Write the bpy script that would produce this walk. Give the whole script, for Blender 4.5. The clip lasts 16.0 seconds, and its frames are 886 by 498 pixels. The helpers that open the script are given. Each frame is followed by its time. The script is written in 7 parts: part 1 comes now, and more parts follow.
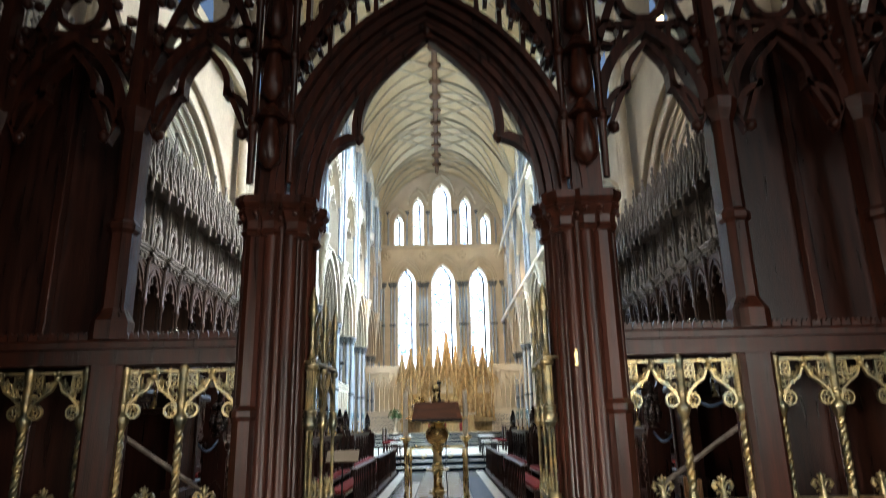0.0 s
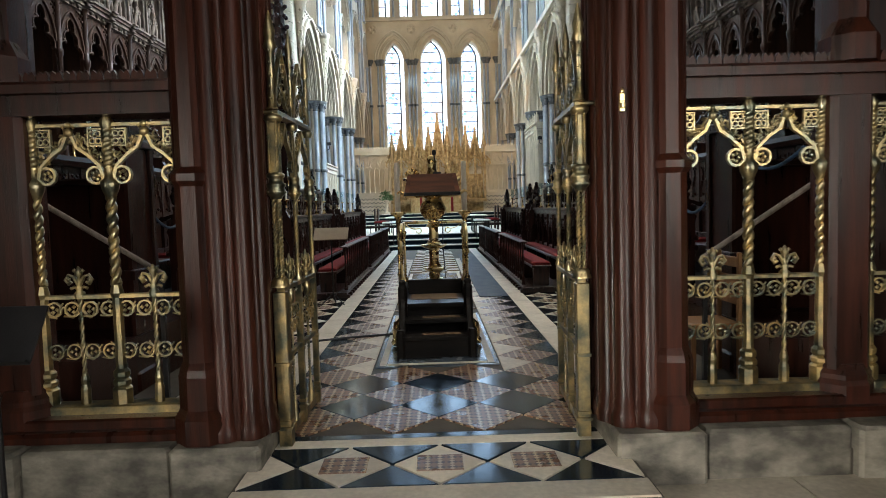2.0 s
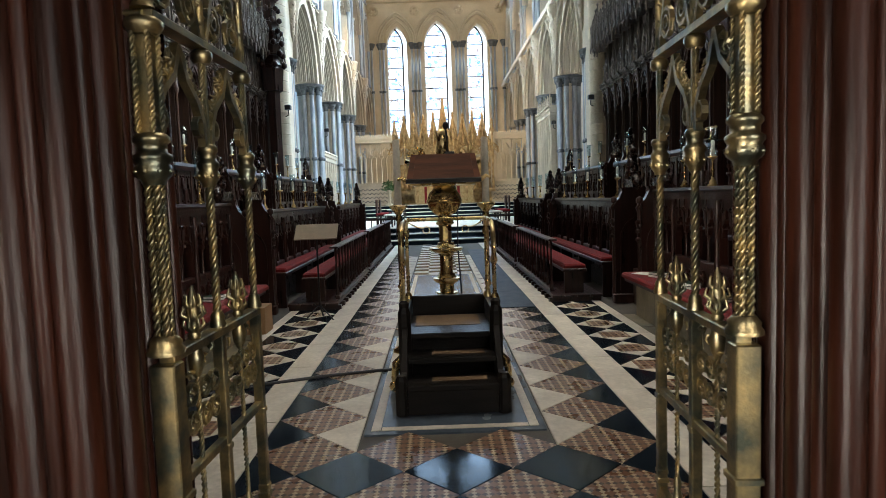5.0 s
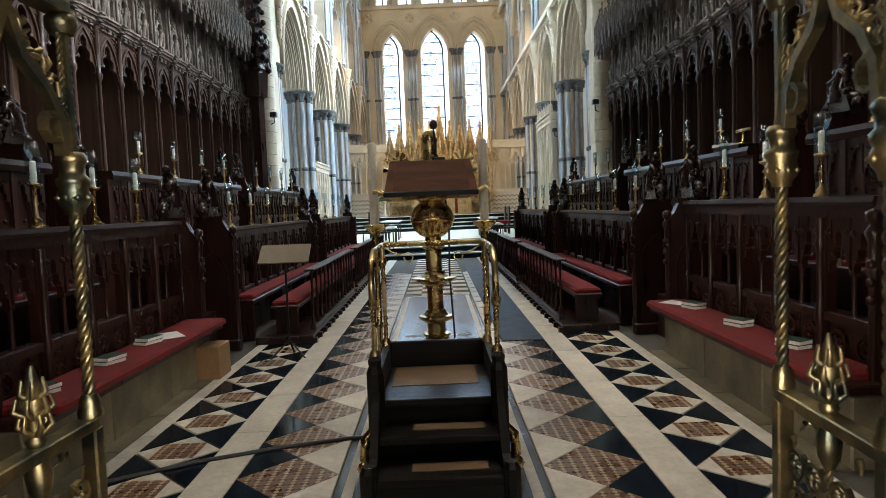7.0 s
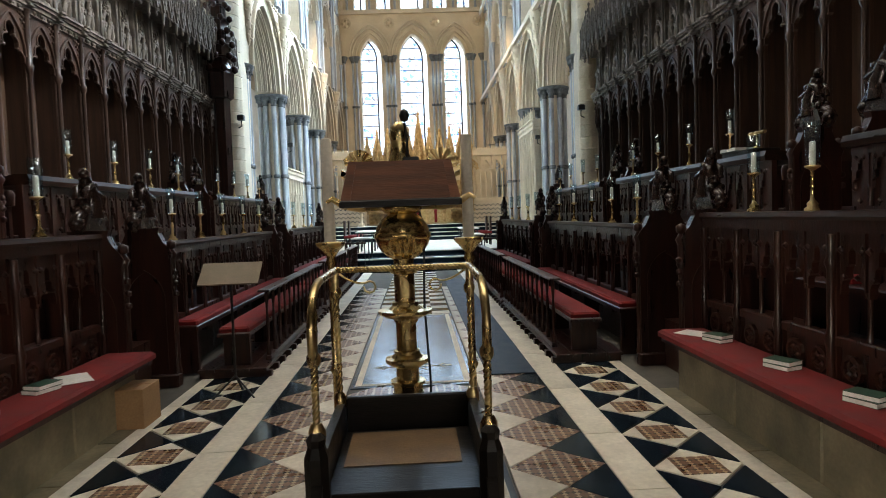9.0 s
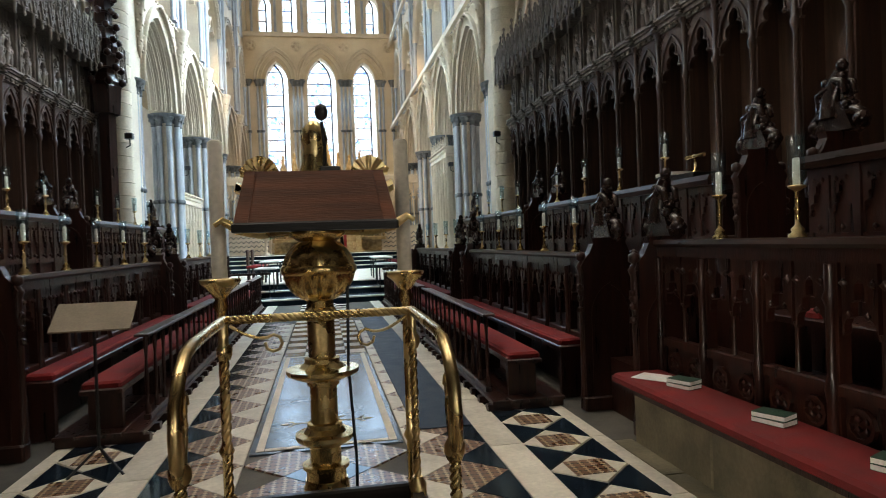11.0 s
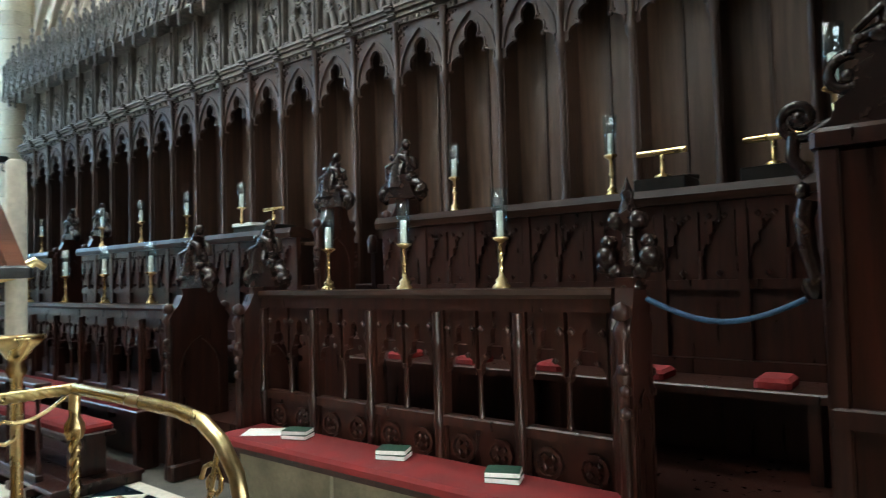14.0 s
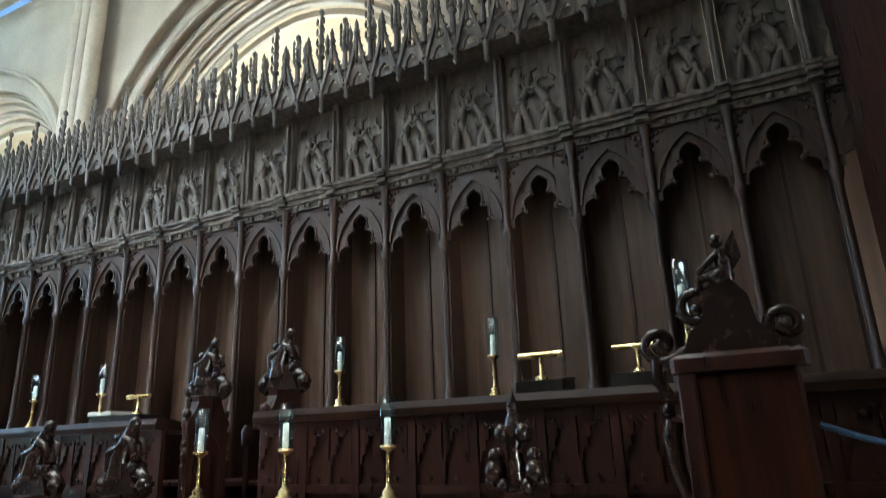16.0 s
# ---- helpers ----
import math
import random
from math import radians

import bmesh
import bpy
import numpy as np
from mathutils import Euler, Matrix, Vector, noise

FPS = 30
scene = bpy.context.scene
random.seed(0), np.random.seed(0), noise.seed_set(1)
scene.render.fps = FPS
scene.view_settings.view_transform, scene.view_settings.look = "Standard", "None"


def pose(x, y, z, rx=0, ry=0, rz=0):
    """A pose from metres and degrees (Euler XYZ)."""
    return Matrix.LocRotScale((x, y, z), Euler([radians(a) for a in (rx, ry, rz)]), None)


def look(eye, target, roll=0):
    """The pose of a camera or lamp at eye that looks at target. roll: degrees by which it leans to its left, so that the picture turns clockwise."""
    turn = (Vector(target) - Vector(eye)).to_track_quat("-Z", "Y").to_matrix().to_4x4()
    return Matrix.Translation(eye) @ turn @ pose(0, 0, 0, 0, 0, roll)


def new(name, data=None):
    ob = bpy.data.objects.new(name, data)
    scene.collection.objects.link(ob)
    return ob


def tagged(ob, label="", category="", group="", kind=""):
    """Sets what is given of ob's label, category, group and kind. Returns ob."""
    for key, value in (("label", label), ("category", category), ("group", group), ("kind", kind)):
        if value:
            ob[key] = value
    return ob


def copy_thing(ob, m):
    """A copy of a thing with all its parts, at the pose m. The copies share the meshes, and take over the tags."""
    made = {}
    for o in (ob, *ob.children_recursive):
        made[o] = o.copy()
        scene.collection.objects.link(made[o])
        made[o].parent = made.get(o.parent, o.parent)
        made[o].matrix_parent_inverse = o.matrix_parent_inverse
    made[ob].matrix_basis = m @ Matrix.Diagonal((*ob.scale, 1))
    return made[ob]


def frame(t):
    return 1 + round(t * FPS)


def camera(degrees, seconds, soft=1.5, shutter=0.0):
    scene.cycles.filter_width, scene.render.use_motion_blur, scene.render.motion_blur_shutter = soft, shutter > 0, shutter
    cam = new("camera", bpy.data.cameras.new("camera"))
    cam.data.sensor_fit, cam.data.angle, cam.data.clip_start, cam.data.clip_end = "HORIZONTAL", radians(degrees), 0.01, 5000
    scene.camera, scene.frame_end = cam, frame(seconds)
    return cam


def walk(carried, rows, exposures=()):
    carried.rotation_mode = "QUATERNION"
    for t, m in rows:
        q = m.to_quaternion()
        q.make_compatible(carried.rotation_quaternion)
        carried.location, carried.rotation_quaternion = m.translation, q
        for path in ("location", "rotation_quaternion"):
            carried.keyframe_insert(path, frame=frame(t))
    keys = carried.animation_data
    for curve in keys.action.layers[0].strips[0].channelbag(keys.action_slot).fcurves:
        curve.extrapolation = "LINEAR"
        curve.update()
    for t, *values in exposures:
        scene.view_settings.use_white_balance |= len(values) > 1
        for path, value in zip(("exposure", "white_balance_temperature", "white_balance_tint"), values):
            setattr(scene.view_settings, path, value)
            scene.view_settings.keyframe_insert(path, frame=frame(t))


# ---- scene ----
SHIFT, METRES, EYE, TURN = 0.075, 7.2, 1.55, -0.35
cam = camera(69.3, 16.0, soft=0.8, shutter=0.4)
ROWS = [
    (0.0, 0.0, 0.0, 0.0, 0.31, 15.3, 1.15),
    (0.5, -0.0093, 0.0341, -0.0053, -0.14, 7.07, 1.49),
    (1.0, -0.0097, 0.0766, -0.007, -0.95, 3.57, 1.85),
    (1.5, -0.0086, 0.1166, -0.0103, -1.27, -2.06, 1.88),
    (2.0, -0.0111, 0.1644, -0.0145, -0.55, -3.77, 1.65),
    (2.5, -0.0159, 0.2108, -0.0107, -0.09, -4.34, 1.81),
    (3.0, -0.0143, 0.2569, -0.0115, 0.15, -4.31, 1.98),
    (5.5, -0.0231, 0.4735, -0.0135, -0.35, -4.65, 2.05),
    (6.0, -0.0227, 0.5198, -0.0086, -0.5, -4.49, 2.23),
    (6.5, -0.0172, 0.5571, -0.009, -0.5, -4.11, 2.29),
    (7.0, -0.0101, 0.5952, -0.0067, -0.3, -3.73, 2.25),
    (7.5, -0.0132, 0.628, -0.0081, 0.27, -3.72, 1.73),
    (8.0, -0.015, 0.6644, -0.002, 0.3, -3.43, 2.05),
    (8.5, -0.0093, 0.6954, -0.0036, -0.57, -3.12, 2.22),
    (9.0, -0.0041, 0.7339, -0.0032, -2.11, -3.02, 2.03),
    (11.5, -0.0203, 0.8739, -0.0035, -14.02, -0.21, 1.94),
    (12.0, -0.0336, 0.8918, -0.0009, -18.67, 0.19, 1.69),
    (12.5, -0.0449, 0.8971, -0.0008, -25.05, 1.12, 1.8),
    (13.0, -0.057, 0.8915, -0.0009, -37.37, 1.84, 2.17),
    (13.5, -0.0669, 0.8966, 0.0006, -44.43, 1.69, 1.84),
    (14.0, -0.0794, 0.9113, 0.002, -51.81, 2.17, 1.58),
    (14.5, -0.0883, 0.9134, 0.0072, -57.58, 4.3, 1.78),
    (15.0, -0.0943, 0.9102, 0.0143, -61.11, 10.58, 2.06),
    (15.5, -0.0922, 0.9117, 0.0201, -62.62, 12.07, 1.84),
    (16.0, -0.0954, 0.9098, 0.0304, -62.55, 16.7, 2.03),
]
EXPO = [(0.0, 0.38, 6500, 10), (0.4, 0.16, 6500, 10), (0.9, 0.0, 6500, 10), (5.5, 0.0, 6550, 10), (8.0, 0.03, 6750, 10), (12.3, 0.03, 6800, 10), (13.2, 0.65, 6350, 6), (13.8, 1.2, 5700, 0), (14.2, 1.6, 5500, -3), (14.6, 1.75, 5450, -3), (15.0, 1.55, 5500, -1), (16.0, 1.52, 5500, -1)]
walk(cam, [(t, pose(SHIFT, 0, EYE, 0, 0, TURN) @ pose(METRES * x, METRES * y, METRES * z, 90 + pitch, roll, yaw)) for t, x, y, z, yaw, pitch, roll in ROWS], EXPO)

# ---- light ----
world = bpy.data.worlds.new("world")
scene.world = world
world.use_nodes = True
wn = world.node_tree.nodes
sky = wn.new("ShaderNodeTexSky")
sky.sky_type, sky.sun_disc, sky.sun_elevation, sky.sun_rotation = "NISHITA", False, radians(35), radians(200)
world.node_tree.links.new(sky.outputs[0], wn["Background"].inputs[0])
wn["Background"].inputs[1].default_value = 0.1


def area(name, at, to, sx, sy, watts, colour):
    d = bpy.data.lights.new(name, "AREA")
    d.shape, d.size, d.size_y, d.energy, d.color = "RECTANGLE", sx, sy, watts, colour
    ob = new(name, d)
    ob.matrix_basis = look(at, to)
    return tagged(ob, kind="structure")


def spot(name, at, to, watts, colour, degrees=60, radius=0.06):
    d = bpy.data.lights.new(name, "SPOT")
    d.energy, d.color, d.spot_size, d.spot_blend, d.shadow_soft_size = watts, colour, radians(degrees), 0.6, radius
    ob = new(name, d)
    ob.matrix_basis = look(at, to)
    return tagged(ob, kind="structure")


COOL, DAY, WARM = (0.58, 0.80, 1.0), (0.95, 0.98, 1.0), (1.0, 0.72, 0.42)
# daylight in the east windows, the clerestory on both sides, the aisles and the nave behind
area("east_window_light", (0, 47.6, 11.5), (0, 20, 3), 7, 14, 1200, (0.45, 0.70, 1.0))
area("north_clerestory_light", (-5.3, 31, 16), (4, 30, 5), 10, 4.5, 1500, COOL).data.spread = radians(80)
area("south_clerestory_light", (5.3, 31, 16), (-5.2, 28.5, 5), 11, 4.5, 6500, COOL).data.spread = radians(85)
area("choir_clerestory_light", (-4.4, 12, 15), (1.2, 10.3, 0), 7, 3.5, 80, (1.0, 0.92, 0.80)).data.spread = radians(44)
area("stall_clerestory_light", (-4.4, 17, 13.5), (4.9, 13.2, 4.9), 6, 3, 48, (0.90, 0.97, 1.0)).data.spread = radians(36)
area("stall_clerestory_light", (4.4, 14, 13.5), (-4.9, 13.0, 6.0), 6, 3, 335, (0.86, 0.96, 1.0)).data.spread = radians(50)
area("choir_clerestory_light", (4.4, 12, 15), (-1.2, 10.3, 0), 7, 3.5, 235, (1.0, 0.93, 0.84)).data.spread = radians(100)
area("aisle_window_light", (-10.3, 15, 4.5), (-6.5, 15, 9), 16, 4, 1900, COOL)
area("aisle_window_light", (10.3, 15, 4.5), (6.5, 15, 9), 16, 4, 900, DAY)
area("nave_light", (5, -13, 7.0), (4.4, 5, 3.2), 8, 6, 115, (1.0, 0.98, 0.95)).data.spread = radians(80)
# two unseen fill lamps, added to brighten the brass gates and right pier
area("transept_light", (-5.5, -4, 2.0), (2.3, 5.0, 0.7), 3, 2.2, 50, (1.0, 0.92, 0.80)).data.spread = radians(40)
area("transept_light", (5.5, -4, 2.4), (-1.0, 5.3, 1.5), 3, 2.2, 26, (1.0, 0.94, 0.84)).data.spread = radians(40)
# warm floodlights of the sanctuary
spot("sanctuary_floodlight", (-4.3, 34, 9.5), (1, 47, 9), 900, WARM, 80)
spot("sanctuary_floodlight", (4.3, 34, 9.5), (-1, 47, 9), 1100, WARM, 80)
spot("sanctuary_floodlight", (-4.3, 30, 9), (0, 40, 3.5), 800, WARM, 60)
spot("sanctuary_floodlight", (4.3, 30, 9), (0, 40, 3.5), 800, WARM, 60)
spot("sanctuary_floodlight", (-4.0, 33, 5.0), (4.9, 39, 8), 700, WARM, 70)


# ---- materials ----
def mat(name, c1, c2=None, rough=0.6, metal=0.0, scale=5.0, stretch=(1, 1, 1), bump=0.15, fine=70.0, coat=0.0, spread=0.12, gloss=0.5):
    m = bpy.data.materials.new(name)
    m.use_nodes = True
    n, l = m.node_tree.nodes, m.node_tree.links
    b = n["Principled BSDF"]
    tc, mp, info, add = n.new("ShaderNodeTexCoord"), n.new("ShaderNodeMapping"), n.new("ShaderNodeObjectInfo"), n.new("ShaderNodeVectorMath")
    mp.inputs["Scale"].default_value = stretch
    l.new(tc.outputs["Object"], add.inputs[0])
    l.new(info.outputs["Random"], add.inputs[1])
    l.new(add.outputs[0], mp.inputs["Vector"])
    big, small = n.new("ShaderNodeTexNoise"), n.new("ShaderNodeTexNoise")
    big.inputs["Scale"].default_value, big.inputs["Detail"].default_value = scale, 6
    small.inputs["Scale"].default_value, small.inputs["Detail"].default_value = fine, 4
    l.new(mp.outputs[0], big.inputs["Vector"])
    l.new(mp.outputs[0], small.inputs["Vector"])
    ramp = n.new("ShaderNodeValToRGB")
    ramp.color_ramp.elements[0].position, ramp.color_ramp.elements[1].position = 0.35, 0.68
    c2 = c2 or tuple(0.6 * c for c in c1)
    ramp.color_ramp.elements[0].color, ramp.color_ramp.elements[1].color = (*c2, 1), (*c1, 1)
    l.new(big.outputs["Fac"], ramp.inputs["Fac"])
    hsv = n.new("ShaderNodeHueSaturation")
    mul, rnd = n.new("ShaderNodeMath"), n.new("ShaderNodeMath")
    mul.operation, rnd.operation = "MULTIPLY_ADD", "MULTIPLY_ADD"
    mul.inputs[1].default_value, mul.inputs[2].default_value = 0.5, 0.75
    rnd.inputs[1].default_value = spread * 2
    l.new(small.outputs["Fac"], mul.inputs[0])
    l.new(info.outputs["Random"], rnd.inputs[0])
    shift = n.new("ShaderNodeMath")
    shift.operation, shift.inputs[1].default_value = "SUBTRACT", spread
    l.new(mul.outputs[0], shift.inputs[0])
    l.new(shift.outputs[0], rnd.inputs[2])
    l.new(rnd.outputs[0], hsv.inputs["Value"])
    l.new(ramp.outputs[0], hsv.inputs["Color"])
    l.new(hsv.outputs[0], b.inputs["Base Color"])
    rr = n.new("ShaderNodeMath")
    rr.operation, rr.inputs[1].default_value, rr.inputs[2].default_value = "MULTIPLY_ADD", 0.3, rough - 0.15
    l.new(big.outputs["Fac"], rr.inputs[0])
    l.new(rr.outputs[0], b.inputs["Roughness"])
    b.inputs["Metallic"].default_value, b.inputs["Coat Weight"].default_value = metal, coat
    b.inputs["Coat Roughness"].default_value = 0.25
    b.inputs["Specular IOR Level"].default_value = gloss
    bp = n.new("ShaderNodeBump")
    bp.inputs["Strength"].default_value, bp.inputs["Distance"].default_value = bump, 0.01
    l.new(small.outputs["Fac"], bp.inputs["Height"])
    l.new(bp.outputs[0], b.inputs["Normal"])
    return m


OAK = mat("dark_oak", (0.046, 0.0145, 0.009), (0.016, 0.006, 0.0042), 0.32, 0, 3, (6, 6, 0.6), 0.2, 30, 0.0, gloss=0.40)
OAK_POLISHED = mat("hand_polished_oak", (0.028, 0.012, 0.008), (0.012, 0.006, 0.005), 0.24, 0, 3, (5, 5, 5), 0.05, 40, 0.0)
OAK_BOARD = mat("dark_waxed_oak", (0.040, 0.017, 0.011), (0.016, 0.008, 0.005), 0.34, 0, 3, (6, 0.6, 6), 0.06, 30, 0.0, gloss=0.16)
OAK_RED = mat("red_brown_oak", (0.056, 0.0145, 0.0075), (0.016, 0.006, 0.004), 0.32, 0, 2.5, (7, 7, 0.5), 0.15, 25, 0.0, gloss=0.25)
# paleness carries the cool light that falls on cornices and reliefs from above
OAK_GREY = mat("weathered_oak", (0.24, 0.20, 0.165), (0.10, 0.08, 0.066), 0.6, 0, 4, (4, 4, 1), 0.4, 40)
OAK_MID = mat("brown_oak_moulding", (0.080, 0.038, 0.023), (0.038, 0.019, 0.012), 0.45, 0, 2, (8, 8, 0.5), 0.3, 25)
OAK_PANEL = mat("pale_brown_oak_panel", (0.17, 0.100, 0.066), (0.085, 0.050, 0.033), 0.42, 0, 2, (8, 8, 0.5), 0.2, 25)
DESK_WOOD = mat("polished_walnut", (0.21, 0.068, 0.027), (0.10, 0.033, 0.014), 0.5, 0, 2.5, (0.6, 6, 6), 0.2, 30, 0.0)
PALE_WOOD = mat("pale_wood", (0.42, 0.22, 0.09), (0.32, 0.16, 0.06), 0.5, 0, 3, (5, 5, 0.6), 0.2, 30)
BLACK_WOOD = mat("black_stained_wood", (0.014, 0.010, 0.008), (0.006, 0.005, 0.004), 0.36, 0, 4, (0.7, 5, 5), 0.2, 30, 0.0, gloss=0.3)
BRASS = mat("polished_brass", (0.84, 0.66, 0.34), (0.60, 0.43, 0.18), 0.27, 1, 7, (1, 1, 1), 0.05, 60)
# second colour holds tarnish and the teal of cool light mirrored by gates
OLD_BRASS = mat("tarnished_brass", (0.60, 0.46, 0.22), (0.17, 0.185, 0.14), 0.38, 1, 9, (1, 1, 1), 0.15, 80)
STONE = mat("pale_limestone", (0.66, 0.57, 0.44), (0.54, 0.45, 0.34), 0.85, 0, 1.2, (1, 1, 1), 0.35, 25)
STONE_CREAM = mat("cream_limestone", (0.70, 0.60, 0.45), (0.58, 0.48, 0.34), 0.85, 0, 1.0, (1, 1, 1), 0.3, 25)
MARBLE_GREY = mat("grey_marble_shaft", (0.44, 0.46, 0.48), (0.28, 0.30, 0.33), 0.45, 0, 3, (2, 2, 0.7), 0.1, 40)
DARK_M = mat("dark_marble_carving", (0.17, 0.18, 0.19), (0.08, 0.085, 0.09), 0.55, 0, 9, (1, 1, 1), 0.4, 40)
PLINTH = mat("worn_grey_stone", (0.31, 0.29, 0.24), (0.075, 0.072, 0.062), 0.7, 0, 4.2, (1, 1, 1.6), 0.6, 30)
KERB = mat("stone_kerb", (0.28, 0.235, 0.15), (0.09, 0.08, 0.05), 0.5, 0, 2.2, (1, 1, 1), 0.3, 35)
WHITE_M = mat("white_marble", (0.72, 0.67, 0.57), (0.58, 0.53, 0.44), 0.55, 0, 4, (1, 1, 1), 0.12, 30, 0.0, gloss=0.22)
# blue of the reflected windows is set in the tint and base colour
BLACK_M = mat("black_slate", (0.012, 0.022, 0.034), (0.007, 0.012, 0.019), 0.13, 0, 4, (1, 1, 1), 0.03, 30, 0.0, gloss=0.24)
BLACK_M.node_tree.nodes["Principled BSDF"].inputs["Specular Tint"].default_value = (0.40, 0.70, 1.0, 1)
GREY_M = mat("grey_slab_marble", (0.085, 0.11, 0.14), (0.05, 0.065, 0.085), 0.22, 0, 3, (1, 1, 1), 0.04, 30, 0.0, gloss=0.3)
GROUT = mat("dark_mortar", (0.10, 0.09, 0.075), None, 0.8)
CUSHION = mat("red_cloth", (0.23, 0.012, 0.012), (0.15, 0.008, 0.008), 0.9, 0, 6, (1, 1, 1), 0.3, 250)
GILT = mat("gilded_stone", (0.66, 0.47, 0.23), (0.30, 0.19, 0.08), 0.45, 0.35, 6, (1, 1, 1), 0.3, 40)
WAX = mat("candle_wax", (0.82, 0.77, 0.66), (0.74, 0.68, 0.56), 0.5, 0, 5, (1, 1, 1), 0.05, 40)
PAPER = mat("paper", (0.86, 0.85, 0.82), (0.80, 0.79, 0.75), 0.7, 0, 8, (1, 1, 1), 0.05, 60)
GREEN = mat("green_book_cloth", (0.018, 0.055, 0.032), (0.012, 0.04, 0.024), 0.6, 0, 8, (1, 1, 1), 0.2, 200)
BLACK = mat("black_metal", (0.018, 0.018, 0.02), None, 0.4, 0.2, 8)
BLUE = mat("blue_rope_cloth", (0.035, 0.085, 0.17), (0.02, 0.05, 0.11), 0.7, 0, 20, (1, 1, 1), 0.4, 200)
MAT_CLOTH = mat("navy_matting", (0.013, 0.021, 0.038), (0.008, 0.013, 0.024), 0.55, 0, 5, (1, 1, 1), 0.1, 200, gloss=0.3)
TREAD = mat("worn_tread_covering", (0.20, 0.125, 0.06), (0.13, 0.075, 0.035), 0.6, 0, 6)
TAN = mat("tan_board", (0.26, 0.21, 0.15), (0.20, 0.16, 0.11), 0.7, 0, 4)
CARD = mat("brown_cardboard", (0.40, 0.24, 0.12), (0.33, 0.19, 0.09), 0.8, 0, 5, (1, 1, 1), 0.1, 60)
LEAF = mat("leaf", (0.05, 0.13, 0.03), (0.03, 0.08, 0.02), 0.5, 0, 20)
IRON = mat("lead_came", (0.06, 0.06, 0.065), None, 0.6, 0.3)
# warm light on the vault is mixed into this tan base colour
PLASTER = mat("vault_plaster", (0.68, 0.54, 0.35), (0.57, 0.44, 0.27), 0.9, 0, 0.7, (1, 1, 1), 0.2, 12)
BROWN_RIB = mat("painted_rib", (0.20, 0.10, 0.05), (0.12, 0.06, 0.03), 0.7)
CLOTH_W = mat("altar_cloth", (0.62, 0.48, 0.24), (0.45, 0.30, 0.12), 0.7, 0, 9)


def glass(name, colour, shine=0.12):
    m = bpy.data.materials.new(name)
    m.use_nodes = True
    n, l = m.node_tree.nodes, m.node_tree.links
    tr, gl, mx = n.new("ShaderNodeBsdfTransparent"), n.new("ShaderNodeBsdfGlossy"), n.new("ShaderNodeMixShader")
    tr.inputs[0].default_value, gl.inputs["Roughness"].default_value, mx.inputs[0].default_value = (*colour, 1), 0.03, shine
    l.new(tr.outputs[0], mx.inputs[1])
    l.new(gl.outputs[0], mx.inputs[2])
    l.new(mx.outputs[0], n["Material Output"].inputs[0])
    return m


GLASS = glass("clear_glass", (0.87, 0.94, 0.97), 0.07)


def glow(name, colour, power):
    m = bpy.data.materials.new(name)
    m.use_nodes = True
    n, l = m.node_tree.nodes, m.node_tree.links
    e = n.new("ShaderNodeEmission")
    e.inputs[0].default_value, e.inputs[1].default_value = (*colour, 1), power
    l.new(e.outputs[0], n["Material Output"].inputs[0])
    return m


SKY = glow("overcast_sky", (0.66, 0.82, 1.0), 3.2)
LAMP = glow("lamp_glass", (1.0, 0.80, 0.50), 7)


def tile_material():
    """Encaustic tile: small red, buff and brown squares set on the diagonal."""
    m = mat("encaustic_tile", (0.24, 0.125, 0.074), (0.17, 0.086, 0.052), 0.30, 0, 7, (1, 1, 1), 0.08, 60, 0.0, gloss=0.36)
    n, l = m.node_tree.nodes, m.node_tree.links
    b = n["Principled BSDF"]
    src = b.inputs["Base Color"].links[0].from_socket
    geo, mp = n.new("ShaderNodeNewGeometry"), n.new("ShaderNodeMapping")
    mp.inputs["Rotation"].default_value = (0, 0, radians(45))
    l.new(geo.outputs["Position"], mp.inputs["Vector"])
    ck, ck2 = n.new("ShaderNodeTexChecker"), n.new("ShaderNodeTexChecker")
    ck.inputs["Scale"].default_value, ck2.inputs["Scale"].default_value = 20.5, 41.0
    ck.inputs[1].default_value, ck.inputs[2].default_value = (1, 1, 1, 1), (0, 0, 0, 1)
    ck2.inputs[1].default_value, ck2.inputs[2].default_value = (0.50, 0.38, 0.24, 1), (0.060, 0.036, 0.028, 1)
    mix = n.new("ShaderNodeMix")
    mix.data_type = "RGBA"
    for tex in (ck, ck2):
        l.new(mp.outputs[0], tex.inputs["Vector"])
    l.new(ck.outputs["Fac"], mix.inputs["Factor"])
    l.new(src, mix.inputs[6])
    l.new(ck2.outputs["Color"], mix.inputs[7])
    l.new(mix.outputs[2], b.inputs["Base Color"])
    return m


TILE = tile_material()


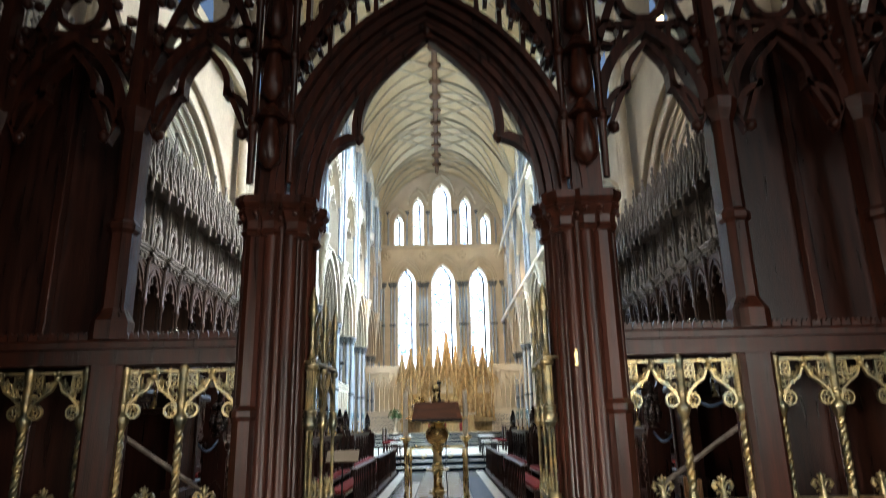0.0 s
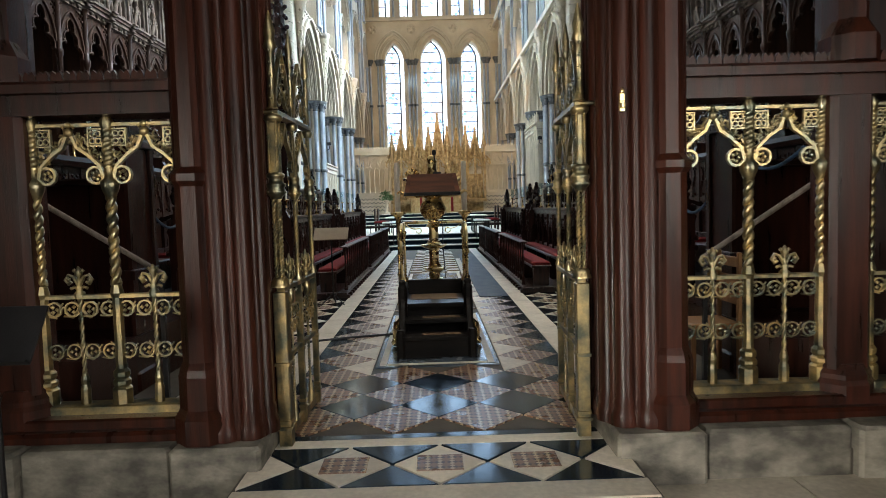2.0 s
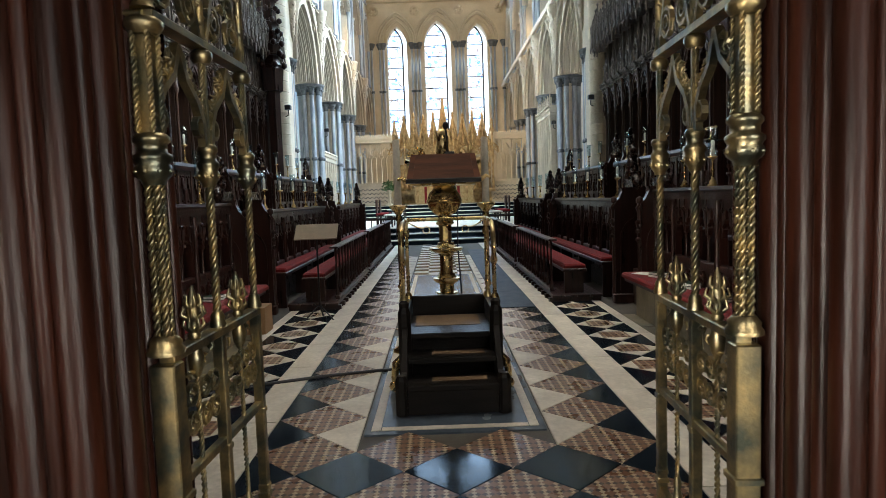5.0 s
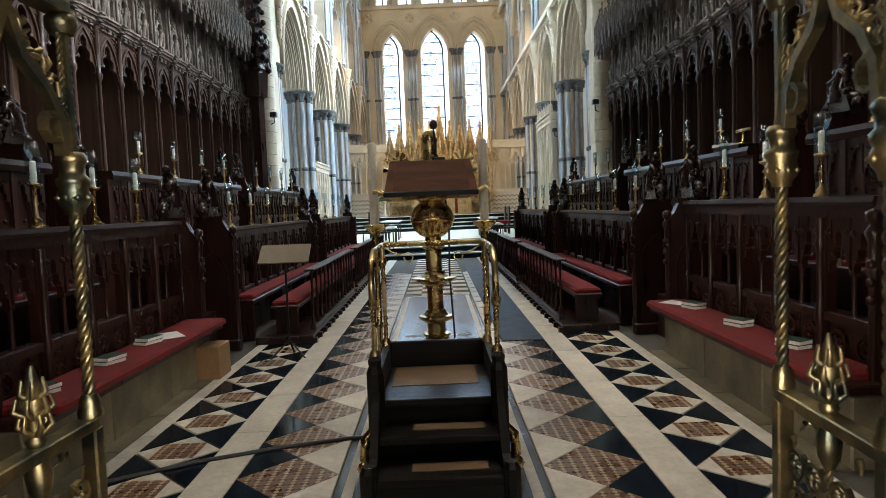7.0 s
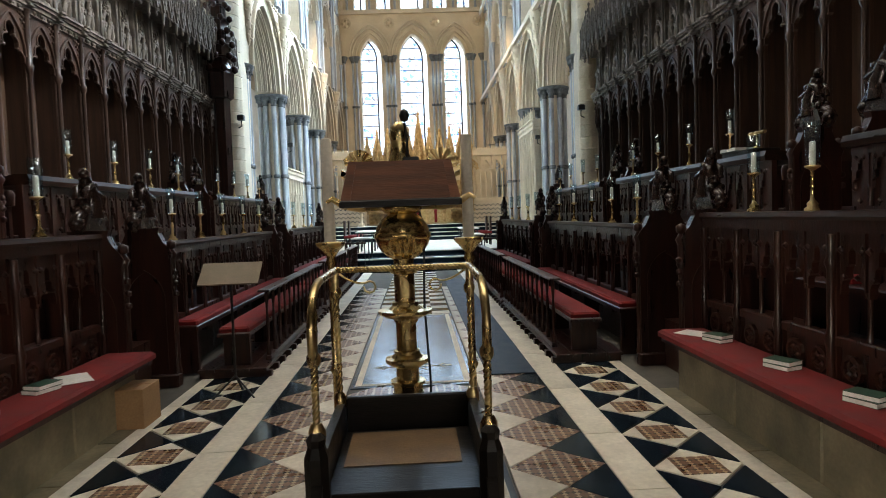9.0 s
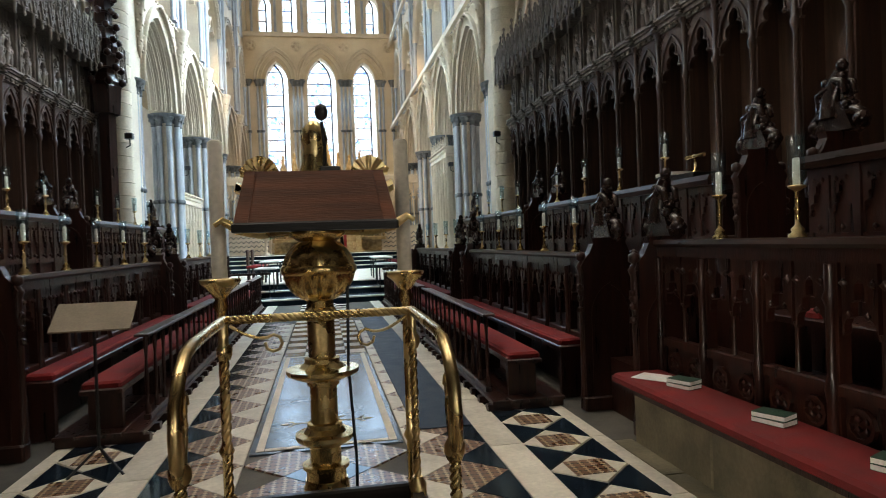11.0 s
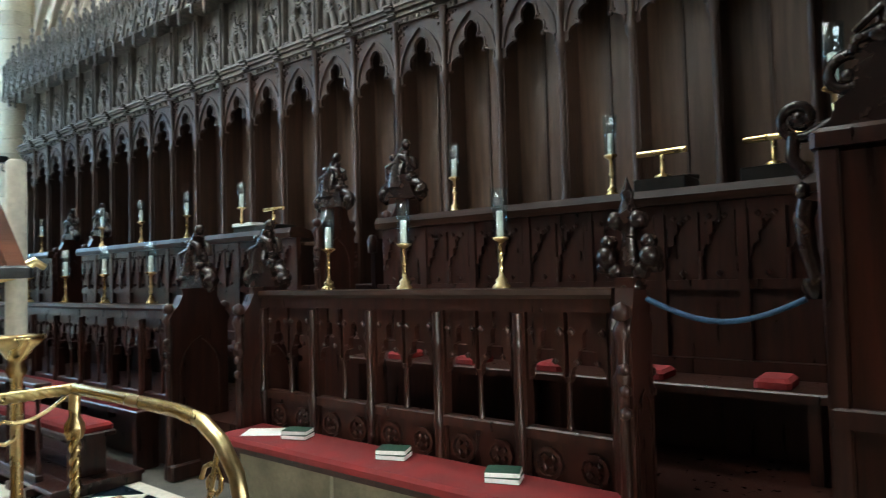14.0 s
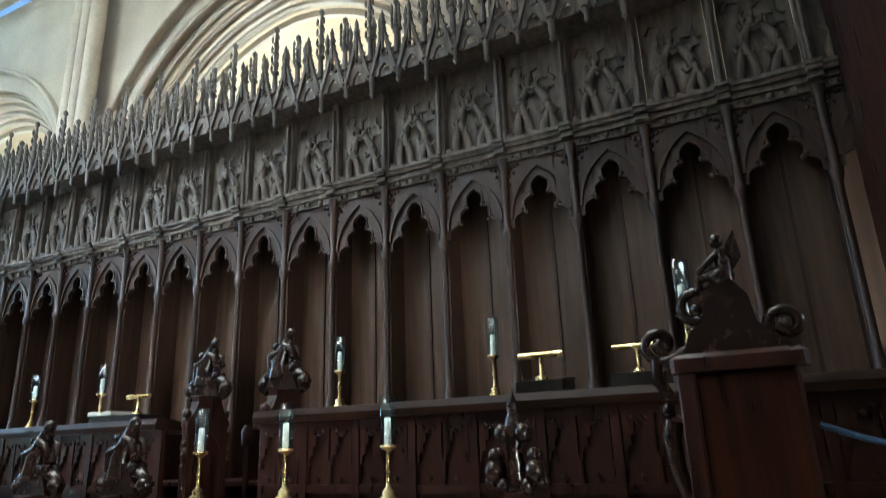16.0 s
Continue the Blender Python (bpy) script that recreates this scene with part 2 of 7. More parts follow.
# ---- shape helpers ----
class G:
    """Collects faces of one mesh; every point goes through the matrix m."""

    def __init__(self, m=None):
        self.v, self.f, self.m, self.smooth = [], [], m or Matrix(), set()

    def add(self, pts, faces, smooth=False):
        k = len(self.v)
        flip = self.m.determinant() < 0
        self.v += [tuple(self.m @ Vector(p)) for p in pts]
        for face in faces:
            if smooth:
                self.smooth.add(len(self.f))
            self.f.append(tuple(k + i for i in (reversed(face) if flip else face)))
        return self

    def box(self, x0, x1, y0, y1, z0, z1, c=0.0):
        """A block; c: bevel of its upright edges and its top."""
        if c <= 0:
            p = [(x, y, z) for z in (z0, z1) for x, y in ((x0, y0), (x1, y0), (x1, y1), (x0, y1))]
            return self.add(p, [(3, 2, 1, 0), (4, 5, 6, 7), (0, 1, 5, 4), (1, 2, 6, 5), (2, 3, 7, 6), (3, 0, 4, 7)])
        o = [(x0 + c, y0), (x1 - c, y0), (x1, y0 + c), (x1, y1 - c), (x1 - c, y1), (x0 + c, y1), (x0, y1 - c), (x0, y0 + c)]
        mx, my = (x0 + x1) / 2, (y0 + y1) / 2
        i = [(x + (c if x < mx else -c), y + (c if y < my else -c)) for x, y in o]
        p = [(x, y, z0) for x, y in o] + [(x, y, z1 - c) for x, y in o] + [(x, y, z1) for x, y in i]
        f = [tuple(range(7, -1, -1)), tuple(range(16, 24))]
        for r in (0, 8):
            f += [(r + k, r + (k + 1) % 8, r + 8 + (k + 1) % 8, r + 8 + k) for k in range(8)]
        return self.add(p, f)

    def lathe(self, prof, x=0.0, y=0.0, z=0.0, n=10, turn=0.0, smooth=True):
        p = [(x + r * math.cos(turn + 2 * math.pi * k / n), y + r * math.sin(turn + 2 * math.pi * k / n), z + h) for r, h in prof for k in range(n)]
        f = [(i * n + k, i * n + (k + 1) % n, (i + 1) * n + (k + 1) % n, (i + 1) * n + k) for i in range(len(prof) - 1) for k in range(n)]
        self.add(p, f, smooth)
        e = len(prof) - 1
        return self.add([p[k] for k in range(n)] + [p[e * n + k] for k in range(n)], [tuple(range(n - 1, -1, -1)), tuple(range(n, 2 * n))])

    def tube(self, path, r, n=6, smooth=True, taper=None):
        path = [Vector(q) for q in path]
        p, up = [], None
        for i, q in enumerate(path):
            d = (path[min(i + 1, len(path) - 1)] - path[max(i - 1, 0)]).normalized()
            if up is None:
                up = Vector((0, 0, 1)) if abs(d.z) < 0.9 else Vector((1, 0, 0))
            side = d.cross(up).normalized()
            up = side.cross(d).normalized()
            rr = r if taper is None else r + (taper - r) * i / (len(path) - 1)
            p += [tuple(q + rr * (math.cos(2 * math.pi * k / n) * side + math.sin(2 * math.pi * k / n) * up)) for k in range(n)]
        f = [(i * n + k, i * n + (k + 1) % n, (i + 1) * n + (k + 1) % n, (i + 1) * n + k) for i in range(len(path) - 1) for k in range(n)]
        e = len(path) - 1
        self.add(p, f, smooth)
        return self.add(p[:n] + p[e * n:], [tuple(range(n - 1, -1, -1)), tuple(range(n, 2 * n))])

    def prism(self, poly, y0, y1):
        """A polygon in x and z, drawn out along y."""
        n = len(poly)
        return self.add([(x, y, z) for y in (y0, y1) for x, z in poly], [tuple(range(n)), tuple(range(2 * n - 1, n - 1, -1))] + [(k + n, (k + 1) % n + n, (k + 1) % n, k) for k in range(n)])

    def band(self, path, w, y0, y1, closed=False):
        """A strip of width w along a path in x and z, drawn out along y."""
        q = [Vector((x, z)) for x, z in path]
        n = len(q)
        a, b = [], []
        for i in range(n):
            d = q[(i + 1) % n if closed else min(i + 1, n - 1)] - q[(i - 1) % n if closed else max(i - 1, 0)]
            d = d.normalized() if d.length > 1e-9 else Vector((1, 0))
            s = Vector((-d.y, d.x)) * w / 2
            a.append(q[i] + s), b.append(q[i] - s)
        p = [(v.x, y, v.y) for y in (y0, y1) for r in (a, b) for v in r]
        f = []
        for i in range(n if closed else n - 1):
            j = (i + 1) % n
            f += [(n + i, n + j, j, i), (2 * n + i, 2 * n + j, 3 * n + j, 3 * n + i), (i, j, 2 * n + j, 2 * n + i), (3 * n + i, 3 * n + j, n + j, n + i)]
        if not closed:
            f += [(0, 2 * n, 3 * n, n), (n - 1, 2 * n - 1, 4 * n - 1, 3 * n - 1)]
        return self.add(p, f)

    def over(self, path, top, y0, y1):
        """The wall between a path in x and z and the level top above it."""
        n = len(path)
        p = [(x, y, z) for y in (y0, y1) for r in (path, [(x, top) for x, z in path]) for x, z in r]
        f = []
        for i in range(n - 1):
            f += [(i, i + 1, n + i + 1, n + i), (3 * n + i, 3 * n + i + 1, 2 * n + i + 1, 2 * n + i), (2 * n + i, 2 * n + i + 1, i + 1, i), (n + i, n + i + 1, 3 * n + i + 1, 3 * n + i)]
        f += [(0, n, 3 * n, 2 * n), (n - 1, 3 * n - 1, 4 * n - 1, 2 * n - 1)]
        return self.add(p, f)

    def ball(self, x, y, z, r, n=8, sz=1.0):
        k = n // 2
        return self.lathe([(max(r * math.sin(math.pi * i / k), 1e-4), -r * sz * math.cos(math.pi * i / k)) for i in range(k + 1)], x, y, z, n)

    def mesh(self, name):
        me = bpy.data.meshes.new(name)
        me.from_pydata(self.v, [], self.f)
        if self.smooth:
            me.polygons.foreach_set("use_smooth", [i in self.smooth for i in range(len(self.f))])
        me.update()
        return me

    def ob(self, name, material, parent=None, label="", kind=""):
        me = self.mesh(name)
        me.materials.append(material)
        o = new(name, me)
        if parent:
            o.parent = parent
        return tagged(o, label=label, kind=kind)


def thing(name, label, category, group="", at=None):
    e = new(name)
    e.empty_display_size = 0.1
    if at is not None:
        e.matrix_basis = at
    return tagged(e, label, category, group)


def single(g, name, material, label, category, group="", kind=""):
    return tagged(g.ob(name, material), label, category, group, kind)


def same_piece(name, me, parent, m, label=""):
    o = new(name, me)
    o.parent = parent
    o.matrix_basis = m
    return tagged(o, label=label)


def arch(x0, x1, z, rise, n=8):
    """A pointed arch from (x0, z) to (x1, z)."""
    w = x1 - x0
    r = (rise * rise + w * w / 4) / w
    a = math.asin(min(1.0, rise / r)) if r >= w / 2 else math.pi - math.asin(rise / r)
    left = [(x0 + r - r * math.cos(a * k / n), z + r * math.sin(a * k / n)) for k in range(n + 1)]
    return left + [(x0 + x1 - x, h) for x, h in reversed(left[:-1])]


def trefoil(x0, x1, z, rise, cusp=0.3, n=6):
    """A pointed arch with a cusp on each side."""
    w = x1 - x0
    cx, cz = x0 + w * cusp, z + rise * 0.38
    low = [(x0 + (cx - x0) * (1 - math.cos(math.pi / 2 * k / n)), z + (cz - z) * math.sin(math.pi / 2 * k / n)) for k in range(n + 1)]
    mid = x0 + w / 2
    up = []
    for k in range(1, n + 1):
        s = k / n
        x = cx + (mid - cx) * s - w * 0.10 * math.sin(math.pi * s) * (1 - 0.2 * s)
        up.append((x, cz + (z + rise - cz) * s))
    left = low + up
    return left + [(x0 + x1 - x, h) for x, h in reversed(left[:-1])]


def cinquefoil(x0, x1, z, rise, n=5):
    """A narrow pointed arch with two cusps on each side."""
    w = x1 - x0
    knots = [(0.06, 0.0), (0.25, 0.30), (0.37, 0.62), (0.5, 1.0)]
    left = [(x0, z - 0.02), (x0 + 0.06 * w, z)]
    for (a, b), (c, d) in zip(knots, knots[1:]):
        for k in range(1, n + 1):
            u = k / n
            out = math.sin(math.pi * u) * 0.10
            left.append((x0 + w * (a + (c - a) * u - out * 0.75), z + rise * (b + (d - b) * u + out * 0.5)))
    left = [(max(x, x0), h) for x, h in left]
    return left + [(x0 + x1 - x, h) for x, h in reversed(left[:-1])]


def ring(x, z, r, n=12):
    return [(x + r * math.cos(2 * math.pi * k / n), z + r * math.sin(2 * math.pi * k / n)) for k in range(n)]


def mirrored(s):
    return Matrix.Diagonal((s, 1, 1, 1))


def along(s, x):
    """A plane along the aisle on side s at distance x: local x runs along y, local y away from the aisle."""
    return Matrix(((0, s, 0, s * x), (1, 0, 0, 0), (0, 0, 1, 0), (0, 0, 0, 1)))


# ---- large structure ----
HALF, INNER, EAST = 5.1, 4.75, 48.0

floor = single(G().box(-13, 13, -14, 4.24, -0.5, -0.172).box(-1.1, 1.1, 4.24, 4.76, -0.5, -0.012).box(-13, 13, 4.76, 60, -0.5, -0.012), "floor", GROUT, "dark mortar bed under the marble and tile pavement", "floor", kind="structure")


def wall_with_arches(name, s, bays, z_spring, z_apex, z0, z1, x, thick, inset, material, label, depth=0.0):
    """A wall along the aisle with one pointed opening a bay."""
    g = G(along(s, x))
    for a, b in zip(bays, bays[1:]):
        a2, b2 = a + inset, b - inset
        path = arch(a2, b2, z_spring, z_apex - z_spring, 10)
        g.over([(a, z0), (a2, z0)], z1, 0, thick)
        g.over([(b2, z0), (b, z0)], z1, 0, thick)
        g.over(path, z1, 0, thick)
    return single(g, name, material, label, "wall", kind="structure")


def mouldings(name, s, bays, z_spring, z_apex, x, inset, material):
    """Rolls and hollows of the arches: round rolls stand before stepped orders, with a hood outside."""
    g = G(along(s, x))
    for a, b in zip(bays, bays[1:]):
        a2, b2, rise = a + inset, b - inset, z_apex - z_spring

        def line(off):
            return arch(a2 + off, b2 - off, z_spring, rise - off * 1.25, 12)
        g.band(line(-0.26), 0.06, -0.10, 0.0)
        g.tube([(p, -0.10, q) for p, q in line(-0.25)], 0.045, 6)
        for i in range(5):
            off, deep = 0.02 + 0.09 * i, 0.02 + 0.13 * i
            g.band(line(off + 0.05), 0.11, deep + 0.17, deep + 0.24)
            g.tube([(p, deep, q) for p, q in line(off)], 0.034 if i % 2 else 0.026, 6)
    return single(g, name, material, "deeply moulded limestone arches with rolls and hollows", "arch", kind="structure")


PRES, CHOIR = [24.4, 29.2, 34.0, 38.7, 43.6, EAST], [5.3, 8.6, 15.8, 23.0]
for s, side in ((-1, "north"), (1, "south")):
    wall_with_arches(f"wall_{side}_arcade", s, PRES, 6.1, 8.6, 6.081, 9.0, INNER, 0.9, 0.44, STONE, "pale limestone arcade wall of the presbytery")
    mouldings(f"trim_{side}_arches", s, PRES, 6.1, 8.6, INNER, 0.44, STONE)
    single(G(along(s, INNER)).box(22.9, 24.4, 0.0, 0.9, 0, 18.6), f"wall_{side}_respond", STONE, "plain limestone wall beside the round pier", "wall", kind="structure")
    wall_with_arches(f"wall_{side}_choir", s, CHOIR, 5.2, 8.6, 0.0, 10.2, HALF + 0.18, 0.9, 0.45, STONE, "pale limestone wall with broad arches over the choir stalls")
    mouldings(f"trim_{side}_choir_arches", s, CHOIR[1:], 5.2, 8.6, HALF + 0.18, 0.45, STONE)
    # gallery and clerestory
    wall_with_arches(f"wall_{side}_gallery", s, PRES, 11.4, 13.2, 9.0, 14.3, INNER, 0.7, 0.8, STONE, "limestone gallery wall with dark pointed openings")
    wall_with_arches(f"wall_{side}_clerestory", s, PRES, 16.6, 18.0, 14.3, 18.6, INNER, 0.7, 1.3, STONE, "limestone clerestory wall with tall windows")
    wall_with_arches(f"wall_{side}_choir_gallery", s, CHOIR, 12.0, 13.6, 10.2, 18.6, HALF, 0.7, 1.0, STONE, "limestone upper wall of the choir with pointed openings")
    single(G(along(s, HALF)).box(5.3, 22.9, -0.14, 0, 10.1, 10.35).box(5.3, 22.9, -0.14, 0, 14.2, 14.4).box(22.9, EAST, -0.49, -0.35, 8.86, 9.06).box(22.9, EAST, -0.49, -0.35, 14.2, 14.4), f"trim_{side}_string_course", STONE, "moulded limestone string course", "moulding", kind="structure")
    # aisle behind the arcade
    single(G().box(s * 10.4, s * 10.9, 5, 50, 0, 12), f"wall_{side}_aisle", STONE, "plain pale limestone aisle wall", "wall", kind="structure")
    single(G().box(min(s * 5.9, s * 10.6), max(s * 5.9, s * 10.6), 5, 50, 10.3, 10.6), f"ceiling_{side}_aisle", PLASTER, "plain plastered aisle ceiling", "ceiling", kind="structure")
    single(G().box(min(s * 5.9, s * 10.6), max(s * 5.9, s * 10.6), 4.9, 5.3, 0, 10.5), f"wall_{side}_aisle_end", STONE, "plain limestone end wall of the aisle", "wall", kind="structure")
    # sky behind the upper windows
    single(G().box(s * 6.1, s * 6.12, 23, EAST, 14.6, 18.5), f"backdrop_{side}", SKY, "pale overcast sky outside the clerestory", "sky", kind="structure")
    g = G(along(s, INNER))
    for a, b in zip(PRES, PRES[1:]):
        m = (a + b) / 2
        for dx in (-0.45, 0.0, 0.45):
            g.box(m + dx - 0.05, m + dx + 0.05, 0.2, 0.34, 14.4, 17.6)
    single(g, f"window_{side}_mullions", STONE, "limestone mullions of the clerestory windows", "mullion", kind="structure")


def vault():
    """Pointed tunnel with cross cells, joined in one mesh, and its ribs."""
    ys = [5.3] + CHOIR[1:] + PRES[1:]
    g, rib = G(), G()

    def height(x, c):
        r = abs(x) / HALF
        base = 21.2 - 4.9 * r ** 2.1
        cell = 21.2 - 1.4 * r ** 2.0
        return base + (cell - base) * c ** 1.5
    n = 16
    for a, b in zip(ys, ys[1:]):
        k = 10
        pts = [(HALF * (2 * i / n - 1), a + (b - a) * j / k, height(HALF * (2 * i / n - 1), math.sin(math.pi * j / k))) for j in range(k + 1) for i in range(n + 1)]
        g.add(pts, [(j * (n + 1) + i, (j + 1) * (n + 1) + i, (j + 1) * (n + 1) + i + 1, j * (n + 1) + i + 1) for j in range(k) for i in range(n)], True)
        for off in (0.0, 0.33, 0.66, 1.0):
            for sgn in (-1, 1):
                path = []
                for i in range(9):
                    u = i / 8
                    x = sgn * HALF * (1 - u)
                    y = a + (b - a) * off * u
                    path.append((x, y, height(x, math.sin(math.pi * off * u)) - 0.06))
                rib.tube(path, 0.065, 5)
                path = [(x, a + b - y, z) for x, y, z in path]
                rib.tube(path, 0.065, 5)
    single(g, "ceiling", PLASTER, "cream plastered ribbed stone vault", "vault", kind="structure")
    single(rib, "trim_vault_ribs", STONE_CREAM, "cream limestone ribs of the vault", "rib", kind="structure")
    ridge = G().tube([(0, 5.3, 21.1), (0, EAST, 21.1)], 0.16, 6)
    for y in [5.3 + 1.78 * i for i in range(24)]:
        ridge.lathe([(0.12, -0.25), (0.34, -0.14), (0.38, 0.0), (0.2, 0.1)], 0, y, 21.05, 8)
    single(ridge, "trim_ridge_rib", BROWN_RIB, "brown painted ridge rib with carved bosses", "rib", kind="structure")


vault()


def lancet(g, x0, x1, z0, zs, rise, top, y0, y1):
    g.over(arch(x0, x1, zs, rise, 8), top, y0, y1)


def east_wall():
    g = G()
    y0, y1 = EAST, EAST + 0.9
    # lower tier: three tall lancets; upper tier: five stepped lancets
    low = [(-3.48, -2.10, 11.95, 1.30), (-0.90, 0.92, 11.95, 1.55), (2.02, 3.44, 11.95, 1.30)]
    up = [(-3.88, -3.08, 17.2, 0.8), (-2.36, -1.44, 18.5, 1.0), (-0.74, 0.78, 19.25, 1.4), (1.46, 2.38, 18.5, 1.0), (3.10, 3.92, 17.2, 0.8)]
    g.over([(-HALF - 1, 0), (HALF + 1, 0)], 5.6, y0, y1)
    xs = -HALF - 1
    for a, b, zs, r in low:
        g.over([(xs, 5.6), (a, 5.6)], 15.0, y0, y1)
        lancet(g, a, b, 5.6, zs, r, 15.0, y0, y1)
        xs = b
    g.over([(xs, 5.6), (HALF + 1, 5.6)], 15.0, y0, y1)
    xs = -HALF - 1
    for a, b, zs, r in up:
        g.over([(xs, 15.0), (a, 15.0)], 22.0, y0 + 1.2, y1 + 1.2)
        lancet(g, a, b, 15.0, zs, r, 22.0, y0 + 1.2, y1 + 1.2)
        xs = b
    g.over([(xs, 15.0), (HALF + 1, 15.0)], 22.0, y0 + 1.2, y1 + 1.2)
    g.box(-HALF - 1, HALF + 1, y1, y1 + 1.2, 14.6, 15.0).box(-HALF - 1, -HALF + 0.5, y0, y0 + 1.2, 15.0, 22.0).box(HALF - 0.5, HALF + 1, y0, y0 + 1.2, 15.0, 22.0).box(-HALF - 1, HALF + 1, y0, y0 + 2, 21.6, 22.2)
    single(g, "wall_east", STONE_CREAM, "cream limestone east wall with two tiers of lancets", "wall", kind="structure")
    t = G()
    for a, b, zs, r in low:
        for k in range(7):
            off, d = 0.03 + 0.075 * k, 0.04 + 0.055 * k - (0.10 if k in (2, 5) else 0.0)
            t.band(arch(a - off, b + off, zs, r + off * 1.15, 12), 0.077, y0 - d, y0)
        for off, d, q in ((0.04, 0.03, 0.03), (0.25, 0.22, 0.05), (0.48, 0.42, 0.045), (0.63, 0.52, 0.055)):
            t.tube([(x, y0 - d, z) for x, z in arch(a - off, b + off, zs, r + off * 1.15, 12)], q, 6)
    t.box(-HALF, HALF, y0 - 0.3, y0 - 0.002, 14.75, 15.0).box(-HALF, HALF, y0 - 0.25, y0 - 0.002, 5.2, 5.5)
    for a, b, zs, r in up:
        t.band(arch(a - 0.30, b + 0.30, zs, r + 0.3, 8), 0.16, y0 - 0.05, y0 + 0.5)
    for x in (-4.3, -1.5, 1.5, 4.3):
        t.band(ring(x, 14.2, 0.3, 10), 0.1, y0 - 0.08, y0, True)
        for k in range(4):
            t.ball(x + 0.2 * math.cos(k * math.pi / 2), y0 - 0.05, 14.2 + 0.2 * math.sin(k * math.pi / 2), 0.13, 6)
    t.ob("trim_east_arches", STONE_CREAM, None, "", "structure")
    tagged(bpy.data.objects["trim_east_arches"], "moulded cream limestone arches over the lancets", "moulding")
    sh = G()
    for x in (-3.95, -3.7, -1.75, -1.5, -1.25, 1.25, 1.5, 1.75, 3.65, 3.9, -4.85, 4.85, -4.5, 4.5):
        sh.lathe([(0.15, 0), (0.15, 0.2), (0.07, 0.3), (0.07, 6.2)], x, y0 - 0.2, 5.5, 8)
    for x in (-2.75, -1.08, 1.08, 2.75, -4.2, 4.2):
        sh.lathe([(0.13, 0), (0.08, 0.2), (0.08, 2.4), (0.12, 2.6)], x, y0 + 0.1, 15.0, 8)
    ec = G()
    for x in (-3.95, -3.7, -1.75, -1.5, -1.25, 1.25, 1.5, 1.75, 3.65, 3.9, -4.85, 4.85, -4.5, 4.5):
        ec.lathe([(0.11, 0), (0.13, 0.1), (0.24, 0.32), (0.24, 0.42)], x, y0 - 0.22, 11.60, 8)
        ec.lathe([(0.13, 0), (0.13, 0.14)], x, y0 - 0.2, 8.7, 8)
    for x in (-2.75, -1.08, 1.08, 2.75, -4.2, 4.2):
        ec.lathe([(0.09, 0), (0.2, 0.25), (0.2, 0.32)], x, y0 + 0.1, 17.5, 8)
    single(ec, "trim_east_capitals", DARK_M, "dark marble capitals and rings of the east shafts", "capital", kind="structure")
    single(sh, "trim_east_shafts", MARBLE_GREY, "slender grey marble shafts beside the lancets", "shaft", kind="structure")
    pale = bpy.data.materials.new("stained_glass")
    pale.use_nodes = True
    n, l = pale.node_tree.nodes, pale.node_tree.links
    vor, geo, ramp, mixs, tr = n.new("ShaderNodeTexVoronoi"), n.new("ShaderNodeNewGeometry"), n.new("ShaderNodeValToRGB"), n.new("ShaderNodeMixShader"), n.new("ShaderNodeBsdfTransparent")
    vor.inputs["Scale"].default_value = 5.0
    l.new(geo.outputs["Position"], vor.inputs["Vector"])
    cr = ramp.color_ramp
    cr.elements[0].color, cr.elements[1].color = (0.95, 0.97, 1, 1), (0.75, 0.86, 1.0, 1)
    for pos, c in ((0.55, (0.98, 0.98, 0.98, 1)), (0.72, (0.6, 0.75, 1.0, 1)), (0.80, (0.9, 0.8, 0.75, 1))):
        cr.elements.new(pos).color = c
    cr.interpolation = "CONSTANT"
    sep = n.new("ShaderNodeSeparateColor")
    l.new(vor.outputs["Color"], sep.inputs[0])
    l.new(sep.outputs[0], ramp.inputs["Fac"])
    l.new(ramp.outputs[0], tr.inputs["Color"])
    l.new(tr.outputs[0], mixs.inputs[1])
    l.new(n["Principled BSDF"].outputs[0], mixs.inputs[2])
    mixs.inputs[0].default_value = 0.06
    n["Principled BSDF"].inputs["Roughness"].default_value = 0.15
    l.new(mixs.outputs[0], n["Material Output"].inputs[0])
    for i, (a, b, zs, r, z0, foil) in enumerate([(*q, 5.6, True) for q in low] + [(*q, 15.0, False) for q in up]):
        win = thing(f"window_{i + 1}", "tall lancet window of pale leaded stained glass", "window")
        tagged(win, kind="structure")
        path = arch(a, b, zs, r, 8)
        d = 0.0 if foil else 1.2
        p = G().prism([(a, z0)] + path + [(b, z0)], y0 + 0.5 + d, y0 + 0.53 + d).ob("pane", pale, win, "pale stained glass")
        p.visible_shadow = False
        lead = G(pose(0, d, 0))
        lead.band([(a, z0)] + path + [(b, z0)], 0.10, y0 + 0.44, y0 + 0.49)
        z = z0 + 0.55
        m = (a + b) / 2
        if foil:
            wave = random.Random(i)
            for q in (-1, 1):
                lead.band([(m + q * (b - a) * (0.28 + 0.14 * math.sin(0.9 * k)), z0 + 0.14 * k) for k in range(int((zs - z0) / 0.14))], 0.016, y0 + 0.45, y0 + 0.48)
            for k in range(46):
                lead.band(ring(wave.uniform(a + 0.1, b - 0.1), wave.uniform(z0 + 0.2, zs + 0.5), wave.uniform(0.06, 0.14), 6), 0.014, y0 + 0.45, y0 + 0.48, True)
        hw = (b - a) / 2
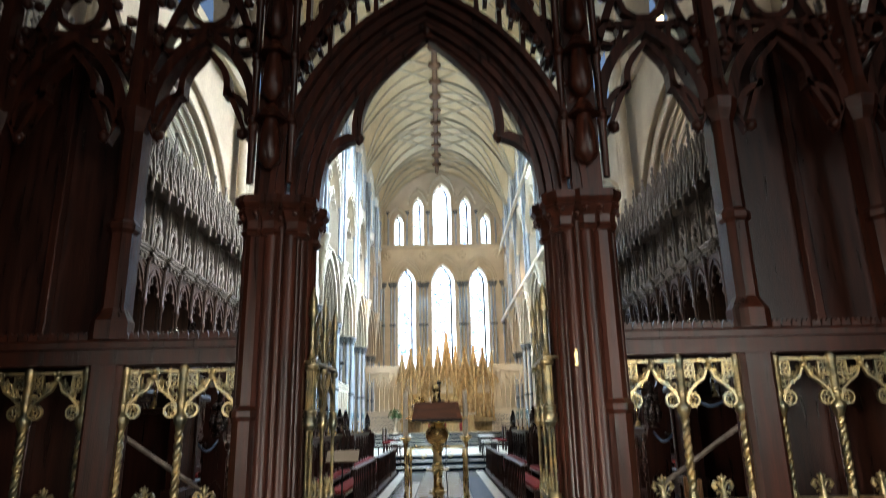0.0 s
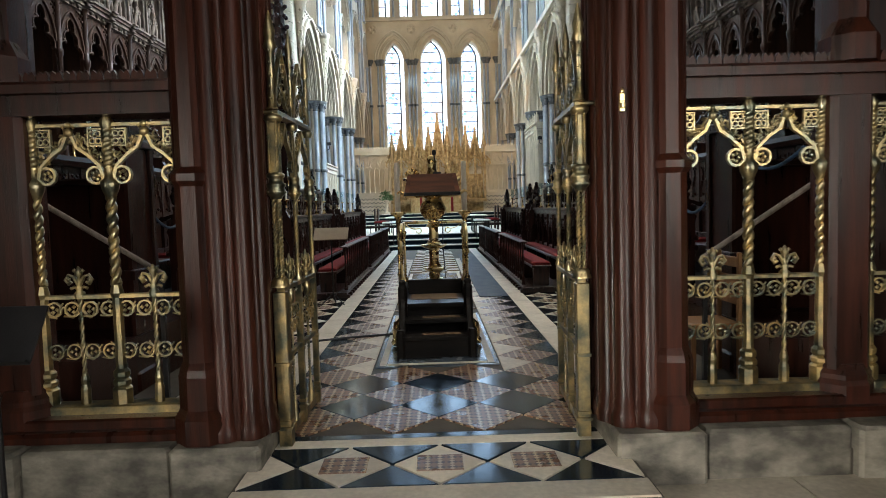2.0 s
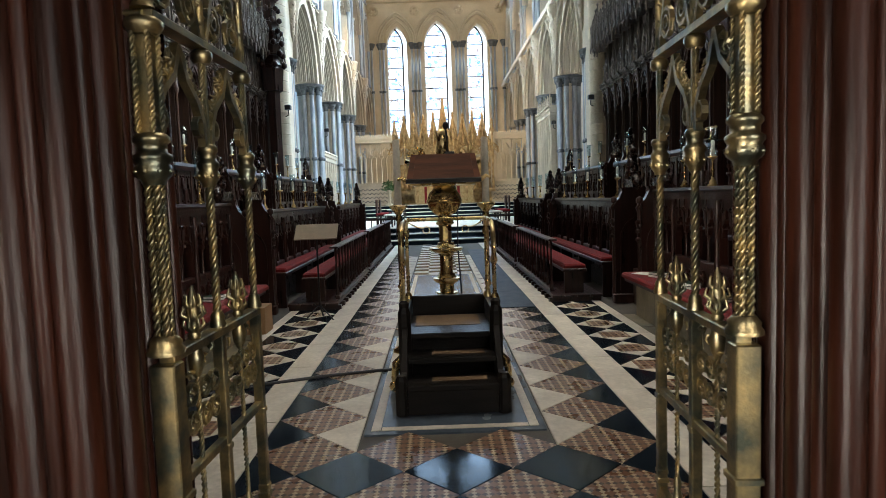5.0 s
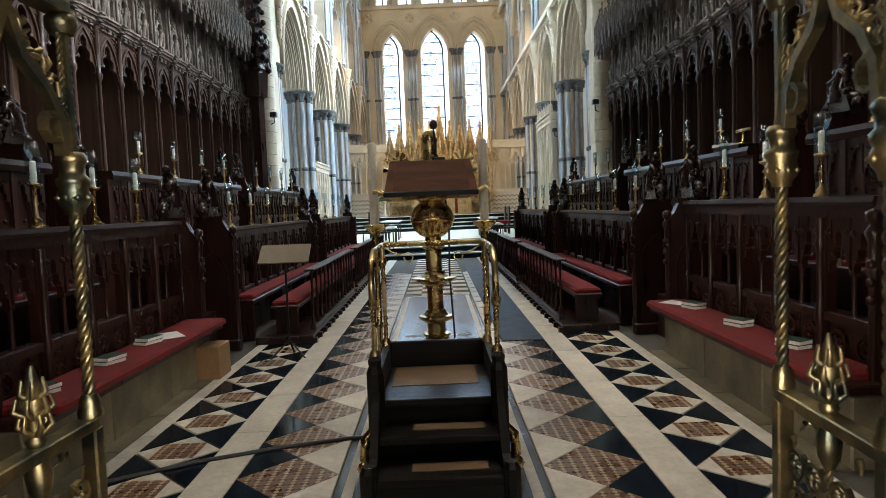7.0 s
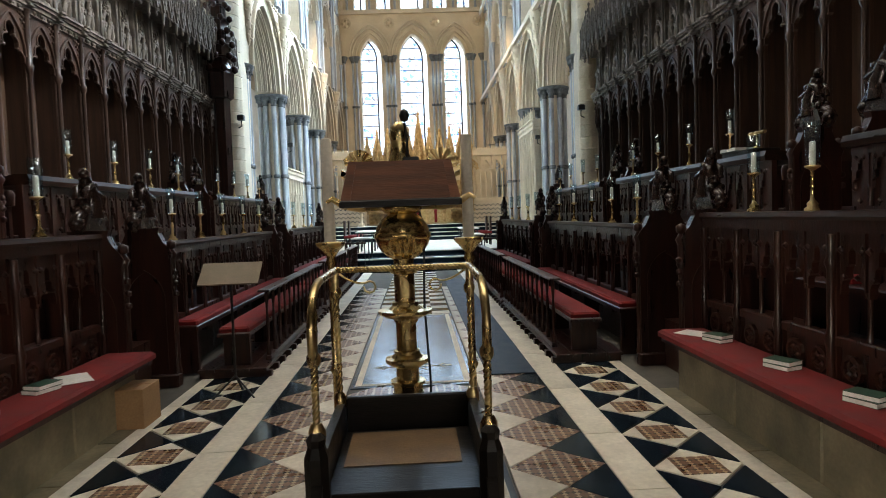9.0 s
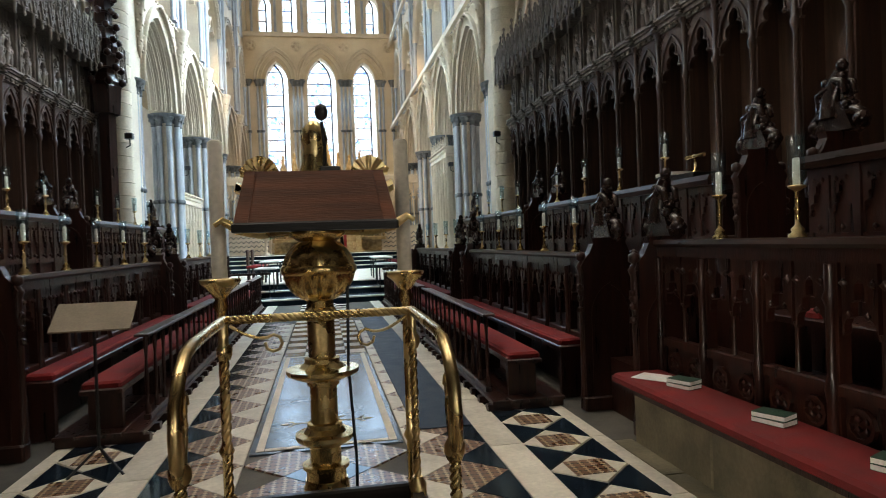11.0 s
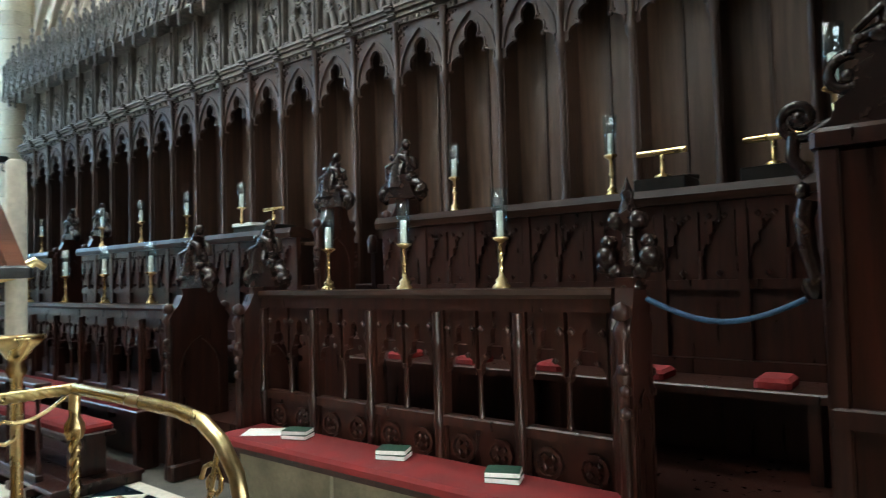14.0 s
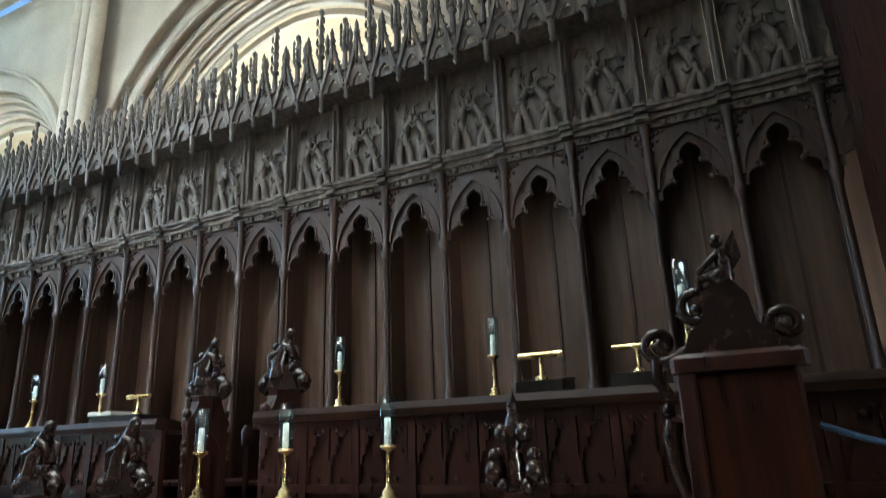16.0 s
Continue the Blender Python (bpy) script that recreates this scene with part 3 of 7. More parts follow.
        while z < zs + r - 0.5:
            lead.box(a, b, y0 + 0.45, y0 + 0.48, z - 0.02, z + 0.02)
            if foil:
                lead.band(ring(m, z + 0.35, hw * 0.52, 10), 0.02, y0 + 0.45, y0 + 0.48, True)
                for sx in (-1, 1):
                    lead.band([(m + sx * hw, z + 0.05), (m + sx * hw * 0.5, z + 0.35), (m + sx * hw, z + 0.65)], 0.018, y0 + 0.45, y0 + 0.48)
            z += 0.72
        lead.ob("lead_came", IRON, win, "dark lead and iron bars")
    single(G().box(-7, 7, EAST + 3.2, EAST + 3.3, 2, 24), "backdrop_east", SKY, "bright overcast sky outside the east windows", "sky", kind="structure")


east_wall()

# the crossing behind the screen's west side: plain closing walls
single(G().box(-13.5, -13, -14, 5.0, 0, 30).box(-13, -5.3, 4.9, 5.3, 10.4, 30), "wall_crossing_north", STONE, "plain limestone wall of the crossing", "wall", kind="structure")
single(G().box(13, 13.5, -14, 5.0, 0, 30).box(5.3, 13, 4.9, 5.3, 10.4, 30), "wall_crossing_south", STONE, "plain limestone wall of the crossing", "wall", kind="structure")
single(G().box(-13, 13, -14.5, -14, 0, 30), "wall_crossing_west", STONE, "plain limestone wall of the crossing", "wall", kind="structure")
single(G().box(-13.5, 13.5, -14.5, 5.3, 30, 30.4), "ceiling_crossing", PLASTER, "plain plastered ceiling of the crossing", "ceiling", kind="structure")
single(G().box(-13, -5.9, 4.9, 5.3, 0, 10.4), "wall_crossing_aisle_north", STONE, "plain limestone wall beside the screen", "wall", kind="structure")
single(G().box(5.9, 13, 4.9, 5.3, 0, 10.4), "wall_crossing_aisle_south", STONE, "plain limestone wall beside the screen", "wall", kind="structure")


def pier(s, y):
    """A clustered pier: limestone core, grey marble shafts, bases, capitals and a vaulting shaft."""
    p = thing("clustered_pier", "clustered pier of pale limestone with grey marble shafts", "pier", "piers of the arcade", pose(s * (INNER + 0.44), y, 0))
    R, TOP = 0.40, 6.08
    G().lathe([(0.33, 0.1), (0.33, TOP - 0.3)], n=12).ob("core", STONE, p)
    G().lathe([(0.66, 0), (0.66, 0.35), (0.58, 0.42), (0.61, 0.6), (0.52, 0.75)], n=12).ob("base", STONE, p)
    me = G().lathe([(0.14, 0.6), (0.14, 0.72), (0.088, 0.82), (0.088, TOP - 0.4)], n=9).mesh("shaft")
    me.materials.append(MARBLE_GREY)
    rg = G().lathe([(0.09, 3.08), (0.125, 3.11), (0.125, 3.19), (0.09, 3.22)], n=9).mesh("annulet")
    rg.materials.append(DARK_M)
    cap = G().lathe([(0.088, TOP - 0.42), (0.115, TOP - 0.40), (0.095, TOP - 0.36), (0.11, TOP - 0.28), (0.165, TOP - 0.16), (0.175, TOP - 0.10)], n=8)
    for q in range(7):
        cap.ball(0.14 * math.cos(q * 0.9), 0.14 * math.sin(q * 0.9), TOP - 0.22 + 0.06 * (q % 2), 0.045, 5)
    cap = cap.mesh("capital")
    cap.materials.append(DARK_M)
    for name, data, label in (("annulet", rg, "dark marble ring"), ("shaft", me, "grey marble shaft"), ("capital", cap, "carved grey marble capital")):
        for k in range(8):
            a = math.pi * (k + 0.5) / 4
            same_piece(name, data, p, pose(R * math.cos(a), R * math.sin(a), 0), label)
    G().lathe([(0.40, TOP - 0.12), (0.56, TOP - 0.10), (0.60, TOP - 0.05), (0.60, TOP)], n=12).ob("abacus", DARK_M, p, "moulded dark marble abacus")
    v = G()
    for dy in (-0.17, 0, 0.17):
        v.lathe([(0.08, 8.9), (0.08, 16.2), (0.16, 16.6)], -s * (0.50 if dy else 0.60), dy, 0, 7)
    v.ob("vaulting_shaft", MARBLE_GREY, p, "slender grey vaulting shafts")
    k = G(pose(-s * 0.50, 0, 0)).lathe([(0.02, 6.65), (0.07, 6.9), (0.09, 7.3), (0.15, 7.9), (0.24, 8.5), (0.30, 8.7), (0.30, 8.78), (0.34, 8.82), (0.34, 8.95)], n=9)
    for i in range(34):
        a, h = i * 2.4, i / 34
        k.ball((0.07 + 0.20 * h * h) * math.cos(a), (0.07 + 0.20 * h * h) * math.sin(a), 6.85 + 1.8 * h, 0.045 + 0.03 * h, 5)
    k.ob("corbel", STONE, p, "long carved foliage corbel")
    return p


for s in (-1, 1):
    for y in PRES[:-1]:
        pier(s, y)
    # tall half-round pier where the stalls end, and plain wall shafts above the stalls
    p = thing("round_pier", "tall half-round pier of pale coursed limestone", "pier", "", pose(s * (HALF - 0.1), 23.0, 0))
    me = G().lathe([(0.42, 0.004), (0.42, 0.316)], n=14).mesh("stone")
    me.materials.append(STONE_CREAM)
    for i in range(52):
        same_piece("stone", me, p, pose(0, 0, 0.32 * i, 0, 0, 17 * i))
    for y in (8.6, 15.8):
        q = thing("wall_shaft", "limestone shafts rising beside the choir arches", "shaft", "", pose(s * HALF, y, 0))
        for dy in (-0.22, 0, 0.22):
            G().lathe([(0.13, 5.75), (0.13, 16.3)], -s * 0.08, dy, 0, 8).ob("shaft", STONE, q)
# marks of fine carving on the arcade spandrels
for s in (-1, 1):
    g = G(along(s, INNER))
    for y in PRES[1:-1]:
        for dy in (-0.85, 0.85):
            g.band(ring(y + dy, 8.25, 0.30, 12), 0.08, -0.08, 0, True)
            for k in range(3):
                g.ball(y + dy + 0.14 * math.cos(k * 2.1 + 0.5), -0.03, 8.25 + 0.14 * math.sin(k * 2.1 + 0.5), 0.11, 6)
    single(g, "trim_spandrel_carving", STONE, "carved trefoil roundels in the spandrels", "carving", kind="structure")

for s in (-1, 1):
    g, d = G(along(s, INNER)), G(along(s, INNER))
    for a, b in zip(PRES, PRES[1:]):
        m = (a + b) / 2
        w = (b - a) / 2 - 0.82
        for off in (0.0, 0.14, 0.28):
            g.band(arch(m - w - off, m + w + off, 11.4, 1.8 + off, 10), 0.08, -0.10 - off * 0.2, 0.0)
        for x0, x1 in ((m - w, m), (m, m + w)):
            g.band(trefoil(x0 + 0.04, x1 - 0.04, 11.3, 0.85, 0.26), 0.09, 0.1, 0.3)
        g.band(ring(m, 12.55, 0.28, 10), 0.08, 0.1, 0.3, True)
        for x in (m - w - 0.1, m - w - 0.26, m, m + w + 0.1, m + w + 0.26):
            d.lathe([(0.12, 9.06), (0.07, 9.25), (0.07, 11.1), (0.13, 11.3), (0.13, 11.4)], x, -0.06 if x != m else 0.2, 0, 7)
        for x in (m - 1.2, m + 1.2, m - 0.8, m + 0.8):
            d.lathe([(0.10, 14.4), (0.06, 14.55), (0.06, 16.4), (0.12, 16.6)], x, -0.05, 0, 7)
        # rows of dogtooth beside the gallery openings and the clerestory
        for x in (m - w - 0.42, m + w + 0.42):
            for k in range(15):
                g.lathe([(0.075, 0), (0.02, 0.09), (0.004, 0.13)], x, -0.02, 9.3 + 0.32 * k, 4)
        for k in range(16):
            g.ball(a + 0.2 + (b - a - 0.4) * k / 15, -0.12, 8.80, 0.06, 5)
    single(g, "trim_gallery_tracery", STONE, "cusped limestone tracery of the gallery", "tracery", kind="structure")
    single(d, "trim_gallery_shafts", MARBLE_GREY, "grey marble gallery shafts", "shaft", kind="structure")




def wall_tomb(s, y0, y1, top, gabled):
    """A canopied stone tomb standing between two piers."""
    t = thing("canopied_tomb", "pale carved stone tomb with panelled sides and canopy", "tomb", "tombs between the piers")
    M = along(s, INNER)
    G(M).box(y0, y1, -0.02, 0.60, 0, 0.5, 0.03).ob("plinth", STONE, t)
    G(M).box(y0 + 0.05, y1 - 0.05, 0.16, 0.5, 0.5, top - 0.4).ob("chest", STONE, t)
    n = 6
    w = (y1 - y0 - 0.1) / n
    for i in range(n + 1):
        x = y0 + 0.05 + w * i
        b = G(M).box(x - 0.05, x + 0.05, 0.0, 0.2, 0.5, top - 0.4, 0.012)
        b.lathe([(0.035, 0.5), (0.03, top - 0.8), (0.055, top - 0.7), (0.02, top + (0.45 if gabled else 0.0))], x, -0.01, 0, 6)
        b.ob("buttress", STONE, t, "slender pinnacled buttress")
    for i in range(n):
        x = y0 + 0.05 + w * i
        a = G(M).over(trefoil(x + 0.05, x + w - 0.05, top - 1.1, 0.5, 0.28), top - 0.4, 0.03, 0.12)
        G(M).band(trefoil(x + 0.05, x + w - 0.05, 1.2, 0.4, 0.28), 0.05, 0.06, 0.16).ob("panel_arch", STONE, t, "small cusped panel arch")
        if gabled:
            for q in (-1, 1):
                a.band([(x + w / 2 + q * w * 0.5, top - 0.6), (x + w / 2, top + 0.35)], 0.07, -0.02, 0.1)
            for k in range(5):
                for q in (-1, 1):
                    a.ball(x + w / 2 + q * w * 0.5 * (1 - k / 5), -0.02, top - 0.55 + 0.18 * k, 0.045, 5)
        a.ob("arch", STONE, t, "cusped blind arch")
    c = G(M).box(y0, y1, -0.06, 0.6, top - 0.4, top - 0.3, 0.02).box(y0, y1, -0.12, 0.62, top - 0.06, top, 0.02).box(y0, y1, -0.02, 0.5, top - 0.3, top - 0.06)
    for k in range(18):
        c.ball(y0 + (y1 - y0) * (k + 0.5) / 18, -0.05, top - 0.18, 0.07, 6)
    c.ob("cornice", STONE, t, "carved foliage cornice")


wall_tomb(-1, 29.9, 33.3, 3.55, False)
wall_tomb(1, 29.9, 33.3, 5.1, True)


# ---- choir screen ----
def shaft_prof(r, z0, z1):
    return [(r * 1.5, z0), (r * 1.5, z0 + 0.06), (r * 1.15, z0 + 0.11), (r * 1.25, z0 + 0.14), (r, z0 + 0.18), (r, z1)]


def screen_pier(s, parent):
    g = G(mirrored(s))
    g.box(1.06, 1.49, 4.96, 5.36, 0.13, 3.12)
    p = g.ob("pier", OAK_RED, parent, "red-brown oak clustered pier")
    for x, y, r in ((1.10, 4.88, 0.055), (1.24, 4.86, 0.062), (1.04, 5.0, 0.054), (1.03, 5.14, 0.060), (1.04, 5.28, 0.054), (1.165, 4.85, 0.028), (1.32, 4.86, 0.03), (1.05, 4.92, 0.028), (1.02, 5.07, 0.025), (1.02, 5.215, 0.025), (1.29, 4.90, 0.028), (1.46, 4.93, 0.03), (1.01, 5.345, 0.028)):
        G(mirrored(s)).lathe(shaft_prof(r, 0.13, 3.08), x, y, 0, 10).ob("shaft", OAK_RED, p)
    b = G(mirrored(s)).lathe([(0.17, 0.13), (0.17, 0.28), (0.14, 0.33), (0.14, 0.52), (0.13, 0.56), (0.112, 0.60), (0.108, 1.6), (0.135, 1.63), (0.135, 1.67), (0.095, 1.71), (0.09, 3.08)], 1.36, 4.89, 0, 8, math.pi / 8, False)
    b.ob("buttress", OAK_RED, p, "octagonal oak buttress with moulded bands")
    for x, y, r in ((1.08, 4.93, 0.17), (1.26, 4.90, 0.17), (1.38, 4.88, 0.15), (1.04, 5.2, 0.17), (1.3, 5.2, 0.24)):
        c = G(mirrored(s)).lathe([(r * 0.62, 3.0), (r * 0.75, 3.03), (r * 0.66, 3.06), (r * 0.7, 3.12), (r * 1.0, 3.2), (r * 0.9, 3.22), (r * 1.12, 3.26), (r * 1.12, 3.32)], x, y, 0, 8, math.pi / 8, False)
        for q in range(7):
            c.ball(x + r * 0.85 * math.cos(q * 0.9), y + r * 0.85 * math.sin(q * 0.9), 3.14 + 0.03 * (q % 2), 0.03, 5)
        c.ob("capital", OAK_RED, p, "carved oak capital")
    # niche with canopy and pinnacle above the capital
    n = G(mirrored(s))
    n.box(1.16, 1.40, 4.84, 5.1, 3.32, 6.6)
    for z in (3.55, 4.15, 4.75, 5.35):
        n.lathe([(0.03, 0), (0.10, 0.08), (0.085, 0.3), (0.06, 0.42), (0.085, 0.5), (0.02, 0.58)], 1.28, 4.78, z, 7)
        n.lathe([(0.14, 0), (0.10, 0.05), (0.015, 0.16)], 1.28, 4.78, z + 0.42, 6)
        for sx in (1.12, 1.44):
            n.lathe([(0.03, -0.1), (0.035, 0.35), (0.05, 0.38), (0.008, 0.6)], sx, 4.84, z, 5)
            n.ball(sx, 4.80, z + 0.44, 0.045, 6)
    n.ob("niche_column", OAK_RED, p, "carved oak column of small niches")
    return p


def grille(parent_at):
    """One bay of brass grille, 0.9 m wide, from its foot."""
    t = thing("brass_grille", "openwork brass grille with twisted columns and scrolls", "grille", "grilles of the choir screen", parent_at)
    G().box(0, 0.9, -0.07, 0.07, 0, 0.05, 0.006).ob("bottom_rail", OLD_BRASS, t)
    G().box(0, 0.9, -0.022, 0.022, 0.70, 0.725, 0.004).ob("middle_rail", OLD_BRASS, t)
    G().box(0, 0.9, -0.015, 0.015, 1.735, 1.755).ob("top_rail", OLD_BRASS, t)

    def twist(g, x, z0, z1, r):
        for q in range(2):
            path = [(x + 0.45 * r * math.cos(k * 0.6 + q * math.pi), 0.45 * r * math.sin(k * 0.6 + q * math.pi), z0 + (z1 - z0) * k / 44) for k in range(45)]
            g.tube(path, r * 0.72, 5)
    col = G().lathe([(0.060, 0.05), (0.060, 0.14), (0.045, 0.155), (0.055, 0.17), (0.055, 0.19), (0.04, 0.205), (0.05, 0.22), (0.05, 0.245), (0.033, 0.265), (0.03, 0.70), (0.042, 0.73), (0.03, 0.78)], n=8, smooth=False)
    twist(col, 0, 0.78, 1.33, 0.030)
    col.lathe([(0.026, 1.30), (0.052, 1.36), (0.058, 1.40), (0.03, 1.43), (0.03, 1.50)], n=8)
    twist(col, 0, 1.5, 1.74, 0.032)
    col.lathe([(0.035, 1.72), (0.045, 1.76), (0.02, 1.80), (0.028, 1.83), (0.005, 1.86)], n=8)
    me = col.mesh("column")
    me.materials.append(OLD_BRASS)
    for x in (0.0, 0.45, 0.9):
        same_piece("column", me, t, pose(x, 0, 0), "spirally twisted brass column")
    bal = G().lathe([(0.03, 0.05), (0.03, 0.14), (0.022, 0.17), (0.027, 0.2), (0.016, 0.24)], n=8, smooth=False)
    twist(bal, 0, 0.24, 0.70, 0.014)
    bal.lathe([(0.03, 0.70), (0.033, 0.735), (0.018, 0.75), (0.024, 0.765), (0.014, 0.78), (0.012, 0.83), (0.024, 0.85), (0.02, 0.872), (0.004, 0.90)], n=8)
    for q in (-1, 1):
        bal.tube([(0, 0, 0.77), (q * 0.03, 0, 0.835), (q * 0.062, 0, 0.845), (q * 0.08, 0, 0.815), (q * 0.062, 0, 0.79), (q * 0.045, 0, 0.805)], 0.011, 6)
        bal.tube([(0, 0, 0.755), (q * 0.03, 0, 0.772), (q * 0.052, 0, 0.762)], 0.010, 5)
        bal.ball(q * 0.062, 0, 0.817, 0.015, 6)
        bal.ball(q * 0.024, 0, 0.872, 0.015, 5)
    me = bal.mesh("baluster")
    me.materials.append(OLD_BRASS)
    for x in (0.225, 0.675):
        same_piece("baluster", me, t, pose(x, 0, 0), "short brass baluster with a fleur finial")
    for z in (0.635, 0.375):
        sc = G()
        for i in range(8):
            x = 0.065 + i * 0.11
            sc.band(ring(x, z, 0.044, 11), 0.010, -0.008, 0.008, True)
            for k in range(3):
                sc.ball(x + 0.018 * math.cos(k * 2.094 + i), 0, z + 0.018 * math.sin(k * 2.094 + i), 0.015, 5)
            sc.tube([(x - 0.055, 0, z - 0.04), (x, 0.004, z - 0.052), (x + 0.055, 0, z + 0.04)], 0.006, 4)
            for k in range(3):
                a = 2.3 * k + i
                sc.tube([(x + 0.04 * math.cos(a), 0, z + 0.04 * math.sin(a)), (x + 0.058 * math.cos(a + 0.3), 0.004, z + 0.058 * math.sin(a + 0.3))], 0.011, 4, True, 0.004)
        tagged(sc.ob("scrollwork", OLD_BRASS, t, "pierced brass vine scrolls"), kind="stuff")
    hd = G()
    rr = random.Random(8)
    for x0 in (0.0, 0.45):
        mid = x0 + 0.225
        for q in (-1, 1):
            # ogee from the column's capital up to the rail, a medallion at its foot and a quatrefoil square above
            hd.band([(mid + q * 0.195, 1.41), (mid + q * 0.175, 1.50), (mid + q * 0.11, 1.565), (mid + q * 0.045, 1.61), (mid, 1.715)], 0.018, -0.016, 0.016)
            hd.band(ring(mid + q * 0.145, 1.445, 0.050, 11), 0.014, -0.014, 0.014, True)
            hd.band([(mid + q * 0.155 - 0.042, 1.62), (mid + q * 0.155 + 0.042, 1.62), (mid + q * 0.155 + 0.042, 1.72), (mid + q * 0.155 - 0.042, 1.72)], 0.012, -0.012, 0.012, True)
            for k in range(5):
                hd.ball(mid + q * 0.145 + 0.02 * math.cos(k * 1.257), 0, 1.445 + 0.024 * math.sin(k * 1.257), 0.016, 5)
            for k in range(4):
                hd.band(ring(mid + q * 0.155 + 0.017 * (1 if k % 2 else -1), 1.67 + 0.022 * (1 if k > 1 else -1), 0.017, 7), 0.007, -0.01, 0.01, True)
            for k in range(40):
                u = rr.random()
                lx, lz, la = mid + q * (0.20 - 0.17 * u), 1.50 + 0.17 * u + rr.uniform(-0.05, 0.07) * (1 - 0.5 * u), rr.uniform(0, 6.3)
                hd.tube([(lx - 0.018 * math.cos(la), 0, lz - 0.018 * math.sin(la)), (lx, rr.uniform(-0.012, 0.012), lz), (lx + 0.02 * math.cos(la), 0, lz + 0.02 * math.sin(la))], 0.010, 4, True, 0.004)
        hd.ball(mid, -0.01, 1.70, 0.032, 7)
        hd.ball(mid, -0.01, 1.745, 0.022, 6)
        for q in (-1, 1):
            hd.ball(mid + q * 0.03, -0.01, 1.735, 0.016, 5)
    hd.ob("tracery", OLD_BRASS, t, "pierced brass tracery head")
    return t


def openwork(g, x0, x1, z, rise, y0, y1, w=0.07):
    """A cusped arch head with a foiled circle over it."""
    g.band(arch(x0, x1, z, rise, 8), w, y0, y1)
    g.band(trefoil(x0 + 0.05, x1 - 0.05, z - 0.06, rise * 0.9, 0.26), w * 0.6, y0 + 0.02, y1 - 0.02)
    m = (x0 + x1) / 2
    for sx in (-1, 1):
        g.band(ring(m + sx * (x1 - x0) * 0.36, z + rise * 0.95, (x1 - x0) * 0.13, 9), w * 0.5, y0 + 0.02, y1 - 0.02, True)


def choir_screen():
    t = thing("choir_screen", "carved red-brown oak choir screen with an open pointed arch", "choir screen")
    for s in (-1, 1):
        screen_pier(s, t)
        g = G(mirrored(s))
        g.box(1.42, 5.9, 4.86, 5.3, 0.13, 0.19, 0.02).box(1.45, 5.9, 4.93, 5.27, 0.19, 0.25, 0.012)
        g.ob("sill", OAK_RED, t, "moulded oak sill")
        g = G(mirrored(s))
        g.box(1.45, 5.9, 4.98, 5.24, 2.04, 2.16).box(1.45, 5.9, 4.93, 5.29, 2.16, 2.23, 0.02)
        g.ob("beam", OAK_RED, t, "moulded oak beam")
        c = G(mirrored(s))
        x = 1.5
        while x < 5.85:
            c.prism([(x, 2.23), (x + 0.07, 2.23), (x + 0.07, 2.265), (x + 0.055, 2.295), (x + 0.035, 2.275), (x + 0.015, 2.295), (x, 2.265)], 4.99, 5.02)
            x += 0.078
        tagged(c.ob("cresting", OAK_RED, t, "row of small carved cresting"), kind="stuff")
        for xp in (2.52, 3.74, 4.96):
            pz = G(mirrored(s)).box(xp - 0.13, xp + 0.13, 4.99, 5.25, 0.19, 2.32, 0.035)
            G(mirrored(s)).lathe([(0.185, 0.13), (0.185, 0.30), (0.17, 0.33), (0.17, 0.36), (0.14, 0.42)], xp, 5.1, 0, 8, math.pi / 8, False).ob("post_base", OAK_RED, t, "moulded oak post base")
            G(mirrored(s)).box(xp - 0.09, xp + 0.09, 5.06, 5.2, 2.32, 4.1, 0.02).ob("post_back", OAK_RED, t)
            G(mirrored(s)).lathe([(0.16, 2.23), (0.16, 2.38), (0.10, 2.48), (0.10, 3.1), (0.13, 3.13), (0.13, 3.18), (0.10, 3.22), (0.10, 4.0), (0.14, 4.1), (0.16, 4.2)], xp, 5.05, 0, 8, math.pi / 8, False).ob("upper_shaft", OAK_RED, t, "octagonal oak shaft")
            q = pz.ob("post", OAK_RED, t, "chamfered oak post")
            pin = G(mirrored(s)).lathe([(0.13, 4.2), (0.10, 4.4), (0.09, 5.6), (0.13, 5.7), (0.02, 6.6)], xp, 5.05, 0, 6, 0, False)
            for k in range(8):
                pin.ball(xp + (0.13 if k % 2 else -0.13), 5.03, 4.5 + 0.2 * k, 0.06, 6)
            pin.ob("pinnacle", OAK_RED, q, "crocketed oak pinnacle")
        for x0, x1 in ((1.50, 2.40), (2.64, 3.62), (3.86, 4.84)):
            a = G(mirrored(s))
            openwork(a, x0, x1, 4.15, 0.8, 5.0, 5.16, 0.09)
            m = (x0 + x1) / 2
            for sx in (-1, 1):
                a.band([(m + sx * 0.5, 4.6), (m + sx * 0.25, 5.3), (m, 6.1)], 0.07, 5.02, 5.14)
                for k in range(6):
                    a.ball(m + sx * (0.52 - 0.085 * k), 5.0, 4.75 + 0.25 * k, 0.055, 6)
                a.band([(m + sx * 0.48, 4.2), (m + sx * 0.40, 3.95), (m + sx * 0.28, 4.25), (m + sx * 0.2, 4.42)], 0.05, 5.02, 5.12)
                a.ball(m + sx * 0.36, 5.03, 3.98, 0.06, 7)
            a.band(ring(m, 5.25, 0.2, 10), 0.06, 5.02, 5.12, True)
            a.band([(x0, 5.0), (x1, 5.0)], 0.06, 5.03, 5.1)
            a.ob("tracery_arch", OAK_RED, t, "cusped oak tracery arch with crocketed gable")
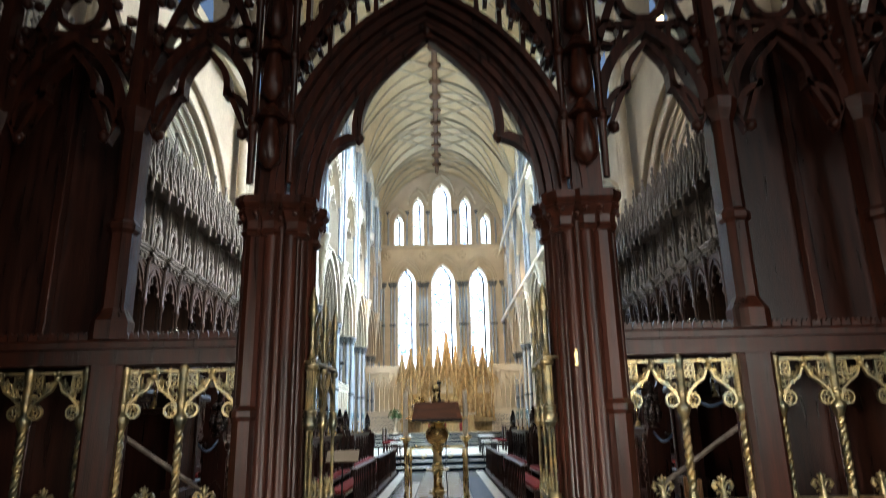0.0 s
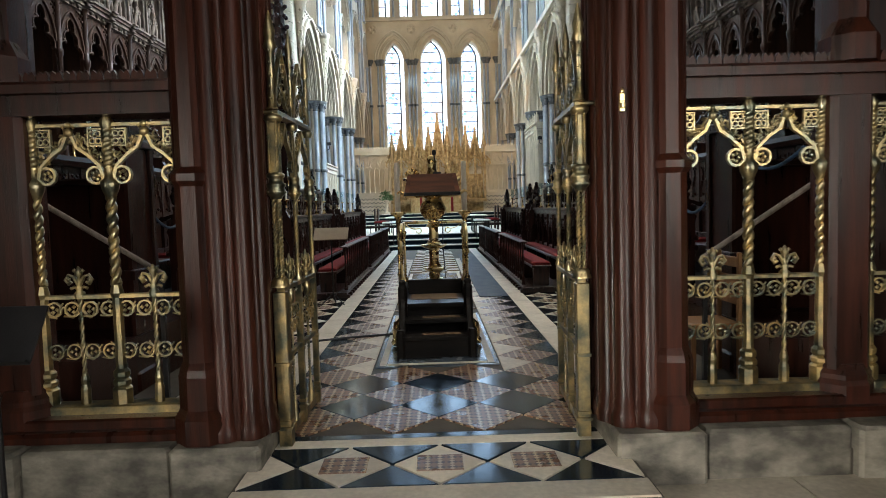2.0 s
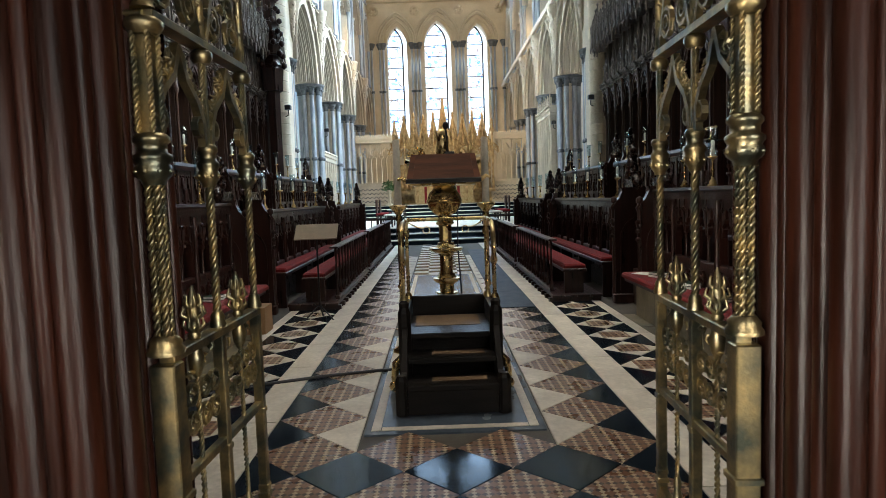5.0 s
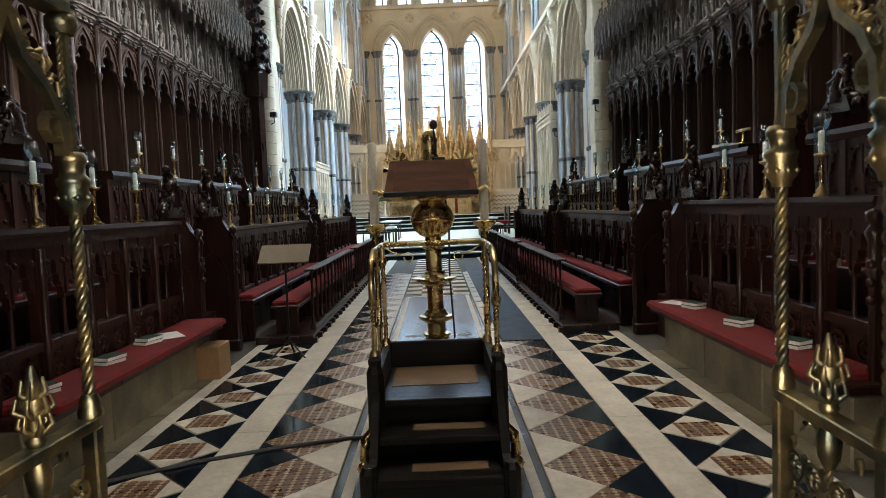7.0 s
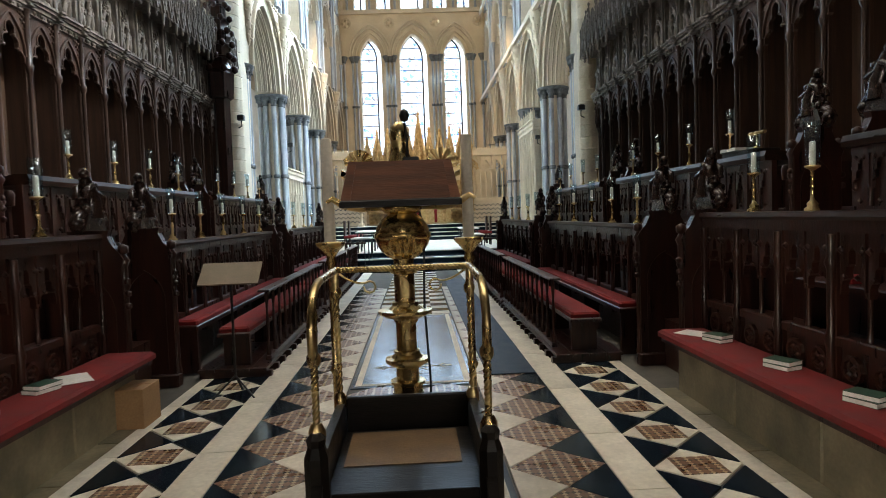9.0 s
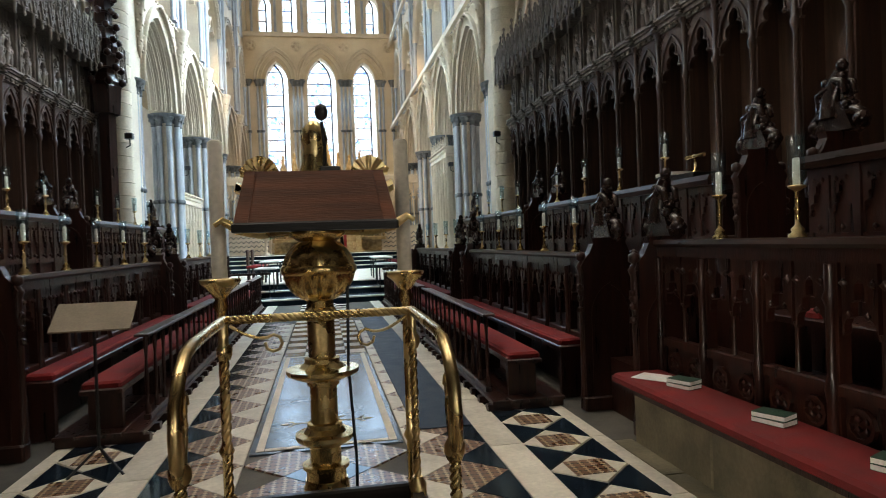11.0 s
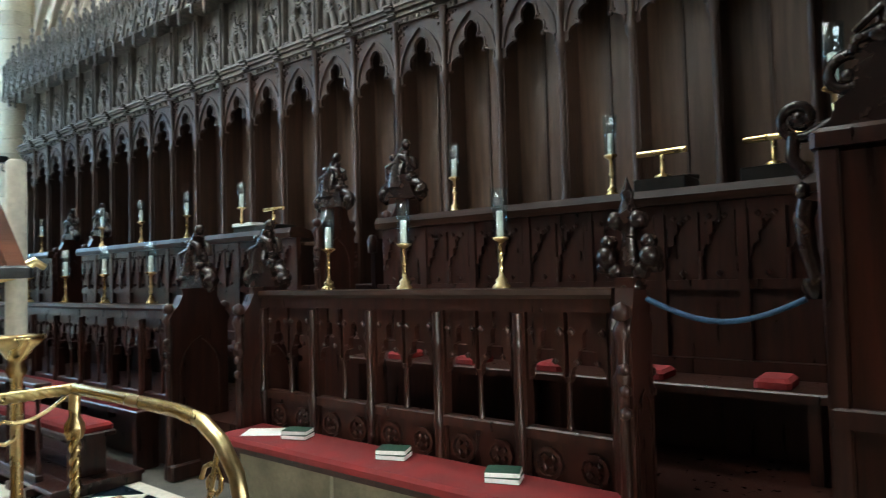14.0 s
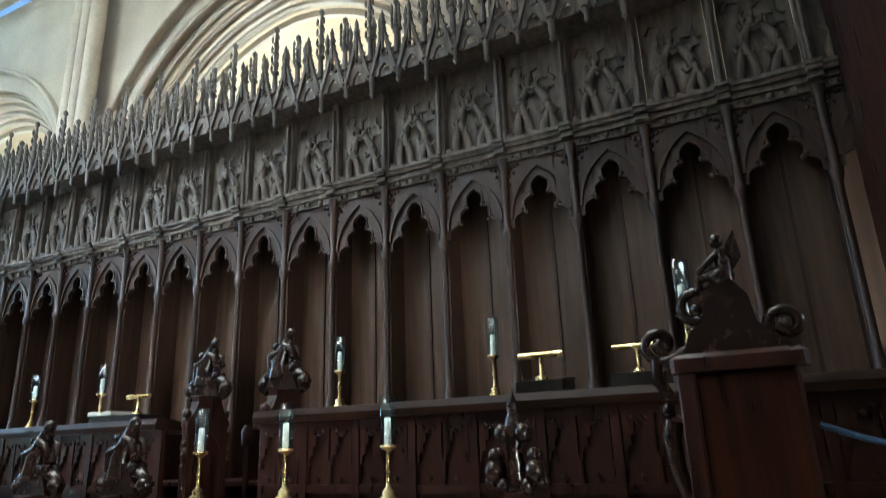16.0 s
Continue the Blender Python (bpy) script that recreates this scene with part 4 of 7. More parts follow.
    # the great arch of the entrance
    ar = G().band(arch(-1.08, 1.08, 3.32, 1.76, 16), 0.09, 4.98, 5.3).ob("great_arch", OAK_RED, t, "deeply moulded oak arch")
    for off, w, y0, y1 in ((0.20, 0.05, 4.82, 5.3), (0.13, 0.07, 4.88, 5.28), (0.05, 0.05, 4.91, 5.26), (-0.06, 0.05, 4.99, 5.2), (-0.12, 0.05, 5.04, 5.16)):
        G().band(arch(-1.06 - off, 1.06 + off, 3.32, 1.74 + off, 16), w, y0, y1).ob("arch_order", OAK_RED, ar, "moulded order of the oak arch")
    c = G().band(trefoil(-1.0, 1.0, 3.34, 1.62, 0.19, 9), 0.08, 5.06, 5.18)
    for sx in (-1, 1):
        c.lathe([(0.01, -0.07), (0.04, -0.03), (0.05, 0.01), (0.02, 0.05)], sx * 0.60, 5.10, 3.95, 7)
        for k in range(9):
            c.ball(sx * (0.93 - 0.075 * k), 5.04, 3.95 + 0.125 * k, 0.03, 5)
    c.lathe([(0.01, -0.10), (0.05, -0.04), (0.06, 0.02), (0.02, 0.08)], 0, 5.05, 5.0, 7)
    c.ob("cusping", OAK_RED, ar, "cusped inner order with carved drops")
    k = G()
    for sx in (-1, 1):
        k.band([(sx * 1.2, 4.5), (sx * 0.6, 5.6), (0, 7.0)], 0.1, 4.9, 5.1)
        for i in range(16):
            u = i / 16
            x, z = arch(-1.3, 1.3, 3.5, 2.0, 16)[2 + i]
            k.ball(sx * x, 4.86, z + 0.03, 0.045, 6)
            k.box(sx * x - 0.02, sx * x + 0.02, 4.86, 5.1, z + 0.05, z + 0.10)
        for i in range(5):
            k.band(ring(sx * (1.0 - 0.16 * i), 4.92 + 0.24 * i, 0.11, 9), 0.035, 4.95, 5.05, True)
            k.box(sx * (1.05 - 0.2 * i) - 0.02, sx * (1.05 - 0.2 * i) + 0.02, 4.96, 5.06, 4.55 + 0.18 * i, 6.6)
    k.ob("gable", OAK_RED, ar, "crocketed openwork gable")
    top = G()
    for i in range(42):
        x = -5.1 + 0.25 * i
        if abs(x) > 0.5:
            top.box(x - 0.025, x + 0.025, 5.0, 5.1, 5.35, 7.0)
            if i % 2:
                top.band(arch(x - 0.25, x + 0.25, 5.9, 0.3, 4), 0.04, 5.0, 5.1)
    top.box(-5.1, 5.1, 4.95, 5.15, 7.0, 7.2)
    top.ob("upper_tracery", OAK_RED, t, "tall openwork oak panels above the arches")
    for s in (-1, 1):
        for x in (1.49, 2.69, 3.91):
            grille(pose(x if s > 0 else -x - 0.9, 5.1, 0.25))
    return t


choir_screen()
for s in (-1, 1):
    p = thing("stone_plinth", "worn grey stone plinth under the oak screen", "plinth")
    x = 1.0
    for i, w in enumerate((0.52, 0.86, 0.36, 0.88, 0.36, 0.9, 0.36)):
        f = 4.69 if i % 2 == 0 else 4.745
        G(mirrored(s)).box(x + 0.004, min(x + w, 5.9) - 0.004, f, 5.42, -0.172, 0.135 - 0.008 * (i % 3 == 1), 0.02).ob("stone", PLINTH, p)
        x += w


def rope_column(g, x, y, z0, z1, r, strands=3, bead=0.028):
    """A shaft of strands twisted tightly round one another."""
    n = max(10, round((z1 - z0) * 130))
    for q in range(strands):
        pts = []
        for k in range(n + 1):
            a = 2 * math.pi * (q / strands + (z1 - z0) * k / n / (bead * strands))
            pts.append((x + 0.55 * r * math.cos(a), y + 0.55 * r * math.sin(a), z0 + (z1 - z0) * k / n))
        g.tube(pts, r * 0.55, 5)


def brass_gate(s):
    """An open gate leaf; local x runs from the hinge into the choir."""
    t = thing("brass_gate", "open brass gate leaf with twisted columns and leaf finials", "gate", "gates of the choir screen", pose(-0.945 if s < 0 else 0.905, 5.10, 0.0, 0, 0, 87.7))
    L = 0.87
    for i, x in enumerate((0.0, L / 2, L)):
        w = 0.040 if i == 0 else 0.021
        p = G().box(x - w, x + w, -w, w, 0.0, 0.955, 0.005)
        p.ob("post", OLD_BRASS, t, "square brass lower post")
        for z, d in ((0.10, 1.28), (0.14, 1.15), (0.50, 1.2)):
            G().box(x - w * d, x + w * d, -w * d, w * d, z, z + 0.022, 0.004).ob("collar", OLD_BRASS, t)
        c = G().lathe([(w * 1.5, 0.985), (w * 1.5, 1.0), (w * 1.25, 1.012), (w * 1.3, 1.025), (w * 0.9, 1.045)], x, 0, 0, 12)
        if i == 0:
            for dx in (-0.015, 0.015):
                for dy in (-0.015, 0.015):
                    rope_column(c, x + dx, dy, 1.03, 1.53, 0.0125, 2)
        else:
            rope_column(c, x, 0, 1.03, 1.53, 0.0155)
        c.ob("column", OLD_BRASS, t, "spirally twisted brass column")
        k = w + 0.008 if i == 0 else w + 0.012
        h = G().lathe([(k * 0.7, 1.52), (k * 0.8, 1.535), (k * 1.15, 1.55), (k * 1.2, 1.575), (k * 1.05, 1.585), (k * 1.25, 1.60), (k * 1.25, 1.612), (k * 0.95, 1.622), (k * 0.95, 1.645), (k * 1.15, 1.655), (k * 1.15, 1.668), (k * 0.9, 1.68)], x, 0, 0, 10)
        for q in range(8):
            h.ball(x + k * 1.1 * math.cos(q * 0.785), k * 1.1 * math.sin(q * 0.785), 1.563, 0.012, 5)
        h.ob("capital", OLD_BRASS, t, "moulded brass capital")
        u = G().box(x - w * 0.42, x + w * 0.42, -w * 0.6, w * 0.6, 1.68, 1.985)
        for dx in (-0.8, 0.8):
            for dy in ((-0.6, 0.6) if i == 0 else (0.0,)):
                rope_column(u, x + dx * w, dy * w, 1.68, 1.985, 0.0105 if i == 0 else 0.0085, 2, 0.02)
        u.lathe([(k * 0.9, 1.98), (k * 1.2, 2.0), (k * 1.2, 2.02), (k * 0.9, 2.03)], x, 0, 0, 10)
        u.ob("upper_shaft", OLD_BRASS, t, "pilaster flanked by thin twisted shafts")
        f = G().lathe([(k * 0.8, 2.06), (k * 0.55, 2.08), (k * 0.5, 2.4), (k * 0.9, 2.43), (k * 0.6, 2.47), (k * 0.75, 2.52), (k * 0.1, 2.64)], x, 0, 0, 8)
        for q in range(9):
            f.ball(x + (k * 0.75 if q % 2 else -k * 0.75), 0.0, 2.12 + 0.035 * q, 0.015, 5)
        f.ob("finial", OLD_BRASS, t, "tall brass finial")
    for z, hh, d in ((0.03, 0.05, 0.016), (0.525, 0.03, 0.016), (0.955, 0.03, 0.026), (2.03, 0.03, 0.03)):
        G().box(0.0, L, -d, d, z, z + hh, 0.004).ob("rail", OLD_BRASS, t, "moulded brass rail")
    rr = random.Random(3)

    def leaf(g, x, z, size, lift=0.012):
        a = rr.uniform(0, 6.3)
        g.tube([(x - size * math.cos(a), 0, z - size * math.sin(a)), (x, rr.uniform(-lift, lift), z), (x + size * math.cos(a), 0, z + size * math.sin(a))], size * 0.5, 4, True, size * 0.18)
    for x in (L / 4, 3 * L / 4):
        b = G().lathe([(0.022, 0.08), (0.022, 0.13), (0.014, 0.16), (0.019, 0.19), (0.010, 0.22)], x, 0, 0, 8)
        rope_column(b, x, 0, 0.22, 0.525, 0.0105, 2, 0.022)
        rope_column(b, x, 0, 0.555, 0.86, 0.0105, 2, 0.022)
        b.lathe([(0.012, 0.85), (0.026, 0.88), (0.03, 0.92), (0.022, 0.95)], x, 0, 0, 8)
        b.ob("baluster", OLD_BRASS, t, "twisted brass baluster")
        f = G().lathe([(0.018, 0.985), (0.024, 1.0), (0.012, 1.015), (0.02, 1.05), (0.026, 1.09), (0.016, 1.13), (0.012, 1.15), (0.004, 1.175)], x, 0, 0, 8)
        for z, d in ((1.035, 0.036), (1.075, 0.042), (1.115, 0.030)):
            for q in range(6):
                a = q * 1.047 + z * 9
                f.tube([(x, 0, z - 0.03), (x + d * math.cos(a), d * math.sin(a), z), (x + d * 0.8 * math.cos(a), d * 0.8 * math.sin(a), z + 0.028)], 0.011, 5, True, 0.004)
        f.ob("leaf_finial", OLD_BRASS, t, "leafy brass finial")
    for x0 in (0.0, L / 2):
        mid = x0 + L / 4
        sc = G()
        for z in (0.80, 0.70):
            for q in (-1, 1):
                for dx in (0.055, 0.14):
                    sc.band(ring(mid + q * dx, z, 0.038, 9), 0.009, -0.008, 0.008, True)
                    for k in range(3):
                        sc.ball(mid + q * dx + 0.016 * math.cos(k * 2.1), 0, z + 0.016 * math.sin(k * 2.1), 0.012, 5)
        for k in range(26):
            leaf(sc, rr.uniform(x0 + 0.03, x0 + L / 2 - 0.03), rr.uniform(0.66, 0.93), 0.018)
        sc.ob("vine_scroll", OLD_BRASS, t, "pierced brass vine scrolls", "stuff")
        tr = G()
        for q in (-1, 1):
            tr.band([(mid + q * 0.185, 1.67), (mid + q * 0.175, 1.76), (mid + q * 0.13, 1.83), (mid + q * 0.05, 1.89), (mid, 2.0)], 0.026, -0.014, 0.014)
            tr.band(ring(mid + q * 0.15, 1.74, 0.036, 9), 0.010, -0.012, 0.012, True)
            for k in range(34):
                u = rr.random()
                leaf(tr, mid + q * (0.19 - 0.16 * u), 1.80 + 0.17 * u + rr.uniform(-0.06, 0.06) * (1 - 0.6 * u), 0.019)
        tr.ob("tracery", OLD_BRASS, t, "pierced brass tracery", "stuff")
        cr = G()
        for q in (-0.1, 0.1):
            cr.band(ring(mid + q, 2.16, 0.06, 10), 0.014, -0.01, 0.01, True)
            cr.band(ring(mid + q, 2.16, 0.028, 8), 0.010, -0.01, 0.01, True)
        cr.band([(mid - 0.19, 2.06), (mid - 0.1, 2.3), (mid, 2.46), (mid + 0.1, 2.3), (mid + 0.19, 2.06)], 0.022, -0.012, 0.012)
        for k in range(40):
            u = rr.random()
            leaf(cr, mid + rr.uniform(-0.18, 0.18) * (1 - 0.8 * u), 2.08 + 0.36 * u, 0.022)
        cr.ob("cresting", OLD_BRASS, t, "pierced brass leaf cresting", "stuff")
    # the bar that ties the gate to the pier
    G().tube([(0.0, 0, 2.045), (0.0, -s * 0.12, 2.045)], 0.014, 6).ball(0.0, -s * 0.10, 2.045, 0.022, 7).ob("hinge_bar", OLD_BRASS, t)


brass_gate(-1)
brass_gate(1)


# ---- choir stalls ----
BACK = 4.95
PITCH = 0.68


def stall_bay(s, y):
    """One bay of the tall stall backs: recessed panel, cusped arch, relief and canopy."""
    t = thing("canopied_stall_back", "dark oak stall back with cusped arch, carved relief and pinnacled canopy", "choir stall", "stall backs", pose(0, y, 0))
    M = along(s, BACK)
    h = PITCH / 2
    G(M).box(-h, h, 0.27, 0.30, 1.0, 4.40).ob("panel", OAK_PANEL, t, "plain pale brown oak panel")
    G(M).box(-0.014, 0.014, 0.252, 0.27, 1.0, 4.3).box(-h - 0.03, -h + 0.03, 0.02, 0.27, 1.0, 4.36).ob("muntin", OAK_MID, t)
    sh = G(M)
    sh.box(-h - 0.035, -h + 0.035, -0.02, 0.04, 1.0, 4.36, 0.01)
    sh.lathe([(0.05, 1.0), (0.05, 2.2), (0.032, 2.26), (0.028, 3.56), (0.052, 3.62), (0.055, 3.68), (0.036, 3.71), (0.036, 4.30), (0.06, 4.40)], -h, -0.045, 0, 7)
    sh.ob("shaft", OAK_MID, t, "slender moulded oak shaft")
    a = G(M)
    cusp = cinquefoil(-h + 0.035, h - 0.035, 3.70, 0.48)
    a.over(cusp, 4.37, -0.02, 0.025)
    a.band(cusp, 0.018, -0.035, -0.02)
    a.band(arch(-h + 0.05, h - 0.05, 3.78, 0.50, 8), 0.024, -0.05, -0.02)
    for sx in (-1, 1):
        for dx, z, r in ((0.15, 3.835, 0.028), (0.08, 4.0, 0.024), (0.18, 3.86, 0.018), (0.105, 4.02, 0.015), (0.29, 4.30, 0.028), (0.24, 4.32, 0.022), (0.30, 4.22, 0.024), (0.25, 4.25, 0.02), (0.20, 4.33, 0.018), (0.295, 4.14, 0.018)):
            a.ball(sx * dx, -0.024, z, r, 6)
    a.ob("arch_head", OAK_MID, t, "cusped oak arch head with carved foliage")
    c = G(M)
    c.box(-h, h, -0.05, 0.28, 4.37, 4.44)
    for z0, z1, d in ((4.44, 4.47, 0.09), (4.47, 4.50, 0.075), (4.50, 4.54, 0.115), (4.54, 4.575, 0.14)):
        c.box(-h, h, -d, 0.1, z0, z1)
        c.box(-h - 0.06, -h + 0.06, -d - 0.06, -d + 0.001, z0, z1, 0.012)
    for k in range(3):
        c.ball(-0.17 + k * 0.17, -0.06, 4.405, 0.034, 6)
        c.ball(-0.10 + k * 0.17, -0.055, 4.41, 0.018, 5)
    c.ob("cornice", OAK_GREY, t, "carved oak cornice coloured pale as if lit")
    rel = G(M)
    rel.prism([(-h + 0.05, 4.575), (h - 0.05, 4.575), (h - 0.05, 5.60), (-h + 0.05, 5.60)], 0.05, 0.08)
    rnd = random.Random(11)
    # sloping rocky ground and a crowd of robed, leaning shapes
    for k in range(9):
        rel.ball(-0.26 + 0.065 * k, 0.02, 4.60 + 0.05 * rnd.random(), rnd.uniform(0.04, 0.065), 6, 0.8)
    for x, z, lean, tall in ((-0.20, 4.64, 0.05, 0.36), (-0.08, 4.62, -0.07, 0.30), (0.05, 4.66, 0.06, 0.42), (0.19, 4.63, -0.04, 0.38), (-0.14, 4.92, 0.08, 0.26), (0.12, 4.98, -0.07, 0.24)):
        rel.tube([(x, 0.04, z), (x + lean * 0.3, 0.01, z + tall * 0.35), (x + lean, 0.0, z + tall * 0.65), (x + lean * 1.1, 0.02, z + tall * 0.8)], 0.05, 7, True, 0.028)
        rel.ball(x + lean * 1.2, 0.0, z + tall * 0.9, 0.034, 7, 1.2)
        q = 1 if lean > 0 else -1
        rel.tube([(x + lean, -0.01, z + tall * 0.68), (x + lean + q * 0.07, -0.02, z + tall * 0.55), (x + lean + q * 0.10, 0.0, z + tall * 0.72)], 0.018, 5)
    for k in range(9):
        x, z, q = rnd.uniform(-0.24, 0.24), rnd.uniform(5.0, 5.35), rnd.uniform(0.6, 2.5)
        rel.tube([(x, 0.035, z), (x + 0.08 * math.cos(q), 0.03, z + 0.10 * math.sin(q)), (x + 0.15 * math.cos(q + 0.5), 0.035, z + 0.15 * math.sin(q + 0.5))], 0.022, 5, True, 0.01)
    rel.ob("relief", OAK_GREY, t, "carved oak relief coloured pale as if lit")
    fr = G(M).box(-h - 0.045, -h + 0.045, -0.04, 0.08, 4.575, 5.62, 0.012)
    fr.lathe([(0.026, 4.575), (0.022, 4.63), (0.018, 5.45), (0.03, 5.50)], -h, -0.065, 0, 6)
    fr.ob("upright", OAK_GREY, t, "moulded upright between the reliefs")
    cn = G(M)
    D = -0.30
    for i, (x0, x1) in enumerate(((-h, 0.0), (0.0, h))):
        m = (x0 + x1) / 2
        low = 5.36 if i == 0 else 5.45
        cn.over(trefoil(x0 + 0.02, x1 - 0.02, 5.54, 0.20, 0.28, 4), 5.82, D - 0.015, D + 0.015)
        cn.lathe([(0.004, low), (0.036, low + 0.04), (0.02, low + 0.08), (0.032, low + 0.12), (0.034, 5.82)], x0, D, 0, 6)
        cn.ball(m - 0.09, D - 0.01, 5.60, 0.022, 5)
        cn.ball(m + 0.09, D - 0.01, 5.60, 0.022, 5)
        for sx in (-1, 1):
            cn.band([(m + sx * 0.155, 5.62), (m + sx * 0.08, 5.86), (m, 6.16)], 0.034, D - 0.05, D)
            for k in range(4):
                u = (k + 0.5) / 4.5
                cn.ball(m + sx * 0.16 * (1 - u) + sx * 0.016, D - 0.03, 5.66 + 0.5 * u, 0.026, 5)
        cn.band(ring(m, 5.88, 0.045, 8), 0.022, D - 0.02, D, True)
        cn.lathe([(0.01, 6.10), (0.035, 6.17), (0.015, 6.21), (0.03, 6.25), (0.004, 6.31)], m, D - 0.02, 0, 6)
        top = 6.74 if i == 0 else 6.50
        spire = [(0.036, 5.80), (0.030, 6.02)]
        for k in range(4):
            z = 6.04 + (top - 6.2) * k / 4
            spire += [(0.026, z), (0.052 - 0.006 * k, z + 0.03), (0.050 - 0.006 * k, z + 0.05), (0.024, z + 0.075)]
        spire += [(0.016, top - 0.10), (0.036, top - 0.06), (0.030, top - 0.025), (0.004, top)]
        cn.lathe(spire, x0, D - 0.03, 0, 6)
        for k in range(4):
            z = 6.10 + (top - 6.2) * k / 4
            for sx in (-0.045, 0.045):
                cn.lathe([(0.014, 0), (0.022, 0.05), (0.004, 0.10)], x0 + sx, D - 0.05, z, 4)
        cn.lathe([(0.02, 5.9), (0.018, 6.16), (0.036, 6.19), (0.016, 6.24), (0.03, 6.32), (0.004, 6.40)], m, D - 0.05, 0, 5)
        # second tier, set back
        cn.over(arch(x0 + 0.02, x1 - 0.02, 5.95, 0.16, 4), 6.16, 0.0, 0.03)
        cn.lathe([(0.024, 6.0), (0.022, 6.34), (0.045, 6.38), (0.024, 6.44), (0.038, 6.54), (0.004, 6.66)], m, 0.01, 0, 5)
        cn.lathe([(0.022, 6.0), (0.02, 6.24), (0.04, 6.28), (0.02, 6.33), (0.034, 6.42), (0.004, 6.54)], x0, -0.12, 0, 5)
    cn.prism([(-h, 5.60), (h, 5.60), (h, 5.65), (-h, 5.65)], D + 0.015, 0.08)
    cn.prism([(-h, 5.65), (h, 5.65), (h, 5.95), (-h, 5.95)], 0.03, 0.08)
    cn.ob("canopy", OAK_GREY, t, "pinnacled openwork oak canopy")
    # seat and its arms
    st = G(M).box(-h + 0.04, h - 0.04, -0.5, 0.235, 1.42, 1.47, 0.01)
    st.ob("seat", OAK, t)
    ar = G(M).prism([(-h - 0.03, 1.0), (-h + 0.03, 1.0), (-h + 0.03, 1.95), (-h - 0.03, 1.95)], -0.5, 0.05)
    ar.lathe([(0.05, 1.8), (0.06, 1.93), (0.03, 1.99)], -h, -0.5, 0, 7)
    ar.ob("arm", OAK, t)
    return t


for s in (-1, 1):
    first = stall_bay(s, 5.53)
    for i in range(1, 26):
        copy_thing(first, pose(0, 5.53 + PITCH * i, 0))
    g = G(mirrored(s)).box(2.46, 3.62, 5.6, 22.6, -0.012, 0.45).box(3.62, 5.24, 5.6, 22.6, -0.012, 1.0)
    single(g, "stall_platform", OAK, "stepped dark oak platform under the choir stalls", "platform", kind="structure")


def poppyhead(parent, s, x, y, z, h, name="finial"):
    """Carved finial of a bench end: a crouching shape between two rolled scrolls."""
    k = h / 0.5
    g = G(along(s, x))
    # block and rolled shoulders
    g.prism([(y - 0.17 * k, z), (y + 0.17 * k, z), (y + 0.12 * k, z + 0.10 * k), (y + 0.08 * k, z + 0.20 * k), (y - 0.08 * k, z + 0.20 * k), (y - 0.12 * k, z + 0.10 * k)], -0.05, 0.05)
    for q in (-1, 1):
        g.tube([(y + q * 0.07 * k, 0, z + 0.12 * k), (y + q * 0.15 * k, 0, z + 0.13 * k), (y + q * 0.21 * k, 0, z + 0.09 * k), (y + q * 0.22 * k, 0, z + 0.02 * k), (y + q * 0.17 * k, 0, z - 0.01 * k)], 0.05 * k, 7, True, 0.032 * k)
        g.ball(y + q * 0.20 * k, 0, z + 0.06 * k, 0.062 * k, 8)
        g.ball(y + q * 0.11 * k, -0.035, z + 0.17 * k, 0.042 * k, 6)
        g.ball(y + q * 0.11 * k, 0.035, z + 0.17 * k, 0.042 * k, 6)
    # trunk, shoulder, raised head and folded limbs
    g.tube([(y + 0.05 * k, 0, z + 0.10 * k), (y + 0.05 * k, 0, z + 0.24 * k), (y + 0.0 * k, 0, z + 0.34 * k), (y - 0.04 * k, 0, z + 0.42 * k)], 0.095 * k, 8, True, 0.045 * k)
    g.ball(y - 0.05 * k, 0, z + 0.455 * k, 0.042 * k, 8, 1.15)
    for q in (-0.04, 0.04):
        g.tube([(y + 0.02 * k, q, z + 0.30 * k), (y + 0.12 * k, q * 1.3, z + 0.27 * k), (y + 0.11 * k, q * 1.2, z + 0.17 * k)], 0.036 * k, 6, True, 0.026 * k)
        g.tube([(y - 0.01 * k, q, z + 0.36 * k), (y - 0.09 * k, q * 1.2, z + 0.33 * k), (y - 0.11 * k, q, z + 0.25 * k)], 0.028 * k, 6)
    g.ball(y + 0.10 * k, 0, z + 0.36 * k, 0.035 * k, 6)
    g.ball(y - 0.09 * k, 0, z + 0.23 * k, 0.05 * k, 6)
    return g.ob(name, OAK_POLISHED, parent, "carved crouching poppyhead between rolled scrolls")


def fleur(parent, s, x, y, z):
    """Tall three-lobed finial of polished oak."""
    g = G(along(s, x)).lathe([(0.07, 0.0), (0.085, 0.02), (0.05, 0.05), (0.06, 0.08)], y, 0, z, 8)
    g.lathe([(0.04, 0.05), (0.05, 0.18), (0.03, 0.26), (0.055, 0.34), (0.045, 0.40), (0.028, 0.43), (0.036, 0.46), (0.012, 0.52), (0.002, 0.55)], y, 0, z, 8)
    for sx in (-1, 1):
        for dx, dz, r in ((0.105, 0.16, 0.052), (0.10, 0.23, 0.034), (0.055, 0.335, 0.042), (0.06, 0.09, 0.036), (0.13, 0.11, 0.028)):
            for dy in (-0.03, 0.03):
                g.ball(y + sx * dx, dy, z + dz, r, 8, 1.15)
        g.tube([(y, 0, z + 0.06), (y + sx * 0.08, 0, z + 0.10), (y + sx * 0.12, 0, z + 0.18), (y + sx * 0.08, 0, z + 0.25)], 0.03, 6, True, 0.016)
    return g.ob("finial", OAK_POLISHED, parent, "three-lobed carved poppyhead")


